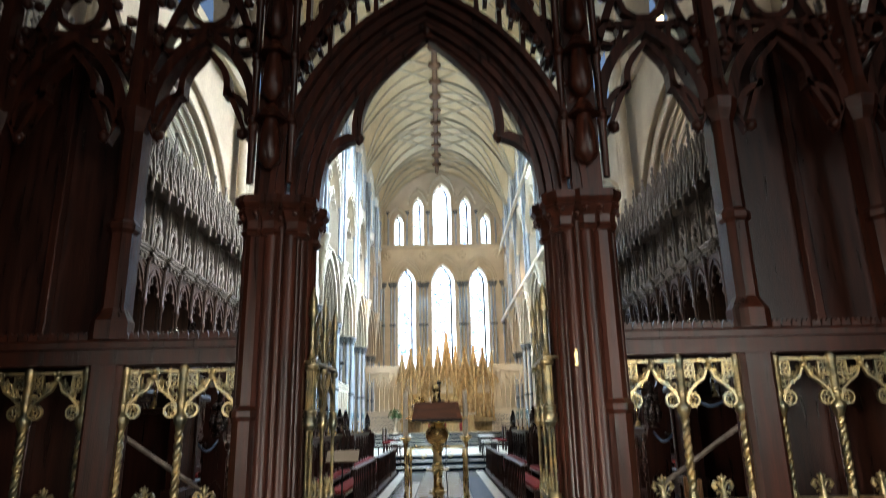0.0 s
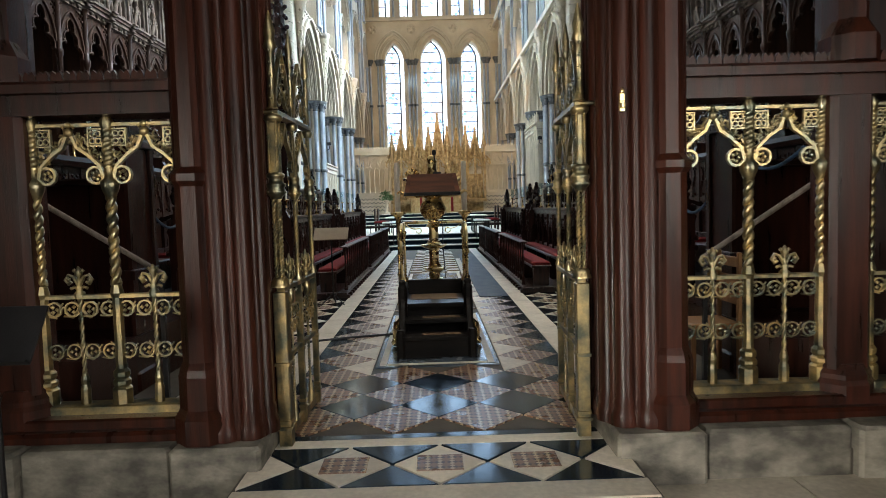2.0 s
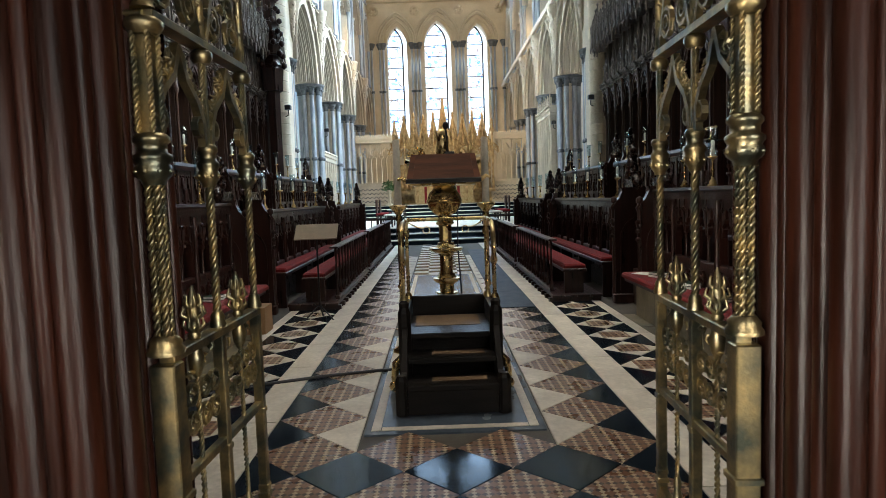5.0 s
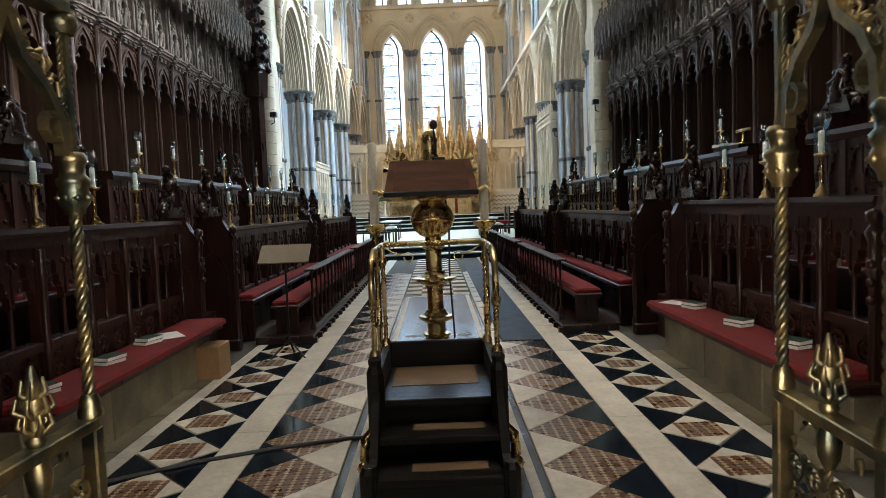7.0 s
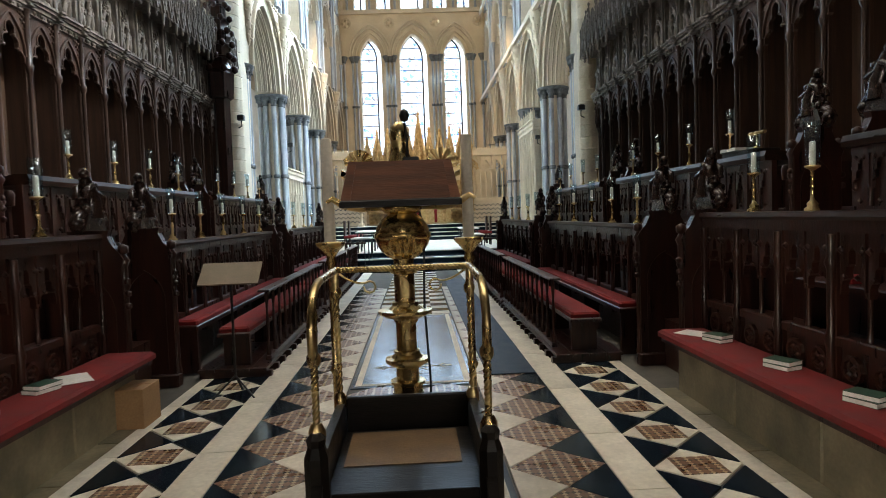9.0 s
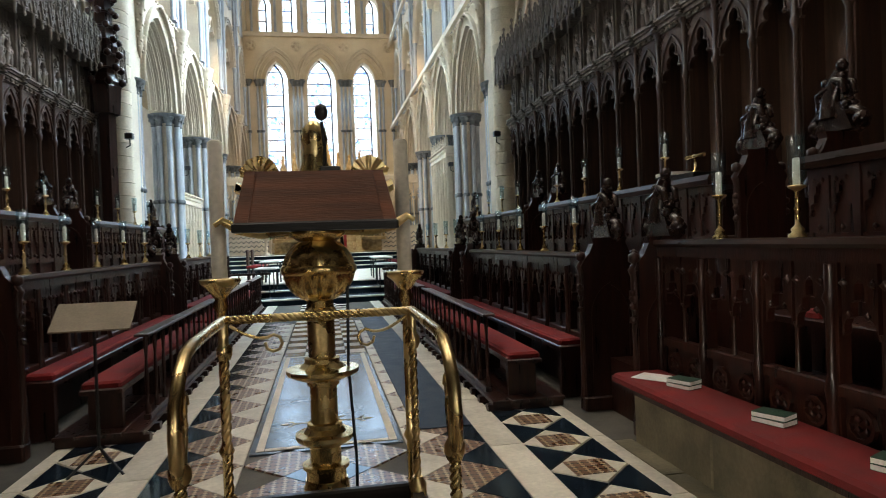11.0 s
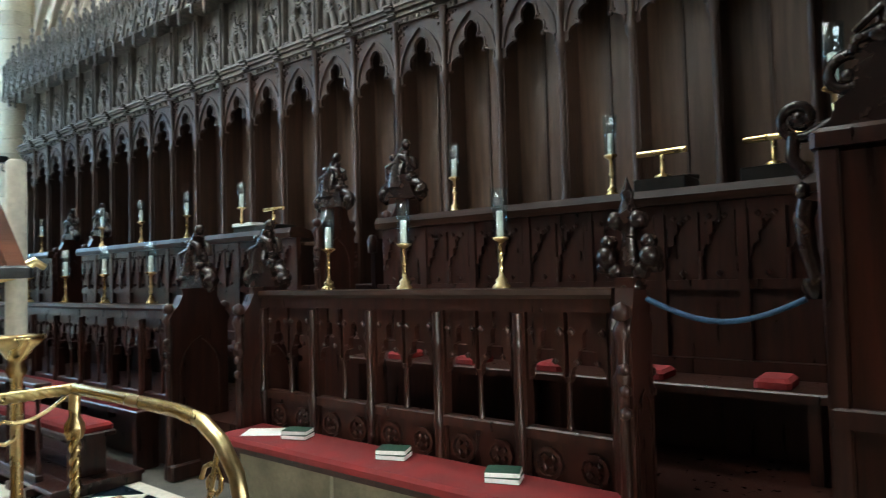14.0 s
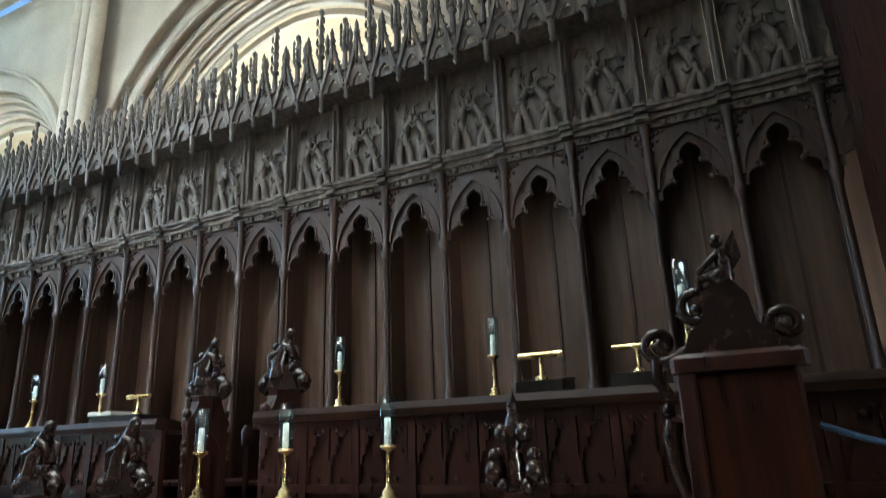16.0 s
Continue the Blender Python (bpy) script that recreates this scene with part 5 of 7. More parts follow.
def bench_end(s, x, y, z0, z1, width, fin, label="dark oak bench end with a carved poppyhead"):
    t = thing("bench_end", label, "bench end", "bench ends")
    h = width / 2
    top = [(h, z1 - 0.30), (h + 0.02, z1 - 0.24), (h - 0.02, z1 - 0.18), (h * 0.75, z1 - 0.13), (h * 0.6, z1 - 0.05), (h * 0.66, z1)]
    line = [(-h, z0)] + [(h, z0)] + top + [(-a, b) for a, b in reversed(top)]
    g = G(mirrored(s)).prism([(x + a, b) for a, b in line], y - 0.045, y + 0.045)
    g.ob("panel", OAK, t)
    G(mirrored(s)).box(x - h - 0.02, x + h + 0.02, y - 0.065, y + 0.065, z0, z0 + 0.12, 0.015).ob("plinth", OAK, t)
    for side in (-0.055, 0.055):
        m = G(mirrored(s))
        m.band(arch(x - h * 0.7, x + h * 0.7, z0 + (z1 - z0) * 0.55, min(0.3, h * 1.1), 6), 0.025, y + min(side, 0), y + max(side, 0))
        for sx in (-1, 1):
            m.band([(x + sx * h * 0.7, z0 + 0.16), (x + sx * h * 0.7, z0 + (z1 - z0) * 0.55)], 0.025, y + min(side, 0), y + max(side, 0))
        m.ob("blind_arch", OAK, t, "carved blind arch")
    for dx in (-h, h):
        k = G(mirrored(s)).lathe([(0.04, z0 + 0.12), (0.028, z0 + 0.2), (0.028, z1 - 0.5), (0.045, z1 - 0.46), (0.03, z1 - 0.42), (0.03, z1 - 0.3), (0.05, z1 - 0.25), (0.02, z1 - 0.2)], x + dx, y, 0, 7)
        for q in range(5):
            k.ball(x + dx + (0.03 if q % 2 else -0.03), y - 0.02, z1 - 0.62 + 0.05 * q, 0.032, 6)
        k.ball(x + dx, y, z1 - 0.16, 0.05, 7)
        k.ob("shaft", OAK, t, "slender carved edge shaft")
    if fin < 0.45:
        fleur(t, s, x, y, z1 - 0.06)
    else:
        poppyhead(t, s, x, y, z1, fin)
    return t


def desk(s, x, y0, y1, z0, z1, label):
    """A long open-fronted book desk."""
    t = thing("choir_desk", label, "desk", "choir desks")
    n = max(2, round((y1 - y0) / 0.6))
    w = (y1 - y0) / n
    M = along(s, x)
    G(M).box(y0, y1, 0.02, 0.06, z0, z0 + 0.24).ob("plinth_board", OAK, t)
    G(M).box(y0, y1, -0.015, 0.06, z0 + 0.24, z0 + 0.30, 0.01).ob("lower_rail", OAK, t)
    up = G(M).box(-0.04, 0.04, -0.01, 0.06, z0, z1 - 0.12)
    up.lathe([(0.026, z0), (0.026, z0 + 0.2), (0.036, z0 + 0.27), (0.022, z0 + 0.34), (0.022, z1 - 0.34), (0.036, z1 - 0.30), (0.024, z1 - 0.26), (0.024, z1 - 0.13)], 0, -0.02, 0, 7)
    me = up.mesh("upright")
    me.materials.append(OAK)
    for i in range(n + 1):
        same_piece("upright", me, t, pose(0, y0 + i * w, 0))
    hd = G(M)
    for q in (0, 1):
        a, b = (0.04, w / 2) if q == 0 else (w / 2, w - 0.04)
        hd.over(cinquefoil(a + 0.012, b - 0.012, z1 - 0.46, 0.26, 3), z1 - 0.12, 0.0, 0.045)
        for sx in (-1, 1):
            hd.ball((a + b) / 2 + sx * 0.055, -0.008, z1 - 0.37, 0.02, 5)
            hd.ball((a + b) / 2 + sx * 0.085, -0.006, z1 - 0.22, 0.026, 5)
    hd.lathe([(0.02, z0 + 0.30), (0.014, z0 + 0.36), (0.014, z1 - 0.48), (0.024, z1 - 0.45)], w / 2, 0.02, 0, 7)
    hm = hd.mesh("arcade")
    hm.materials.append(OAK)
    lo = G(M)
    for q in (0.27, 0.73):
        lo.band(ring(w * q, z0 + 0.12, 0.075, 10), 0.02, -0.005, 0.02, True)
        for k in range(4):
            lo.ball(w * q + 0.035 * math.cos(k * 1.571 + 0.785), 0.01, z0 + 0.12 + 0.035 * math.sin(k * 1.571 + 0.785), 0.022, 5)
    lm = lo.mesh("quatrefoil")
    lm.materials.append(OAK)
    for i in range(n):
        same_piece("arcade", hm, t, pose(0, y0 + i * w, 0), "pierced pair of cusped arches")
        same_piece("quatrefoil", lm, t, pose(0, y0 + i * w, 0), "carved quatrefoil roundels")
    tp = G(M).prism([(y0, z1 - 0.12), (y1, z1 - 0.12), (y1, z1 - 0.05), (y0, z1 - 0.05)], -0.03, 0.09)
    tp.ob("moulding", OAK, t)
    k = G(M)
    a = [(-0.05, z1 - 0.05), (-0.06, z1 - 0.03), (-0.05, z1), (0.08, z1 + 0.004), (0.44, z1 - 0.10), (0.44, z1 - 0.14), (0.1, z1 - 0.05)]
    k.add([(y, u, v) for y in (y0, y1) for u, v in a], [tuple(range(6, -1, -1)), tuple(range(7, 14))] + [(i, (i + 1) % 7, 7 + (i + 1) % 7, 7 + i) for i in range(7)])
    k.ob("book_board", OAK_BOARD, t, "sloping polished oak book board")
    return t


def panelled_front(s, x, y0, y1, z0, z1, label):
    """A solid desk front with cusped tracery panels and a book board."""
    t = thing("choir_desk", label, "desk", "upper choir desks")
    M = along(s, x)
    G(M).box(y0, y1, 0.03, 0.07, z0, z1 - 0.1).ob("panel", OAK, t)
    n = max(2, round((y1 - y0) / 0.5))
    w = (y1 - y0) / n
    q = G(M).box(-0.03, 0.03, -0.012, 0.03, z0, z1 - 0.1)
    q.box(0.03, w - 0.03, 0.0, 0.03, z0 + 0.42, z0 + 0.48).box(0.03, w - 0.03, 0.0, 0.03, z1 - 0.16, z1 - 0.1)
    for a, b in ((0.03, w / 2), (w / 2, w - 0.03)):
        q.over(cinquefoil(a + 0.01, b - 0.01, z1 - 0.42, 0.22, 3), z1 - 0.16, 0.0, 0.03)
        for k in range(3):
            q.ball((a + b) / 2 + 0.045 * (k - 1), -0.002, z1 - 0.22 + 0.03 * abs(k - 1), 0.022, 5)
        q.ball((a + b) / 2, 0.0, z0 + 0.52, 0.026, 5)
    q.lathe([(0.018, z0 + 0.48), (0.014, z1 - 0.44), (0.022, z1 - 0.40)], w / 2, 0.01, 0, 6)
    me = q.mesh("tracery_panel")
    me.materials.append(OAK)
    for i in range(n):
        same_piece("tracery_panel", me, t, pose(0, y0 + i * w, 0), "carved cusped tracery panel")
    k = G(M)
    a = [(-0.06, z1 - 0.1), (-0.07, z1 - 0.05), (-0.05, z1), (0.08, z1 + 0.004), (0.42, z1 - 0.08), (0.42, z1 - 0.12), (0.1, z1 - 0.1)]
    k.add([(y, u, v) for y in (y0, y1) for u, v in a], [tuple(range(6, -1, -1)), tuple(range(7, 14))] + [(i, (i + 1) % 7, 7 + (i + 1) % 7, 7 + i) for i in range(7)])
    k.ob("book_board", OAK_BOARD, t, "sloping polished oak book board")
    return t


def cushion(s, x0, x1, y0, y1, z, label="long red cloth bench cushion"):
    g = G(mirrored(s))
    g.box(x0, x1, y0, y1, z, z + 0.055, 0.02)
    return single(g, "bench_cushion", CUSHION, label, "cushion", "bench cushions")


def bench(s, x0, x1, y0, y1, z0, h, label):
    t = thing("bench", label, "bench", "choir benches")
    G(mirrored(s)).box(x0, x1, y0, y1, z0 + h - 0.05, z0 + h, 0.01).ob("seat", OAK, t)
    n = max(2, round((y1 - y0) / 1.4) + 1)
    for i in range(n):
        y = y0 + 0.1 + (y1 - y0 - 0.2) * i / (n - 1)
        G(mirrored(s)).box(x0 + 0.03, x1 - 0.03, y - 0.03, y + 0.03, z0, z0 + h - 0.05).ob("leg", OAK, t)
    return t


for s in (-1, 1):
    # nearer block
    y0, y1 = 7.75, 10.55
    k = thing("stone_bench", "long low stone bench kerb with a dark oak top", "bench", "stone benches")
    yy = y0 - 0.1
    while yy < y1 - 0.1:
        e = min(yy + 0.95, y1 + 0.02)
        G(mirrored(s)).box(2.225, 2.47, yy + 0.002, e - 0.002, -0.012, 0.40, 0.012).ob("stone", KERB, k)
        yy = e
    G(mirrored(s)).box(2.11, 2.5, y0 - 0.1, y1 + 0.02, 0.402, 0.455, 0.012).ob("seat_board", OAK, k)
    cushion(s, 2.06, 2.46, y0, y1 - 0.02, 0.457)
    desk(s, 2.5, y0 + 0.06, y1, 0.45, 1.47, "dark oak choir desk with an open arcaded front")
    panelled_front(s, 3.66, 7.0, y1 - 0.1, 1.0, 2.06, "dark oak upper choir desk with cusped tracery panels")
    bench(s, 3.2, 3.6, 7.0, y1 - 0.1, 0.45, 0.46, "dark oak choir bench behind the front desk")
    for i in range(5):
        cushion(s, 3.24, 3.5, 7.2 + 0.66 * i, 7.38 + 0.66 * i, 0.912, "small red cloth seat squab on the oak bench")
    bench_end(s, 2.54, y0, 0.0, 1.52, 0.26, 0.42)
    bench_end(s, 2.56, 10.60, 0.0, 1.50, 0.5, 0.51)
    bench_end(s, 3.95, 10.43, 1.0, 2.25, 0.46, 0.55)
    bench_end(s, 2.48, 11.42, 0.0, 1.5, 0.5, 0.52)
    bench_end(s, 3.95, 11.35, 1.0, 2.25, 0.46, 0.55)
    # farther block
    for a, b in ((11.6, 16.4), (17.4, 22.4)):
        desk(s, 2.42, a, b, 0.3, 1.36, "dark oak choir desk with an open arcaded front")
        panelled_front(s, 3.66, a, b, 1.0, 2.06, "dark oak upper choir desk with cusped tracery panels")
        bench(s, 3.2, 3.6, a, b, 0.45, 0.46, "dark oak choir bench behind the front desk")
        bench(s, 2.16, 2.41, a + 0.2, b, 0.0, 0.50, "dark oak front bench below the choir desk")
        cushion(s, 2.17, 2.40, a + 0.25, b, 0.502)
        for y in (a, b):
            if y > 12:
                bench_end(s, 2.46, y, 0.0, 1.46, 0.4, 0.51)
                bench_end(s, 3.95, y, 1.0, 2.25, 0.46, 0.5)


def spindle_bench(s, y0, y1):
    """Low front desk with a row of thin spindles, its bench behind, on a boarded platform."""
    f = thing("footboard", "low dark boarded platform beside the aisle", "platform", "boarded platforms")
    for i in range(4):
        G(mirrored(s)).box(1.44 + 0.17 * i, 1.605 + 0.17 * i, y0 - 0.36, y1, 0.06, 0.09, 0.005).ob("board", OAK, f)
    n = round((y1 - y0) / 0.30)
    for i in range(n + 1):
        y = y0 - 0.30 + (y1 - y0 + 0.25) * i / n
        G(mirrored(s)).box(1.40, 2.1, y - 0.04, y + 0.04, -0.0, 0.058).ob("bearer", OAK, f)
    t = thing("spindle_desk", "low dark oak choir desk with a row of turned spindles", "desk", "low choir desks")
    G(mirrored(s)).box(1.47, 1.53, y0, y1, 0.09, 0.14, 0.008).ob("lower_rail", OAK, t)
    G(mirrored(s)).box(1.46, 1.58, y0 - 0.02, y1, 0.80, 0.825, 0.008).ob("top_board", OAK, t, "narrow oak book board")
    sp = G().lathe([(0.024, 0.14), (0.026, 0.2), (0.012, 0.24), (0.019, 0.45), (0.012, 0.6), (0.022, 0.74), (0.016, 0.80)], n=6)
    me = sp.mesh("spindle")
    me.materials.append(OAK)
    n = round((y1 - y0) / 0.30)
    for i in range(n + 1):
        same_piece("spindle", me, t, pose(s * 1.5, y0 + 0.03 + (y1 - y0 - 0.06) * i / n, 0))
    b = thing("low_bench", "low dark oak bench behind the spindle desk", "bench", "low choir benches")
    G(mirrored(s)).box(1.60, 1.92, y0 - 0.32, y1, 0.40, 0.44, 0.01).ob("seat", OAK, b)
    for i in range(4):
        y = y0 - 0.15 + (y1 - y0) * i / 3
        G(mirrored(s)).box(1.64, 1.90, y - 0.03, y + 0.03, 0.09, 0.40).ob("leg", OAK, b)
    cushion(s, 1.61, 1.91, y0 - 0.30, y1 - 0.02, 0.442)


for s in (-1, 1):
    spindle_bench(s, 11.95, 15.6)
    spindle_bench(s, 16.1, 19.6)
    spindle_bench(s, 20.0, 22.2)


sp = thing("throne_spire", "tall dark oak crocketed spire over the stalls", "spire", "", pose(-4.62, 21.6, 0))
G().lathe([(0.30, 4.6), (0.34, 5.2), (0.20, 5.5), (0.26, 6.0), (0.30, 6.1), (0.22, 6.4), (0.10, 9.2), (0.02, 10.2)], n=6, smooth=False).ob("core", OAK, sp)
for k in range(15):
    r = 0.36 - 0.018 * k
    kn = G().lathe([(r * 0.9, 5.28 + 0.31 * k), (r, 5.30 + 0.31 * k), (r * 0.9, 5.32 + 0.31 * k)], n=6)
    for q in range(6):
        a = q * math.pi / 3 + 0.5 * (k % 2)
        kn.ball(r * math.cos(a), r * math.sin(a), 5.3 + 0.31 * k, 0.10 - 0.003 * k, 6)
    kn.ob("crocket_ring", OAK, sp, "ring of carved crockets")
G().lathe([(0.2, 0), (0.2, 4.6)], n=6, smooth=False).ob("post", OAK, sp)


# ---- lectern ----
def lectern():
    t = thing("lectern", "brass eagle lectern with a globe and walnut book rest", "lectern", "", pose(0.0, 8.95, 0))
    G().lathe([(0.30, 0), (0.30, 0.08), (0.24, 0.12), (0.20, 0.20), (0.15, 0.26), (0.13, 0.34), (0.15, 0.38), (0.11, 0.42), (0.09, 0.52)], n=24, smooth=False).ob("base", BRASS, t)
    G().lathe([(0.085, 0.5), (0.085, 0.56), (0.10, 0.57), (0.10, 0.585), (0.066, 0.59), (0.066, 0.66), (0.08, 0.665), (0.12, 0.69), (0.125, 0.70), (0.125, 0.715), (0.09, 0.72), (0.075, 0.74), (0.075, 0.76), (0.058, 0.765), (0.058, 0.92), (0.07, 0.925), (0.07, 0.94), (0.10, 0.95), (0.15, 0.972), (0.155, 0.98), (0.155, 0.995), (0.10, 1.0), (0.075, 1.02), (0.075, 1.04), (0.058, 1.045), (0.058, 1.20), (0.075, 1.205), (0.085, 1.22), (0.07, 1.24), (0.058, 1.26), (0.058, 1.29)], n=32, smooth=False).ob("stem", BRASS, t)
    gl, N, K = G(), 14, 64
    pts = []
    for i in range(N + 1):
        lat = math.pi * (i / N - 0.5) * 0.97
        lobes = 0.05 if lat > 0 else 0.09
        for k in range(K):
            a = 2 * math.pi * k / K
            r = 0.155 * math.cos(lat) * (1 - lobes + lobes * abs(math.cos((4 if lat > 0 else 6) * a)))
            pts.append((r * math.cos(a), r * math.sin(a), 1.42 + 0.145 * math.sin(lat)))
    gl.add(pts, [(i * K + k, i * K + (k + 1) % K, (i + 1) * K + (k + 1) % K, (i + 1) * K + k) for i in range(N) for k in range(K)], True)
    gl.lathe([(0.155, 1.40), (0.162, 1.41), (0.162, 1.43), (0.155, 1.44)], n=20)
    gl.ob("globe", BRASS, t, "polished brass globe")
    G().lathe([(0.08, 1.54), (0.12, 1.57), (0.12, 1.59), (0.06, 1.63), (0.06, 1.68)], n=12).ob("collar", BRASS, t)
    # tilted rest
    R = pose(0, -0.10, 1.73, 0, 0, 0)
    d = G(R)
    d.add([(-0.33, -0.02, -0.105), (0.33, -0.02, -0.105), (0.29, 0.10, 0.115), (-0.29, 0.10, 0.115), (-0.33, 0.10, -0.13), (0.33, 0.10, -0.13), (0.29, 0.22, 0.09), (-0.29, 0.22, 0.09)],
          [(0, 1, 2, 3), (7, 6, 5, 4), (4, 5, 1, 0), (3, 2, 6, 7), (1, 5, 6, 2), (4, 0, 3, 7)])
    rest = d.ob("book_rest", DESK_WOOD, t, "tilted walnut book rest")
    for sx in (-1, 1):
        e = G(R)
        e.add([(sx * 0.33, -0.026, -0.105), (sx * 0.275, -0.026, -0.105), (sx * 0.245, 0.094, 0.115), (sx * 0.29, 0.094, 0.115), (sx * 0.33, -0.01, -0.105), (sx * 0.275, -0.01, -0.105), (sx * 0.245, 0.11, 0.115), (sx * 0.29, 0.11, 0.115)],
              [(0, 1, 2, 3), (7, 6, 5, 4), (0, 4, 5, 1), (1, 5, 6, 2), (2, 6, 7, 3), (3, 7, 4, 0)])
        e.ob("end_board", DESK_WOOD, rest)
    G(R).box(-0.335, 0.335, -0.06, 0.12, -0.145, -0.106, 0.008).ob("ledge", BLACK_WOOD, rest, "dark ledge of the book rest")
    # eagle: body, head, wings
    b = G()
    b.lathe([(0.03, 0), (0.07, 0.05), (0.09, 0.14), (0.085, 0.22), (0.055, 0.30), (0.05, 0.36), (0.06, 0.40), (0.05, 0.45), (0.02, 0.48)], 0.0, 0.13, 1.6, 10)
    b.tube([(0, 0.13, 2.04), (-0.03, 0.18, 2.04), (-0.05, 0.21, 2.0)], 0.03, 6, True, 0.008)
    b.ob("eagle_body", BRASS, t, "cast brass eagle body and head")
    for sx in (-1, 1):
        w = G()
        for k in range(6):
            u = k / 5
            w.tube([(sx * 0.05, 0.14, 1.66), (sx * (0.20 + 0.03 * k), 0.16, 1.72 + 0.015 * k), (sx * (0.32 - 0.035 * k), 0.14, 1.86 - 0.008 * k * k + 0.02)], 0.035, 5, True, 0.02)
        fan = [(sx * 0.24 + 0.085 * math.cos(math.pi * k / 10), 1.835 + 0.09 * math.sin(math.pi * k / 10)) for k in range(11)]
        w.prism(fan, 0.12, 0.15)
        for k in range(1, 10, 2):
            w.tube([(sx * 0.24, 0.118, 1.835), (sx * 0.24 + 0.085 * math.cos(math.pi * k / 10), 0.118, 1.835 + 0.09 * math.sin(math.pi * k / 10))], 0.008, 5, True, 0.016)
        w.tube([(sx * 0.06, 0.05, 1.60), (sx * 0.24, 0.03, 1.585), (sx * 0.33, 0.0, 1.60), (sx * 0.39, -0.02, 1.64), (sx * 0.42, -0.02, 1.62)], 0.035, 6, True, 0.012)
        w.ob("wing", BRASS, t, "spread brass wing")
    G().box(-0.20, 0.20, -0.03, 0.14, 1.575, 1.612, 0.01).ob("bracket", BRASS, t)
    # microphone on a stalk
    m = G().tube([(0.04, 0.06, 1.85), (0.045, 0.04, 1.95), (0.035, 0.02, 2.06)], 0.009, 6)
    m.ball(0.035, 0.02, 2.10, 0.030, 8, 1.3)
    m.box(0.02, 0.11, 0.04, 0.09, 1.845, 1.87, 0.006)
    m.ob("microphone", BLACK, t, "black gooseneck microphone")
    c = G().tube([(0.10, 0.06, 1.58), (0.12, -0.02, 1.4), (0.11, -0.02, 1.0), (0.13, -0.04, 0.6), (0.12, -0.05, 0.03)], 0.007, 5)
    c.ob("cable", BLACK, t, "thin black cable")
    for x in (-0.43, 0.39):
        st = G().lathe([(0.10, 0), (0.10, 0.03), (0.05, 0.06), (0.02, 0.1), (0.02, 0.6), (0.035, 0.63), (0.02, 0.66), (0.02, 1.24), (0.035, 1.27), (0.024, 1.30), (0.05, 1.34), (0.085, 1.37), (0.09, 1.38), (0.09, 1.39), (0.03, 1.395)], x, 0.14, 0, 12)
        stand = st.ob("candle_stand", BRASS, t, "slender brass candle stand")
        G().lathe([(0.034, 1.39), (0.032, 1.99), (0.02, 2.0)], x, 0.14, 0, 12).ob("candle", WAX, stand, "tall ivory candle")
    return t


lectern()


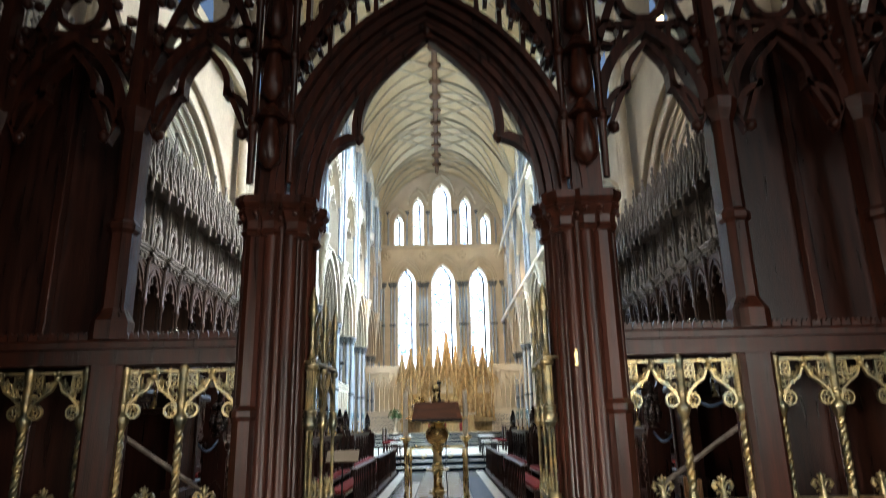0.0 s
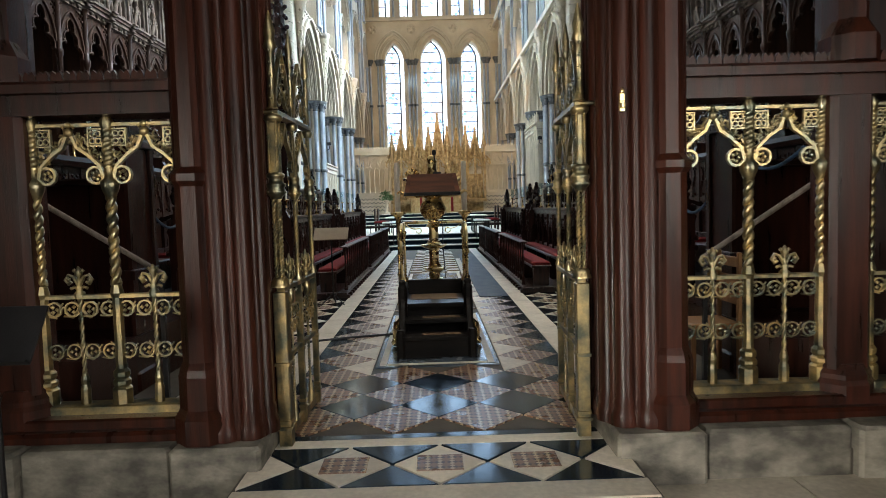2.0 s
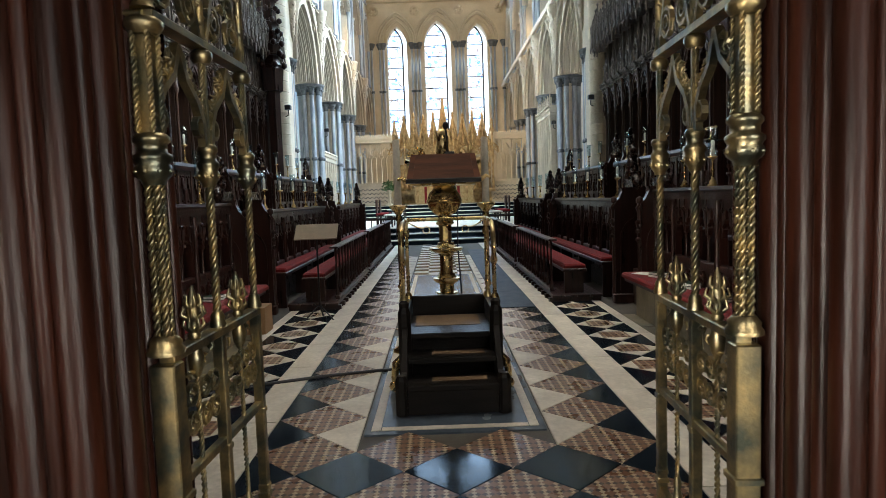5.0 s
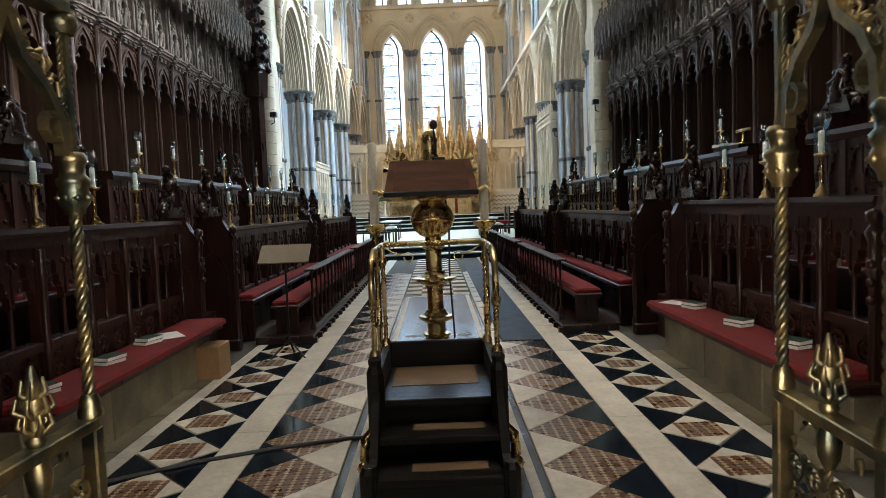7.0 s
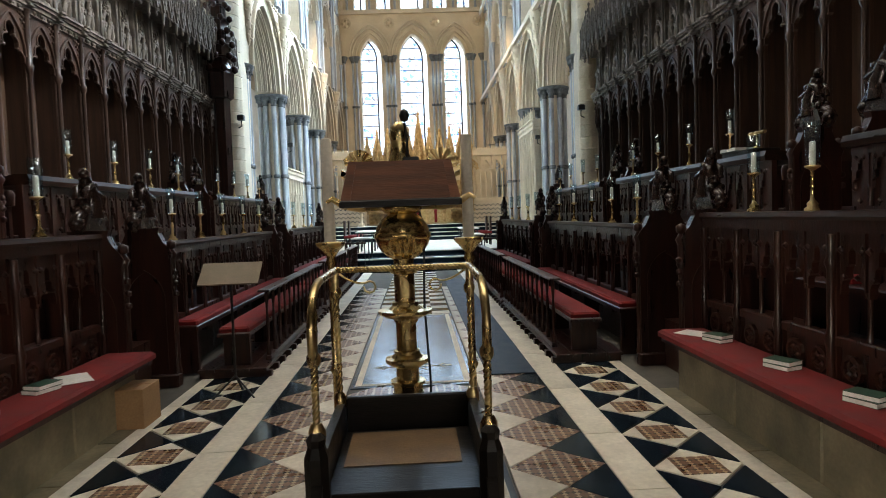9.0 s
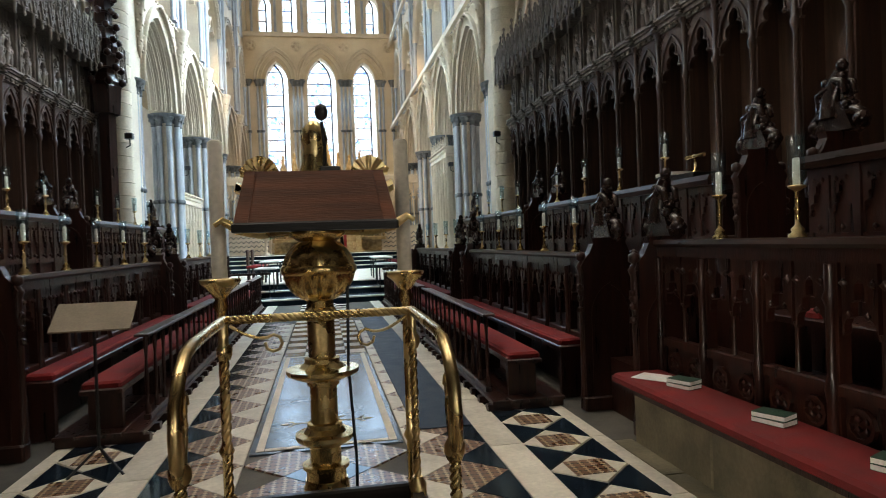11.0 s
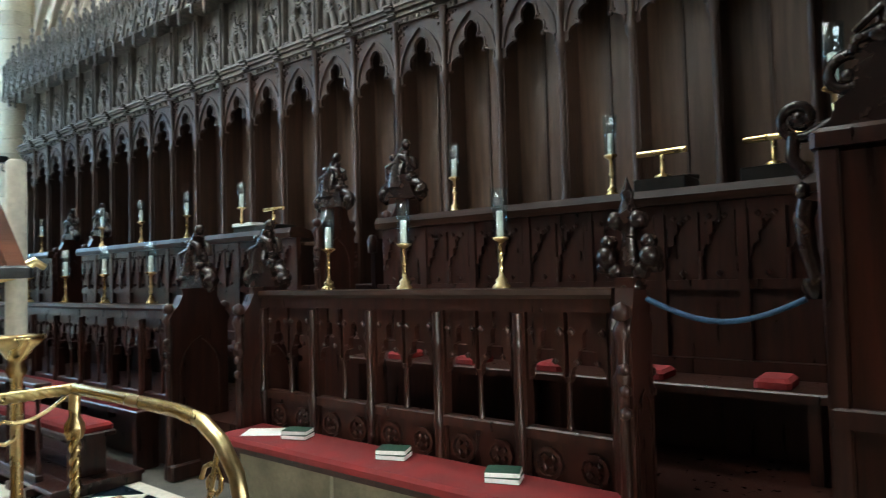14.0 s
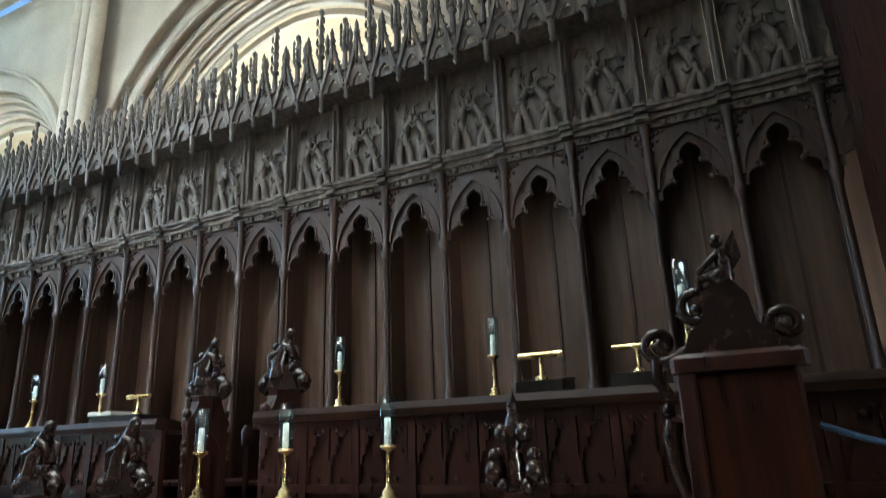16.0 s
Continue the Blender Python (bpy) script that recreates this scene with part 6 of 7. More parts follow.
def lectern_steps():
    t = thing("lectern_steps", "black wooden lectern steps with twisted brass handrails", "steps")
    W, NEAR, FAR, TOP = 0.335, 7.72, 8.5, 1.27
    for y, z, hw, deep in ((7.28, 0.20, 0.34, 0.28), (7.50, 0.33, 0.31, 0.26), (7.73, 0.46, 0.31, 0.74)):
        tr = G().box(-hw, hw, y, y + deep, z - 0.035, z, 0.006).ob("tread", BLACK_WOOD, t, "polished dark wooden tread")
        G().box(-0.27 if deep > 0.5 else -0.14, 0.24, y + (0.10 if deep < 0.5 else 0.27), y + (0.20 if deep < 0.5 else 0.70), z + 0.001, z + 0.004).ob("worn_mat", TREAD, tr, "worn brown tread covering")
    G().box(-0.36, 0.36, 7.29, 7.33, 0.0, 0.163, 0.006).ob("riser", BLACK_WOOD, t)
    G().box(-0.31, 0.31, 7.96, 7.98, 0.0, 0.42).ob("riser", BLACK_WOOD, t)
    for sx in (-1, 1):
        g = G(Matrix(((0, sx, 0, 0), (1, 0, 0, 0), (0, 0, 1, 0), (0, 0, 0, 1))))
        g.prism([(7.27, 0), (8.55, 0), (8.55, 0.60), (7.78, 0.60), (7.72, 0.57), (7.42, 0.26), (7.27, 0.24)], 0.312, 0.352)
        g.ob("side_board", BLACK_WOOD, t, "black wooden side board")
        G().lathe([(0.05, 0.0), (0.05, 0.62), (0.035, 0.66), (0.04, 0.69), (0.02, 0.71)], sx * W, NEAR, 0, 8, math.pi / 8, False).ob("newel", BLACK_WOOD, t, "black octagonal newel")
        G().lathe([(0.045, 0.0), (0.045, 0.24), (0.03, 0.27)], sx * 0.345, 7.30, 0, 8, math.pi / 8, False).ob("newel", BLACK_WOOD, t, "black octagonal newel")
        for y, z0, z1 in ((NEAR + 0.03, 0.69, 1.10), (FAR, 0.60, TOP)):
            r = G()
            for q in range(2):
                r.tube([(sx * W + 0.0065 * math.cos(k * 0.72 + q * math.pi), y + 0.0065 * math.sin(k * 0.72 + q * math.pi), z0 + (z1 - z0) * k / 80) for k in range(81)], 0.0105, 5)
            r.lathe([(0.034, z0 - 0.02), (0.034, z0 + 0.02), (0.02, z0 + 0.05)], sx * W, y, 0, 8)
            r.lathe([(0.02, z1 - 0.14), (0.028, z1 - 0.12), (0.028, z1 - 0.10), (0.016, z1 - 0.08), (0.016, z1)], sx * W, y, 0, 8)
            r.ob("rail_post", BRASS, t, "twisted brass rail post")
        x = sx * W
        h = G().tube([(x, FAR, TOP), (x, 8.2, TOP), (x, 7.95, TOP - 0.003), (x, 7.86, TOP - 0.015), (x, 7.79, TOP - 0.05), (x, 7.735, TOP - 0.11), (x, 7.715, TOP - 0.18), (x, 7.72, TOP - 0.25), (x, 7.745, TOP - 0.29), (x, 7.775, TOP - 0.29)], 0.0175, 8)
        h.ob("handrail", BRASS, t, "curved brass handrail")
        v = G()
        v.tube([(x, 7.82 + (0.045 - 0.003 * a) * math.cos(a * 0.7), 1.13 + (0.045 - 0.003 * a) * math.sin(a * 0.7)) for a in range(12)], 0.006, 5)
        v.tube([(x, 7.80, 1.20), (x, 7.84, 1.08), (x, 7.80, 0.98), (x, 7.76, 0.94)], 0.007, 5)
        v.ob("side_scroll", BRASS, t, "small brass side scroll")
        v = G().tube([(sx * (W - 0.02 - 0.018 * a), FAR + 0.005, TOP - 0.02 - 0.05 * math.sin(a * 0.25)) for a in range(8)] + [(sx * (W - 0.17 + 0.03 * math.cos(a * 0.8)), FAR + 0.005, TOP - 0.09 + 0.03 * math.sin(a * 0.8)) for a in range(2, 9)], 0.006, 5)
        v.ob("corner_scroll", BRASS, t, "brass corner scroll")
    for sx in (-1, 1):
        ft = G().tube([(sx * 0.37, 7.86, 0.02), (sx * 0.43, 7.84, 0.10), (sx * 0.42, 7.82, 0.22), (sx * 0.37, 7.82, 0.27)], 0.035, 7, True, 0.022)
        ft.ball(sx * 0.43, 7.82, 0.045, 0.045, 8)
        ft.ball(sx * 0.41, 7.80, 0.20, 0.035, 7)
        ft.ob("scroll_foot", BRASS, t, "cast brass scroll foot")
    f = G()
    for q in range(3):
        f.tube([(-W + 2 * W * k / 90, FAR + 0.008 * math.cos(k * 0.75 + q * 2.09), TOP + 0.008 * math.sin(k * 0.75 + q * 2.09)) for k in range(91)], 0.0095, 5)
    f.ob("front_rail", BRASS, t, "twisted brass front rail")
    G().box(-0.31, 0.31, 8.51, 8.55, 0.0, 0.62, 0.008).ob("front_board", BLACK_WOOD, t, "black wooden front board")
    return t


lectern_steps()


# ---- small things of the choir ----
def candle_lamp(s, x, y, z, h=0.40):
    t = thing("candle_lamp", "brass candle holder with a clear glass chimney", "candle", "candles on the desks", pose(s * x, y, z))
    me = CANDLE
    for name, data, label in me:
        o = same_piece(name, data, t, pose(0, 0, 0), label)
        if name == "chimney":
            o.visible_shadow = False
    return t


def candle_meshes():
    a = G().lathe([(0.05, 0), (0.05, 0.015), (0.03, 0.03), (0.036, 0.045), (0.014, 0.07), (0.012, 0.14), (0.02, 0.155), (0.012, 0.17), (0.012, 0.25), (0.03, 0.265), (0.048, 0.275), (0.048, 0.285), (0.02, 0.288)], n=8).mesh("stem")
    a.materials.append(BRASS)
    b = G().lathe([(0.019, 0.288), (0.019, 0.43), (0.01, 0.436)], n=8).mesh("candle")
    b.materials.append(WAX)
    c = G()
    n = 12
    pts = [(r * math.cos(2 * math.pi * k / n), r * math.sin(2 * math.pi * k / n), z) for r, z in ((0.041, 0.287), (0.050, 0.56), (0.0475, 0.56), (0.0385, 0.287)) for k in range(n)]
    c.add(pts, [(i * n + k, i * n + (k + 1) % n, (i + 1) % 4 * n + (k + 1) % n, (i + 1) % 4 * n + k) for i in range(4) for k in range(n)], True)
    c = c.mesh("chimney")
    c.materials.append(GLASS)
    return (("stem", a, "brass stem"), ("candle", b, "ivory candle"), ("chimney", c, "clear glass chimney"))


CANDLE = candle_meshes()
for s in (-1, 1):
    for y in (8.51, 9.23, 9.93):
        candle_lamp(s, 2.58, y, 1.472)
    for y in (12.2, 13.1, 14.0, 15.0, 16.0, 18.0, 19.0, 20.2, 21.3):
        candle_lamp(s, 2.50, y, 1.362)
    for y in (8.33, 9.68, 12.6, 13.7, 14.8, 15.9, 18.0, 19.1, 20.2, 21.3):
        candle_lamp(s, 3.74, y, 2.062)


def reading_lamp(s, x, y, z):
    t = thing("reading_lamp", "small brass reading lamp with a tubular shade", "lamp", "reading lamps", pose(s * x, y, z))
    G().lathe([(0.05, 0), (0.05, 0.02), (0.015, 0.035), (0.012, 0.16)], n=8).ob("stem", BRASS, t)
    G().tube([(0, -0.16, 0.175), (0, 0.16, 0.175)], 0.021, 8).ob("shade", BRASS, t, "tubular brass shade")
    return t


for y in (7.98, 7.32):
    single(G(pose(3.80, y, 2.055)).box(-0.14, 0.16, -0.17, 0.17, 0, 0.09, 0.008).prism([(-0.14, 0.09), (0.16, 0.09), (0.16, 0.12)], -0.17, 0.17), "lamp_box", BLACK_WOOD, "small black sloping box under a reading lamp", "box", "boxes on the upper desk")
    reading_lamp(1, 3.74, y, 2.145)
reading_lamp(1, 3.8, 12.12, 2.12)
single(G(pose(3.80, 12.3, 2.055)).box(-0.14, 0.16, -0.36, 0.34, 0, 0.065, 0.008), "book_rest", BLACK_WOOD, "low dark wooden book rest on the upper desk", "book rest")
book = thing("open_book", "open book with white pages on a dark book rest", "book", "", pose(3.76, 12.46, 2.12))
for q in (-1, 1):
    leaves = [(0.0, 0.004), (q * 0.04, 0.035), (q * 0.10, 0.045), (q * 0.17, 0.04), (q * 0.17, 0.008)]
    G(along(1, 0)).prism(leaves if q < 0 else leaves[::-1], -0.12, 0.12).ob("pages", PAPER, book, "fanned white pages")
G(along(1, 0)).box(-0.18, 0.18, -0.125, 0.125, 0.0, 0.006).ob("cover", GREEN, book, "dark green cover")
reading_lamp(-1, 3.8, 8.12, 2.06)
def book_stack(s, x, y, n, turn, z=0.514):
    for i in range(n):
        t = thing("book", "green cloth-bound service book with white page edges", "book", "books on the benches", pose(s * x + 0.006 * i, y + 0.008 * i, z + 0.027 * i, 0, 0, turn + 5 * i))
        G().box(-0.060, 0.0625, -0.0875, 0.0875, 0.002, 0.024).ob("page_block", PAPER, t, "white page block")
        G().box(-0.0625, 0.0625, -0.088, 0.088, 0.024, 0.0265).box(-0.0625, 0.0625, -0.088, 0.088, 0, 0.002).box(-0.0625, -0.060, -0.088, 0.088, 0.002, 0.024).ob("cover", GREEN, t, "green cloth cover")


for s, x, y in ((1, 2.30, 8.35), (1, 2.30, 9.1), (1, 2.30, 9.95), (-1, 2.30, 7.95), (-1, 2.28, 8.7), (-1, 2.3, 9.35)):
    book_stack(s, x, y, 2, 200 if s > 0 else -20)
for s, x, y in ((1, 2.28, 10.25), (-1, 2.26, 9.65)):
    single(G(pose(s * x, y, 0.514, 0, 0, 35)).box(-0.10, 0.10, -0.15, 0.15, 0, 0.004), "paper_sheet", PAPER, "loose white paper sheet on the red cushion", "paper")

box = thing("cardboard_box", "small brown cardboard box standing beside the bench end", "box", "", pose(-2.12, 10.33, 0))
G().box(-0.14, 0.10, -0.20, 0.12, 0, 0.30, 0.004).ob("carton", CARD, box)
G().box(-0.10, 0.10, -0.022, -0.018, 0.301, 0.303).box(-0.03, 0.03, -0.161, 0.121, 0.3005, 0.302).ob("tape", PALE_WOOD, box, "brown packing tape")
for s in (-1, 1):
    u = thing("floor_light", "low floor lamp with a glowing slot by the benches", "lamp", "floor lamps", pose(s * 1.72, 11.72, 0))
    G().box(-0.12, 0.12, -0.03, 0.08, 0, 0.045, 0.005).ob("housing", BLACK, u)
    G().box(-0.08, 0.08, -0.034, -0.031, 0.018, 0.030).ob("lens", LAMP, u, "glowing lamp slot")

ms = thing("music_stand", "tan board music stand on a thin black pole", "music stand", "", pose(-1.56, 10.95, 0))
G().tube([(0, 0.2, 0), (0, 0, 0.18), (0, 0, 1.0)], 0.012, 6).tube([(-0.18, -0.1, 0), (0, 0, 0.18), (0.18, -0.1, 0)], 0.01, 6).ob("pole", BLACK, ms)
G(pose(0, 0, 1.08, -50)).box(-0.26, 0.26, -0.008, 0.008, -0.13, 0.14, 0.004).ob("desk", TAN, ms, "flat tan music desk")
st = thing("music_stand", "black music stand standing before the screen", "music stand", "", pose(-1.95, 4.0, -0.16))
G().tube([(0, 0, 0.2), (0, 0, 1.08)], 0.013, 6).tube([(0, -0.25, 0.012), (0, 0, 0.25), (0.22, 0.12, 0.012)], 0.01, 6).tube([(-0.22, 0.12, 0.012), (0, 0, 0.25)], 0.01, 6).ob("pole", BLACK, st)
G(pose(0, -0.02, 1.10, -35)).box(-0.22, 0.22, -0.006, 0.006, -0.13, 0.14, 0.003).box(-0.22, 0.22, -0.04, 0.0, -0.14, -0.13).ob("desk", BLACK, st, "black metal desk")

rope = thing("barrier_rope", "slack blue rope between two bench ends", "rope")
G().tube([(2.5, 7.66 - 0.66 * k / 12, 1.42 - 0.10 * math.sin(math.pi * k / 12)) for k in range(13)], 0.014, 6).ob("cord", BLUE, rope)
rope = thing("barrier_rope", "slack blue rope between two bench ends", "rope")
G().tube([(-2.5, 7.66 - 0.66 * k / 12, 1.42 - 0.10 * math.sin(math.pi * k / 12)) for k in range(13)], 0.014, 6).ob("cord", BLUE, rope)

rope = thing("barrier_rope", "slack blue rope hanging from the tall stall end", "rope")
G().tube([(2.52, 6.42 - 0.92 * k / 12, 1.78 - 0.12 * math.sin(math.pi * k / 12)) for k in range(13)], 0.014, 6).ob("cord", BLUE, rope)
plate = thing("lock_plate", "small brass lock plate on the oak pier", "lock plate", "", pose(1.075, 4.795, 2.0))
G().box(-0.016, 0.016, -0.008, 0.012, -0.05, 0.05, 0.004).ob("plate", BRASS, plate)
G().lathe([(0.012, 0), (0.016, 0.012), (0.008, 0.024), (0.002, 0.03)], 0, -0.008, 0.05, 7).lathe([(0.018, -0.012), (0.018, 0.012)], 0, -0.014, -0.02, 8).ob("knob", BRASS, plate, "small brass knob")

# tall ends of the return stalls, beside the screen
for s in (-1, 1):
    t = thing("return_stall_end", "tall red-brown oak stall end with scrolled top and carved figure", "stall end", "return stall ends")
    G(mirrored(s)).box(2.48, 2.58, 6.45, 6.92, 0.0, 2.02, 0.02).box(2.44, 2.6, 6.4, 6.96, 0.0, 0.16, 0.02).ob("panel", OAK_RED, t)
    G(mirrored(s)).box(2.45, 2.6, 6.41, 6.96, 2.02, 2.10, 0.02).box(2.46, 2.59, 6.86, 6.94, 0.16, 2.02, 0.01).box(2.45, 2.6, 6.43, 6.93, 0.92, 1.0, 0.01).ob("frame", OAK, t)
    g = G(along(s, 2.46))

    def volute(c, z, r, way, start):
        path = []
        for k in range(19):
            u = k / 18
            q = radians(start + way * 480 * u)
            path.append((c + r * (1 - 0.8 * u) * math.cos(q), 0.06, z + r * (1 - 0.8 * u) * math.sin(q)))
        g.tube(path, 0.024, 7)
        g.lathe([(0.001, -0.03), (0.03, -0.02), (0.03, 0.02), (0.001, 0.03)], c, 0.06, z, 8)
    volute(6.82, 2.30, 0.115, -1, 250)
    volute(6.47, 2.20, 0.085, 1, -60)
    volute(7.0, 2.16, 0.085, 1, 230)
    g.tube([(6.78, 0.06, 2.19), (6.86, 0.06, 2.13), (6.95, 0.06, 2.09)], 0.03, 6)
    g.prism([(6.44, 2.10), (6.90, 2.10), (6.86, 2.20), (6.80, 2.24), (6.79, 2.32), (6.76, 2.40), (6.66, 2.42), (6.60, 2.34), (6.58, 2.22), (6.50, 2.14)], 0.02, 0.10)
    g.ob("scroll", OAK_POLISHED, t, "carved scrolled cresting")
    # small carved figure seated on the scrolls
    f = G(along(s, 2.52)).ball(6.70, 0, 2.44, 0.065, 8, 0.8)
    f.tube([(6.69, 0, 2.42), (6.68, 0, 2.50), (6.69, 0, 2.56)], 0.05, 8, True, 0.03)
    f.ball(6.695, 0, 2.605, 0.032, 8, 1.15)
    f.tube([(6.72, -0.02, 2.45), (6.79, -0.02, 2.43), (6.80, -0.02, 2.38)], 0.03, 6, True, 0.02)
    f.tube([(6.70, -0.03, 2.54), (6.75, -0.045, 2.49), (6.79, -0.03, 2.46)], 0.016, 5)
    f.prism([(6.66, 2.44), (6.66, 2.58), (6.615, 2.65), (6.60, 2.52)], 0.0, 0.02)
    f.ob("finial", OAK_POLISHED, t, "small seated carved figure")
    # carved bracket on the front edge
    e = G(mirrored(s)).tube([(2.52, 6.96, 1.50), (2.52, 6.99, 1.62), (2.52, 7.0, 1.74), (2.52, 6.98, 1.82)], 0.035, 7, True, 0.045)
    e.ball(2.52, 7.0, 1.86, 0.035, 7, 1.2)
    e.lathe([(0.03, 1.42), (0.05, 1.46), (0.045, 1.50)], 2.52, 6.97, 0, 8)
    e.tube([(2.52, 6.98, 1.92), (2.52, 7.03, 2.0), (2.52, 7.02, 2.1)], 0.03, 6)
    e.ob("bracket", OAK_POLISHED, t, "carved figure bracket")
    panelled_front(s, 3.66, 5.7, 6.95, 1.0, 2.06, "dark oak upper desk of the return stalls")

# desk of the return stalls, with its candles
for s in (-1, 1):
    d = thing("return_desk", "narrow dark oak desk of the return stalls", "desk", "return stall desks", pose(0, 6.88, 0))
    G(mirrored(s)).box(2.62, 3.62, -0.20, 0.05, 1.72, 1.77, 0.012).ob("book_board", OAK_BOARD, d)
    G(mirrored(s)).box(2.62, 3.62, -0.02, 0.02, 0.45, 1.72).ob("front", OAK, d)
    single(G(pose(s * 2.80, 6.88, 1.77)).box(-0.08, 0.08, -0.06, 0.045, 0, 0.28, 0.01), "book_box", BLACK_WOOD, "small upright dark wooden box on the return desk", "box", "boxes on the return desks")
    candle_lamp(s, 2.80, 6.90, 2.05)
    candle_lamp(s, 2.93, 6.88, 1.772)


# ---- sanctuary ----
for i, (y, z) in enumerate(((23.1, 0.15), (24.2, 0.30), (25.3, 0.45), (33.6, 0.62), (34.1, 0.79), (34.6, 0.96), (35.1, 1.13))):
    step = thing(f"floor_step_{i + 1}", "broad black and white marble sanctuary step", "step")
    tagged(step, kind="structure")
    end = EAST if i == 6 else 60.0
    nxt = (24.2, 25.3, 33.6, 34.1, 34.6, 35.1, EAST)[i]
    G().box(-5.0, 5.0, y, nxt + 0.05, z - 0.165, z - 0.035).ob("riser", BLACK_M, step, "black marble riser")
    G().box(-5.0, 5.0, y - 0.03, y + 0.30, z - 0.033, z, 0.006).ob("nosing", WHITE_M, step, "white marble nosing")
    G().box(-5.0, 5.0, y + 0.302, nxt + 0.05, z - 0.033, z - 0.004).ob("tread", GREY_M if i != 2 else WHITE_M, step, "pale marble paving")


def reredos():
    t = thing("reredos", "gilded and carved stone reredos with crowded crocketed gables", "reredos", "", pose(0.15, 39.0, 1.13))
    G().box(-2.75, 2.75, 0.14, 0.5, 0, 3.3).ob("backing", GILT, t)

    def gable(x, z0, top, half, deep, rose):
        g = G()
        for q in (-1, 1):
            g.band([(x + q * half, z0), (x + q * half * 0.45, z0 + (top - z0) * 0.45), (x, top)], 0.10, deep - 0.12, deep + 0.04)
            n = 10
            for k in range(n):
                u = (k + 0.5) / n
                g.ball(x + q * (half + 0.05) * (1 - u) * (1 - 0.1 * math.sin(math.pi * u)), deep - 0.06, z0 + (top - z0) * u, 0.055, 5)
        g.band(arch(x - half + 0.05, x + half - 0.05, z0 - 0.25, half * 1.3, 7), 0.09, deep - 0.2, deep + 0.04)
        g.band(trefoil(x - half + 0.1, x + half - 0.1, z0 - 0.3, half * 1.15, 0.28), 0.05, deep - 0.14, deep)
        g.band(ring(x, z0 + (top - z0) * 0.38, half * 0.28, 9), 0.05, deep - 0.08, deep, True)
        g.band(ring(x, z0 + (top - z0) * 0.62, half * 0.16, 8), 0.04, deep - 0.08, deep, True)
        g.band([(x, z0 + half), (x, top)], 0.05, deep - 0.02, deep + 0.04)
        g.lathe([(0.03, 0), (0.11, 0.07), (0.05, 0.14), (0.09, 0.2), (0.01, 0.36)], x, deep - 0.04, top - 0.02, 7)
        g.prism([(x - half * 0.9, z0), (x + half * 0.9, z0), (x + half * 0.36, z0 + (top - z0) * 0.48), (x, top - 0.12), (x - half * 0.36, z0 + (top - z0) * 0.48)], deep + 0.09, deep + 0.13)
        g.ob("gable", GILT, t, "gilded crocketed gable")
        if rose:
            n = G().prism([(x - 0.36, 2.2), (x + 0.36, 2.2), (x + 0.36, 2.75), (x, 3.35), (x - 0.36, 2.75)], deep + 0.05, deep + 0.08)
            n.band(ring(x, 2.72, 0.30, 14), 0.05, deep + 0.0, deep + 0.05, True)
            for k in range(6):
                n.band(ring(x + 0.19 * math.cos(k * 1.047), 2.72 + 0.19 * math.sin(k * 1.047), 0.085, 7), 0.03, deep, deep + 0.05, True)
            n.ob("rose_panel", STONE, t, "pale traceried rose panel")
    # front row of broad gables, then a taller, narrower row behind
    for i in range(5):
        x = -2.16 + 1.08 * i
        gable(x, 2.75, 5.5 if i == 2 else 4.6, 0.52, 0.0, i % 2 == 0)
        m = G()
        for k in range(3):
            m.lathe([(0.04, 0), (0.12, 0.1), (0.10, 0.35), (0.05, 0.48), (0.07, 0.55), (0.02, 0.64)], x - 0.26 + 0.26 * k, -0.12, 0.8, 7)
            m.band(arch(x - 0.39 + 0.26 * k, x - 0.13 + 0.26 * k, 1.4, 0.2, 4), 0.04, -0.2, -0.05)
        m.ob("relief", GILT, t, "gilded carved relief")
    for i in range(6):
        gable(-2.7 + 1.08 * i, 3.0, 4.3 if i in (0, 5) else 4.75, 0.40, 0.2, False)
    for i in range(11):
        x = -2.7 + 0.54 * i
        tall = 4.0 if i % 2 else 4.6
        G().lathe([(0.09, 0.6), (0.07, 0.7), (0.065, 2.7), (0.10, 2.8), (0.06, 2.9), (0.055, tall - 0.8), (0.10, tall - 0.74), (0.06, tall - 0.65), (0.012, tall)], x, -0.16, 0, 6, 0, False).ob("pinnacle", GILT, t, "gilded pinnacle shaft")
    G().box(-2.8, 2.8, -0.28, 0.0, 0.56, 0.74, 0.02).ob("cornice", GILT, t)


reredos()
altar = thing("high_altar", "high altar with an embroidered gold frontal", "altar", "", pose(0.1, 38.0, 1.13))
G().box(-1.55, 1.55, -0.4, 0.4, 0, 0.95).ob("frontal", CLOTH_W, altar, "embroidered gold frontal")
G().box(-1.65, 1.65, -0.45, 0.45, 0.95, 1.02, 0.01).ob("table_top", WHITE_M, altar)
for i in range(7):
    G().box(-1.5 + 0.44 * i, -1.36 + 0.44 * i, -0.415, -0.402, 0.05, 0.9).ob("orphrey", CUSHION if i % 2 else GILT, altar, "woven vertical band")
for s in (-1, 1):
    for x in (0.45, 0.95):
        c = thing("altar_candlestick", "tall gilt candlestick with a white candle", "candlestick", "candlesticks on the altar", pose(0.1 + s * x, 38.1, 2.15))
        G().lathe([(0.12, 0), (0.10, 0.04), (0.03, 0.1), (0.025, 0.45), (0.07, 0.5), (0.07, 0.53)], n=8).ob("stick", BRASS, c)
        G().lathe([(0.03, 0.53), (0.03, 0.95)], n=8).ob("candle", WAX, c, "white candle")


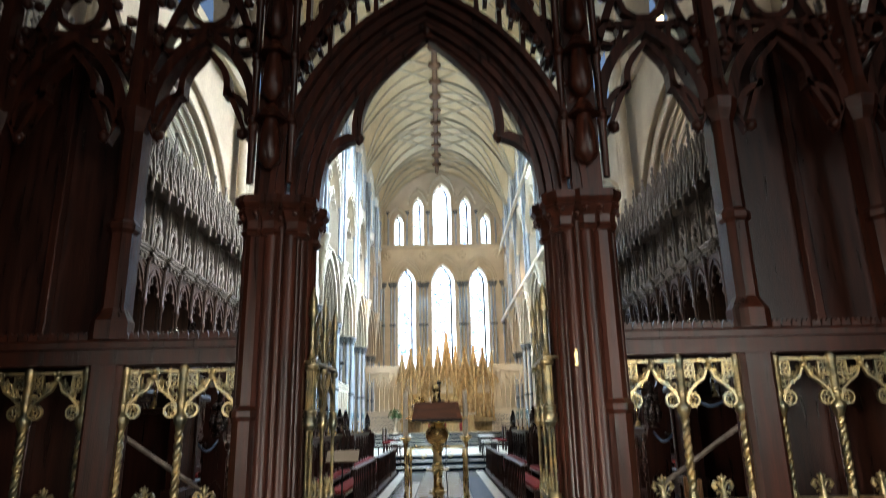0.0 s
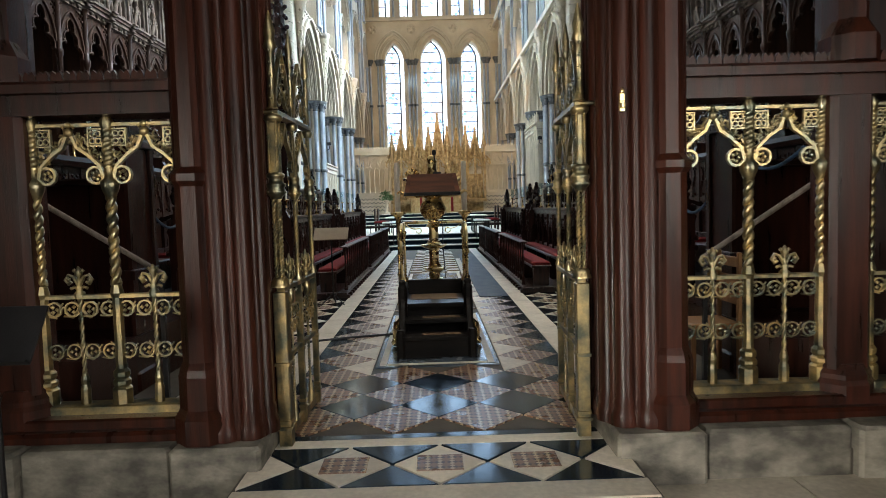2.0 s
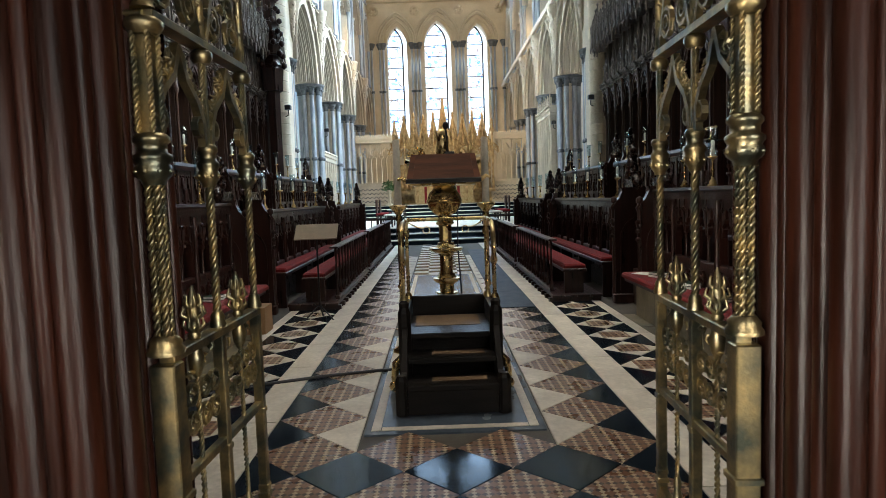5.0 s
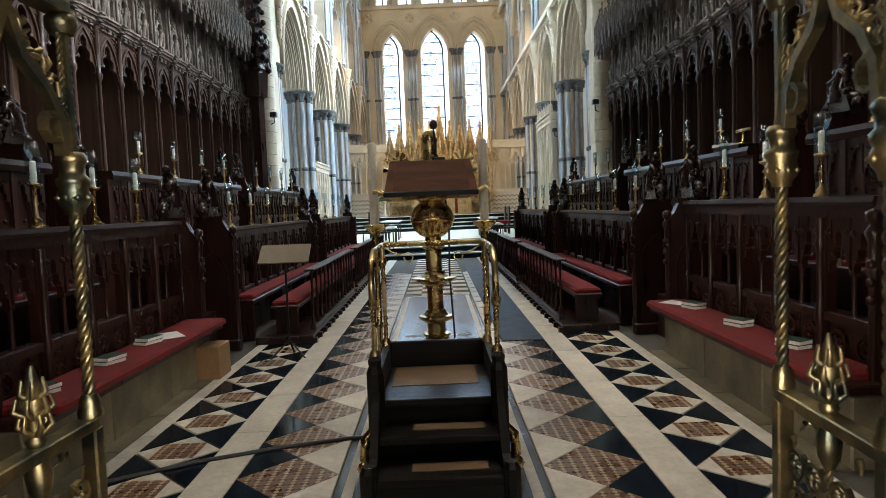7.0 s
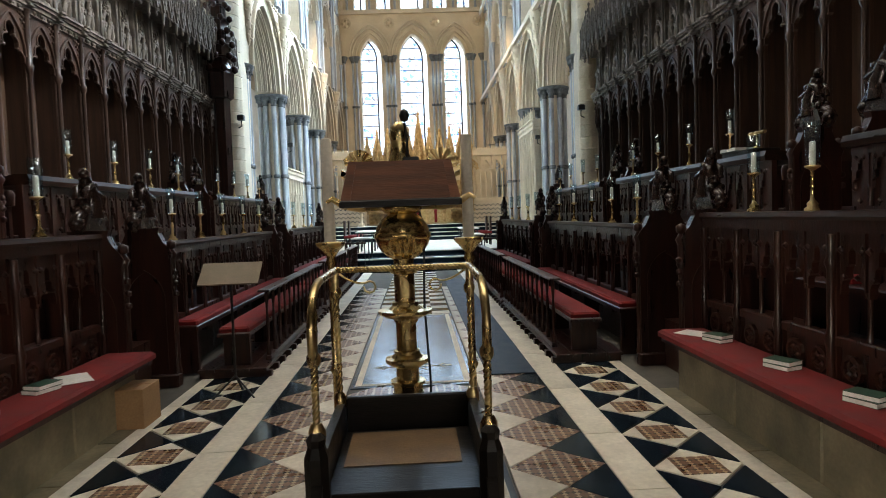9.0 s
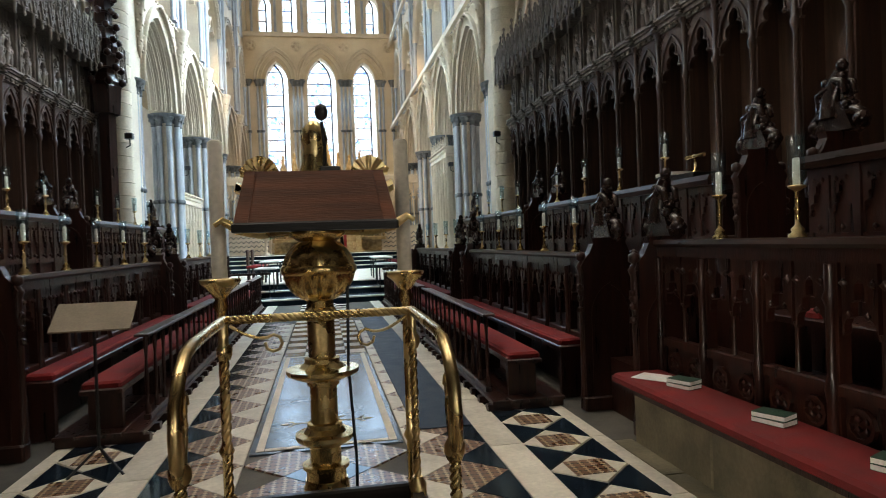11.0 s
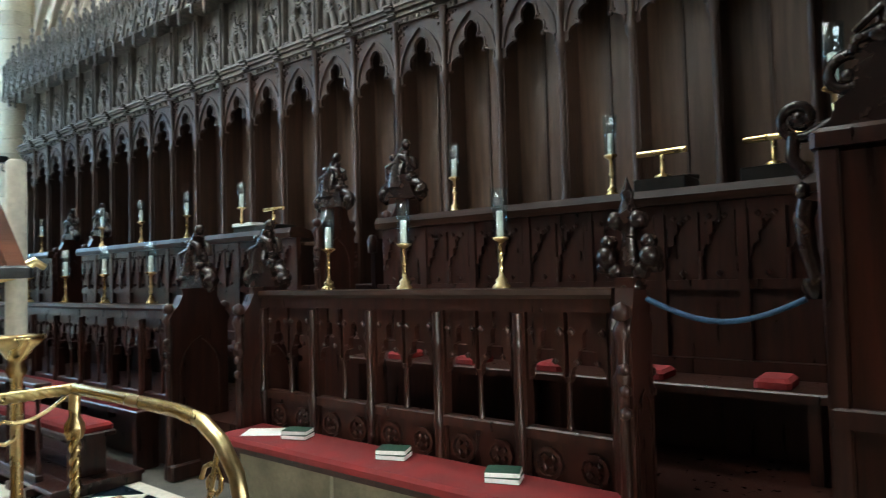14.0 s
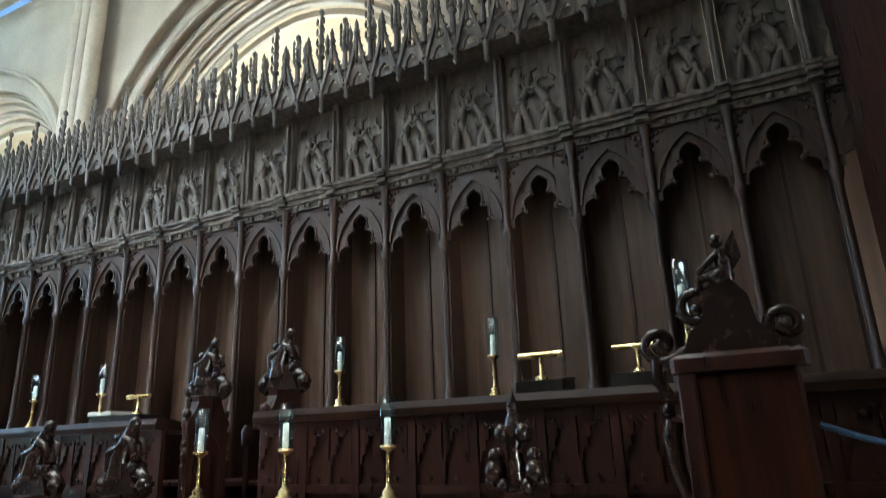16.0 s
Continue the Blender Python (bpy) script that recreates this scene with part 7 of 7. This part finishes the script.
def side_screen(s):
    t = thing("side_screen", "pale stone sanctuary screen with open tracery", "screen", "sanctuary side screens", pose(0, 39.0, 1.13))
    M = mirrored(s)
    G(M).box(2.75, 5.05, 0, 0.3, 0, 1.1).ob("dado", STONE_CREAM, t)
    d = G(M)
    for i in range(9):
        for k in range(4):
            d.band([(2.85 + 0.24 * i, 0.15 + 0.22 * k), (2.97 + 0.24 * i, 0.26 + 0.22 * k), (3.09 + 0.24 * i, 0.15 + 0.22 * k)], 0.035, -0.03, 0.0)
    d.ob("diaper", GREY_M, t, "grey diaper lattice")
    G(M).box(2.7, 5.1, -0.06, 0.34, 1.1, 1.24).ob("sill", STONE_CREAM, t)
    G(M).box(2.7, 5.1, -0.08, 0.36, 3.45, 3.65).box(2.7, 5.1, -0.12, 0.38, 3.65, 3.8).ob("cornice", STONE_CREAM, t)
    c = G(M)
    for i in range(20):
        c.box(2.72 + 0.12 * i, 2.79 + 0.12 * i, 0, 0.1, 3.8, 3.9)
    c.ob("cresting", STONE_CREAM, t, "", "stuff")
    for i in range(4):
        a, b = 2.78 + 0.57 * i, 2.78 + 0.57 * (i + 1)
        tr = G(M)
        tr.over(arch(a + 0.03, b - 0.03, 2.75, 0.5, 6), 3.45, 0.08, 0.22)
        tr.band(arch(a + 0.03, b - 0.03, 2.75, 0.5, 6), 0.07, 0.02, 0.24)
        tr.band(trefoil(a + 0.03, (a + b) / 2, 2.55, 0.25), 0.035, 0.1, 0.2)
        tr.band(trefoil((a + b) / 2, b - 0.03, 2.55, 0.25), 0.035, 0.1, 0.2)
        tr.band(ring((a + b) / 2, 2.98, 0.12, 9), 0.04, 0.1, 0.2, True)
        tr.ob("tracery", STONE_CREAM, t, "cusped stone tracery")
    for i in range(9):
        x = 2.78 + 0.285 * i
        G(M).lathe([(0.05, 1.24), (0.03, 1.32), (0.03, 2.5), (0.05, 2.6)], x, 0.15, 0, 6).ob("mullion", STONE_CREAM, t)


side_screen(-1)
side_screen(1)


def communion_rail(s):
    t = thing("communion_rail", "low dark iron communion rail", "rail", "communion rails", pose(0, 24.0, 0.15))
    G(mirrored(s)).box(1.5, 4.4, -0.05, 0.05, 0.62, 0.68, 0.01).ob("top_rail", OAK, t)
    for i in range(8):
        G(mirrored(s)).lathe([(0.03, 0), (0.015, 0.05), (0.015, 0.62)], 1.55 + 0.4 * i, 0, 0, 6).ob("baluster", BLACK, t)
    return t


for s in (-1, 1):
    communion_rail(s)
    for y in (19.2, 20.6, 21.8):
        tb = thing("side_table", "narrow white-topped table on thin black legs", "table", "side tables", pose(s * 1.62, y + 4.9, 0.3 if y < 20 else 0.45))
        G().box(-0.28, 0.28, -0.55, 0.55, 0.62, 0.66, 0.008).ob("top", PAPER, tb, "white table top")
        for dx in (-0.22, 0.22):
            for dy in (-0.48, 0.48):
                G().lathe([(0.018, 0), (0.018, 0.62)], dx, dy, 0, 6).ob("leg", BLACK, tb)
    for y in (27.6, 28.9):
        ch = thing("clergy_chair", "dark red upholstered wooden chair", "chair", "sanctuary chairs", pose(s * 2.3, y, 0.45))
        G().box(-0.25, 0.25, -0.25, 0.25, 0.40, 0.48, 0.015).ob("seat", CUSHION, ch, "red seat")
        G().box(0.2 if s > 0 else -0.25, 0.25 if s > 0 else -0.2, -0.25, 0.25, 0.48, 1.0, 0.015).ob("backrest", OAK, ch)
        for dx in (-0.21, 0.21):
            for dy in (-0.21, 0.21):
                G().box(dx - 0.025, dx + 0.025, dy - 0.025, dy + 0.025, 0, 0.40).ob("leg", OAK, ch)

fl = thing("flower_arrangement", "green leafy flower arrangement on a pale pedestal", "plant", "", pose(-2.75, 36.4, 1.13))
G().lathe([(0.16, 0), (0.16, 0.06), (0.08, 0.12), (0.07, 0.62), (0.15, 0.7), (0.16, 0.78)], n=9).ob("pedestal", STONE_CREAM, fl)
lf = G()
rnd = random.Random(5)
for k in range(160):
    a, b, r = rnd.uniform(0, 6.28), rnd.uniform(-0.3, 1.5), rnd.uniform(0.15, 0.45)
    c = Vector((r * math.cos(a) * math.cos(b), r * math.sin(a) * math.cos(b), 0.85 + r * math.sin(b)))
    u = Vector((rnd.uniform(-1, 1), rnd.uniform(-1, 1), rnd.uniform(-0.4, 1))).normalized() * 0.09
    w = u.cross(Vector((rnd.uniform(-1, 1), 1, 0.3))).normalized() * 0.03
    lf.add([tuple(c - u), tuple(c + w), tuple(c + u), tuple(c - w)], [(0, 1, 2, 3)])
lf.ob("foliage", LEAF, fl, "green leaves")

# floodlights on the piers
for s in (-1, 1):
    for y in (23.0, 29.2):
        f = thing("floodlight", "small black floodlight fixed to the pier", "floodlight", "floodlights", pose(s * 4.55 if y < 24 else s * 4.56, y - 0.35 if y < 24 else y, 4.3))
        G().box(-0.09, 0.09, -0.12, 0.06, -0.07, 0.07, 0.02).ob("housing", BLACK, f)
        G().tube([(0, 0, -0.07), (0, 0.02, -0.22), (s * 0.12, 0.12, -0.25)], 0.015, 6).ob("bracket", BLACK, f)
sl = thing("spotlight", "small warm spotlight fixed in the screen tracery", "spotlight", "", pose(2.2, 5.3, 5.22))
G().lathe([(0.03, 0.12), (0.055, 0.1), (0.06, 0.0)], n=10).tube([(0, 0, 0.1), (0, -0.1, 0.15)], 0.012, 6).ob("housing", BLACK, sl)
G().ball(0, -0.02, -0.02, 0.045, 8).ob("bulb", LAMP, sl, "glowing warm bulb")

# sloping handrails behind the grilles
for s in (-1, 1):
    h = thing("handrail", "pale sloping wooden handrail behind the brass grille", "handrail", "handrails", pose(0, 5.75, 0))
    G(mirrored(s)).tube([(1.92, 0, 1.02), (2.76, 0, 1.56)], 0.02, 8).ob("rail", OAK_GREY, h, "pale worn wooden rail")
    G(mirrored(s)).box(1.93, 1.96, -0.015, 0.015, 0, 1.02).ob("post", BLACK, h)
    G(mirrored(s)).box(2.72, 2.75, -0.015, 0.015, 0, 1.53).ob("post", BLACK, h)
    # solid panelling of the return stalls behind the outer bays
    r = thing("return_stall", "dark oak panelling of the return stalls behind the screen", "choir stall", "return stalls", pose(0, 5.62, 0))
    G(mirrored(s)).box(2.7, 5.0, 0, 0.08, 0, 5.3).ob("panel", OAK, r)
    for i in range(4):
        G(mirrored(s)).box(2.75 + 0.6 * i, 2.83 + 0.6 * i, -0.1, -0.002, 0, 5.3, 0.01).ob("post", OAK_RED, r, "upright red-brown oak post")
single(G().box(0.70, 1.165, 11.25, 20.5, 0.004, 0.012, 0.004), "floor_mat", MAT_CLOTH, "long dark navy mat lying beside the grey slab", "mat")
cb = thing("floor_cable", "black cable lying across the tiled floor", "cable")
G().tube([(-2.05, 7.8, 0.01), (-1.5, 8.12, 0.01), (-1.04, 8.30, 0.01), (-0.6, 8.42, 0.01), (-0.33, 8.44, 0.01)], 0.014, 6).ob("cable", BLACK, cb)


def wooden_chair(at, label):
    ch = thing("wooden_chair", label, "chair", "", at)
    G().box(-0.2, 0.2, -0.2, 0.2, 0.42, 0.46, 0.012).ob("seat", PALE_WOOD, ch)
    for dx in (-0.18, 0.18):
        G().box(dx - 0.018, dx + 0.018, -0.2, -0.165, 0, 1.02, 0.006).ob("back_leg", PALE_WOOD, ch)
        G().box(dx - 0.018, dx + 0.018, 0.165, 0.2, 0, 0.42, 0.006).ob("leg", PALE_WOOD, ch)
    for z in (0.6, 0.75, 0.9):
        G().box(-0.18, 0.18, -0.195, -0.175, z, z + 0.08, 0.006).ob("back_slat", PALE_WOOD, ch)


wooden_chair(pose(2.22, 6.36, 0.0, 0, 0, 90), "pale orange-brown wooden chair behind the grille")
rd = thing("reading_desk", "pale orange-brown wooden reading desk before the screen", "desk", "", pose(2.54, 3.72, -0.16))
for dx in (-0.22, 0.22):
    G().prism([(dx - 0.015, 0), (dx + 0.015, 0), (dx + 0.015, 1.15), (dx - 0.015, 1.15)], -0.16, 0.16).ob("side_panel", PALE_WOOD, rd)
G().box(-0.2, 0.2, -0.13, -0.10, 0.1, 1.1).ob("front_panel", PALE_WOOD, rd)
G(pose(0, 0, 1.2, 14)).box(-0.27, 0.27, -0.2, 0.2, -0.015, 0.015, 0.008).ob("desk_top", PALE_WOOD, rd)


# ---- pavement pieces ----
def flat(points, h=0.012):
    """A low slab over a polygon in x and y, its top at zero."""
    n = len(points)
    b = 0.003
    cx, cy = sum(p[0] for p in points) / n, sum(p[1] for p in points) / n

    def inset(p, d):
        v = Vector((cx - p[0], cy - p[1]))
        v = v.normalized() * d
        return (p[0] + v.x, p[1] + v.y)
    lo = [(*inset(p, 0.0025), -h) for p in points]
    hi = [(*inset(p, 0.0055), 0.0) for p in points]
    return lo + hi, [tuple(range(n, 2 * n))] + [(i, (i + 1) % n, n + (i + 1) % n, n + i) for i in range(n)]


class Paving:
    """Pieces near the walk become parts of the floor; the rest is joined by material."""

    def __init__(self):
        self.cache, self.far, self.count = {}, {}, {}

    def lay(self, name, material, shape, points, x, y, near=True, z=0.0):
        key = (name, shape)
        self.count[name] = self.count.get(name, 0) + 1
        if near and self.count[name] < 290:
            if key not in self.cache:
                g = G()
                g.add(*flat(points))
                me = g.mesh(name)
                me.materials.append(material)
                self.cache[key] = me
            same_piece(name, self.cache[key], floor, pose(x, y, z))
        else:
            g = self.far.setdefault((name, material.name), (G(), material))[0]
            p, f = flat([(px + x, py + y) for px, py in points])
            g.add([(a, b, c + z) for a, b, c in p], f)

    def finish(self):
        for (name, _), (g, material) in self.far.items():
            g.ob(name + "_field", material, floor, "", "stuff")


P = 0.585
Q = P / 2
pave = Paving()
DIAMOND = [(-Q, 0), (0, -Q), (Q, 0), (0, Q)]
HALF_R = [(-Q, 0), (0, -Q), (0, Q)]
HALF_L = [(Q, 0), (0, Q), (0, -Q)]


def scaled(points, k):
    return [(x * k, y * k) for x, y in points]


# middle of the aisle: columns of diamonds, k half-steps from the axis
for k in range(-4, 5):
    for j in range(-1, 33):
        y = (0.26 if k % 2 else -0.03) + P * j
        if y < 5.3 or y > 22.9:
            continue
        near = y < 13
        x = k * Q
        slab = abs(k) <= 1 and y > 6.9 and not 9.9 < y < 10.95
        if slab and not 6.7 < y < 6.95:
            continue
        if abs(k) == 4:
            pave.lay("slate_tile", BLACK_M, "half" + ("r" if k > 0 else "l"), HALF_R if k > 0 else HALF_L, x, y, near)
        elif k % 2:
            pave.lay("encaustic_tile", TILE, "full", DIAMOND, x, y, near)
        elif k == 0 or y < 6.7:
            pave.lay("slate_tile", BLACK_M, "full", DIAMOND, x, y, near)
        elif abs(k) == 2:
            if y < 6.95:
                pave.lay("marble_tile", WHITE_M, "full", DIAMOND, x, y, near)
            else:
                pave.lay("marble_tile", WHITE_M, "half" + ("l" if k > 0 else "r"), HALF_L if k > 0 else HALF_R, x, y, near)
# long white bands, side strips of panels, and the outer border
for s in (-1, 1):
    j = 0
    y = 5.2
    while y < 22.9:
        L = 0.9 + 0.25 * ((j * 7) % 3)
        pave.lay("band_stone", WHITE_M, f"b{(j * 7) % 3}", [(-0.125, 0), (0.125, 0), (0.125, L), (-0.125, L)], s * 1.30, y, y < 13)
        pave.lay("border_stone", WHITE_M, f"c{(j * 7) % 3}", [(-0.06, 0), (0.06, 0), (0.06, L), (-0.06, L)], s * 2.015, y, y < 13)
        y += L
        j += 1
    for j in range(30):
        y = 5.25 + P * j + 0.17
        near = y < 12.5
        c = s * 1.69
        pave.lay("panel_frame", WHITE_M, "d", scaled(DIAMOND, 0.93), c, y, near)
        pave.lay("encaustic_panel", TILE, "e", [(-0.48 * Q, -0.45 * Q), (0.48 * Q, -0.45 * Q), (0.48 * Q, 0.45 * Q), (-0.48 * Q, 0.45 * Q)], c, y, near, 0.004)
        for sx in (-1, 1):
            pave.lay("slate_triangle", BLACK_M, f"t{sx}", scaled(HALF_R if sx > 0 else HALF_L, 0.93), c + sx * 0.272, y + Q, near)
# grey slabs on the axis with white borders
for y0, y1 in ((6.95, 9.8), (11.0, 15.2)):
    for x0, x1, a, b, m, nm in ((-0.57, 0.57, y0, y1, GREY_M, "ledger_slab"),):
        pave.lay(nm, m, f"s{y0}", [(x0, a), (x1, a), (x1, b), (x0, b)], 0, 0)
    for x in (-0.50, 0.50):
        pave.lay("ledger_border", WHITE_M, f"sb{x}{y0}", [(x - 0.03, y0 + 0.06), (x + 0.03, y0 + 0.06), (x + 0.03, y1 - 0.06), (x - 0.03, y1 - 0.06)], 0, 0, True, 0.004)
    for y in (y0 + 0.09, y1 - 0.09):
        pave.lay("ledger_border", WHITE_M, f"sc{y}", [(-0.47, y - 0.03), (0.47, y - 0.03), (0.47, y + 0.03), (-0.47, y + 0.03)], 0, 0, True, 0.004)
# white inlay on the farther slab: a cross with forked, flowering arms
for k in range(4):
    turn = Matrix.Rotation(radians(90 * k), 2)
    for q, shape in enumerate(([(-0.014, 0.03), (0.014, 0.03), (0.010, 0.30), (-0.010, 0.30)], [(0.0, 0.30), (0.035, 0.34), (0.0, 0.40), (-0.035, 0.34)], [(0.004, 0.26), (0.075, 0.29), (0.09, 0.33), (0.055, 0.312)], [(-0.004, 0.26), (-0.055, 0.312), (-0.09, 0.33), (-0.075, 0.29)], [(0.014, 0.03), (0.16, 0.13), (0.15, 0.15), (0.0, 0.05)])):
        pave.lay("inlaid_cross", WHITE_M, f"x{k}{q}", [tuple(turn @ Vector(p)) for p in shape], 0, 11.75, True, 0.004)
for j in range(26):
    y = 15.35 + 0.3 * j
    for i in range(4):
        if y < 22.9:
            pave.lay("paving_square", WHITE_M if (i + j) % 2 else BLACK_M, "q", [(-0.14, -0.15), (0.14, -0.15), (0.14, 0.15), (-0.14, 0.15)], -0.42 + 0.28 * i, y, False)
# threshold under the arch: a white strip, a row of panels and the step's nosing
pave.lay("threshold_strip", WHITE_M, "ts", [(-1.15, 5.02), (1.15, 5.02), (1.15, 5.14), (-1.15, 5.14)], 0, 0)
pave.lay("threshold_strip", BLACK_M, "tb", [(-1.15, 5.145), (1.15, 5.145), (1.15, 5.22), (-1.15, 5.22)], 0, 0)
for i in range(-1, 2):
    x = i * 0.54
    pave.lay("panel_frame", WHITE_M, "thd", [(-0.262, 0), (0, -0.27), (0.262, 0), (0, 0.27)], x, 4.73)
    pave.lay("encaustic_panel", TILE, "the", [(-0.135, -0.11), (0.135, -0.11), (0.135, 0.11), (-0.135, 0.11)], x, 4.73, True, 0.004)
for i in range(-2, 2):
    x = i * 0.54 + 0.27
    pave.lay("slate_triangle", BLACK_M, "thu", [(-0.262, 0), (0, -0.27), (0.262, 0)], x, 5.01)
    pave.lay("slate_triangle", BLACK_M, "thl", [(0.262, 0), (0, 0.27), (-0.262, 0)], x, 4.45)
for s in (-1, 1):
    corner = [(0.82, 4.73), (1.08, 4.47), (1.08, 4.99)]
    pave.lay("threshold_corner", WHITE_M, f"tc{s}", corner if s > 0 else [(-x, y) for x, y in reversed(corner)], 0, 0)
    for i in range(4):
        pave.lay("kerb_flag", KERB, "kf", [(-0.072, 0.0), (0.072, 0.0), (0.072, 0.727), (-0.072, 0.727)], s * 2.152, 7.64 + 0.732 * i)
pave.lay("threshold_strip", WHITE_M, "tn", [(-1.09, 4.24), (1.09, 4.24), (1.09, 4.44), (-1.09, 4.44)], 0, 0)
for s in (-1, 1):
    for i in range(5):
        pave.lay("crossing_border", WHITE_M, f"cb{s}", [(0, 4.25), (s * 0.9, 4.25), (s * 0.9, 4.75), (0, 4.75)] if s > 0 else [(0, 4.75), (s * 0.9, 4.75), (s * 0.9, 4.25), (0, 4.25)], s * (1.11 + 0.9 * i), 0, False, -0.16)
pave.lay("floor_slab", WHITE_M, "side", [(-5, 5.42), (-1.45, 5.42), (-1.45, 5.6), (-5, 5.6)], 0, 0)
# lower pavement of the crossing
for i in range(-8, 9):
    for j in range(0, 11):
        x, y = i * 0.75, 4.24 - 0.375 - 0.75 * j
        pave.lay("crossing_slab", WHITE_M if (i + j) % 2 else BLACK_M, "cs", [(-0.37, -0.37), (0.37, -0.37), (0.37, 0.37), (-0.37, 0.37)], x, y, False, -0.16)
pave.finish()

# the presbytery stands slightly off the choir's axis
OFF_AXIS = pose(0, 10, 0) @ pose(0, 0, 0, 0, 0, -0.48) @ pose(0, -10, 0)
for ob in bpy.data.objects:
    if ob.parent is None and ob.type in ("MESH", "EMPTY", "LIGHT"):
        near_end = min(v.co.y for v in ob.data.vertices) if ob.type == "MESH" else ob.matrix_basis.translation.y
        if near_end > 22.5:
            ob.matrix_basis = OFF_AXIS @ ob.matrix_basis
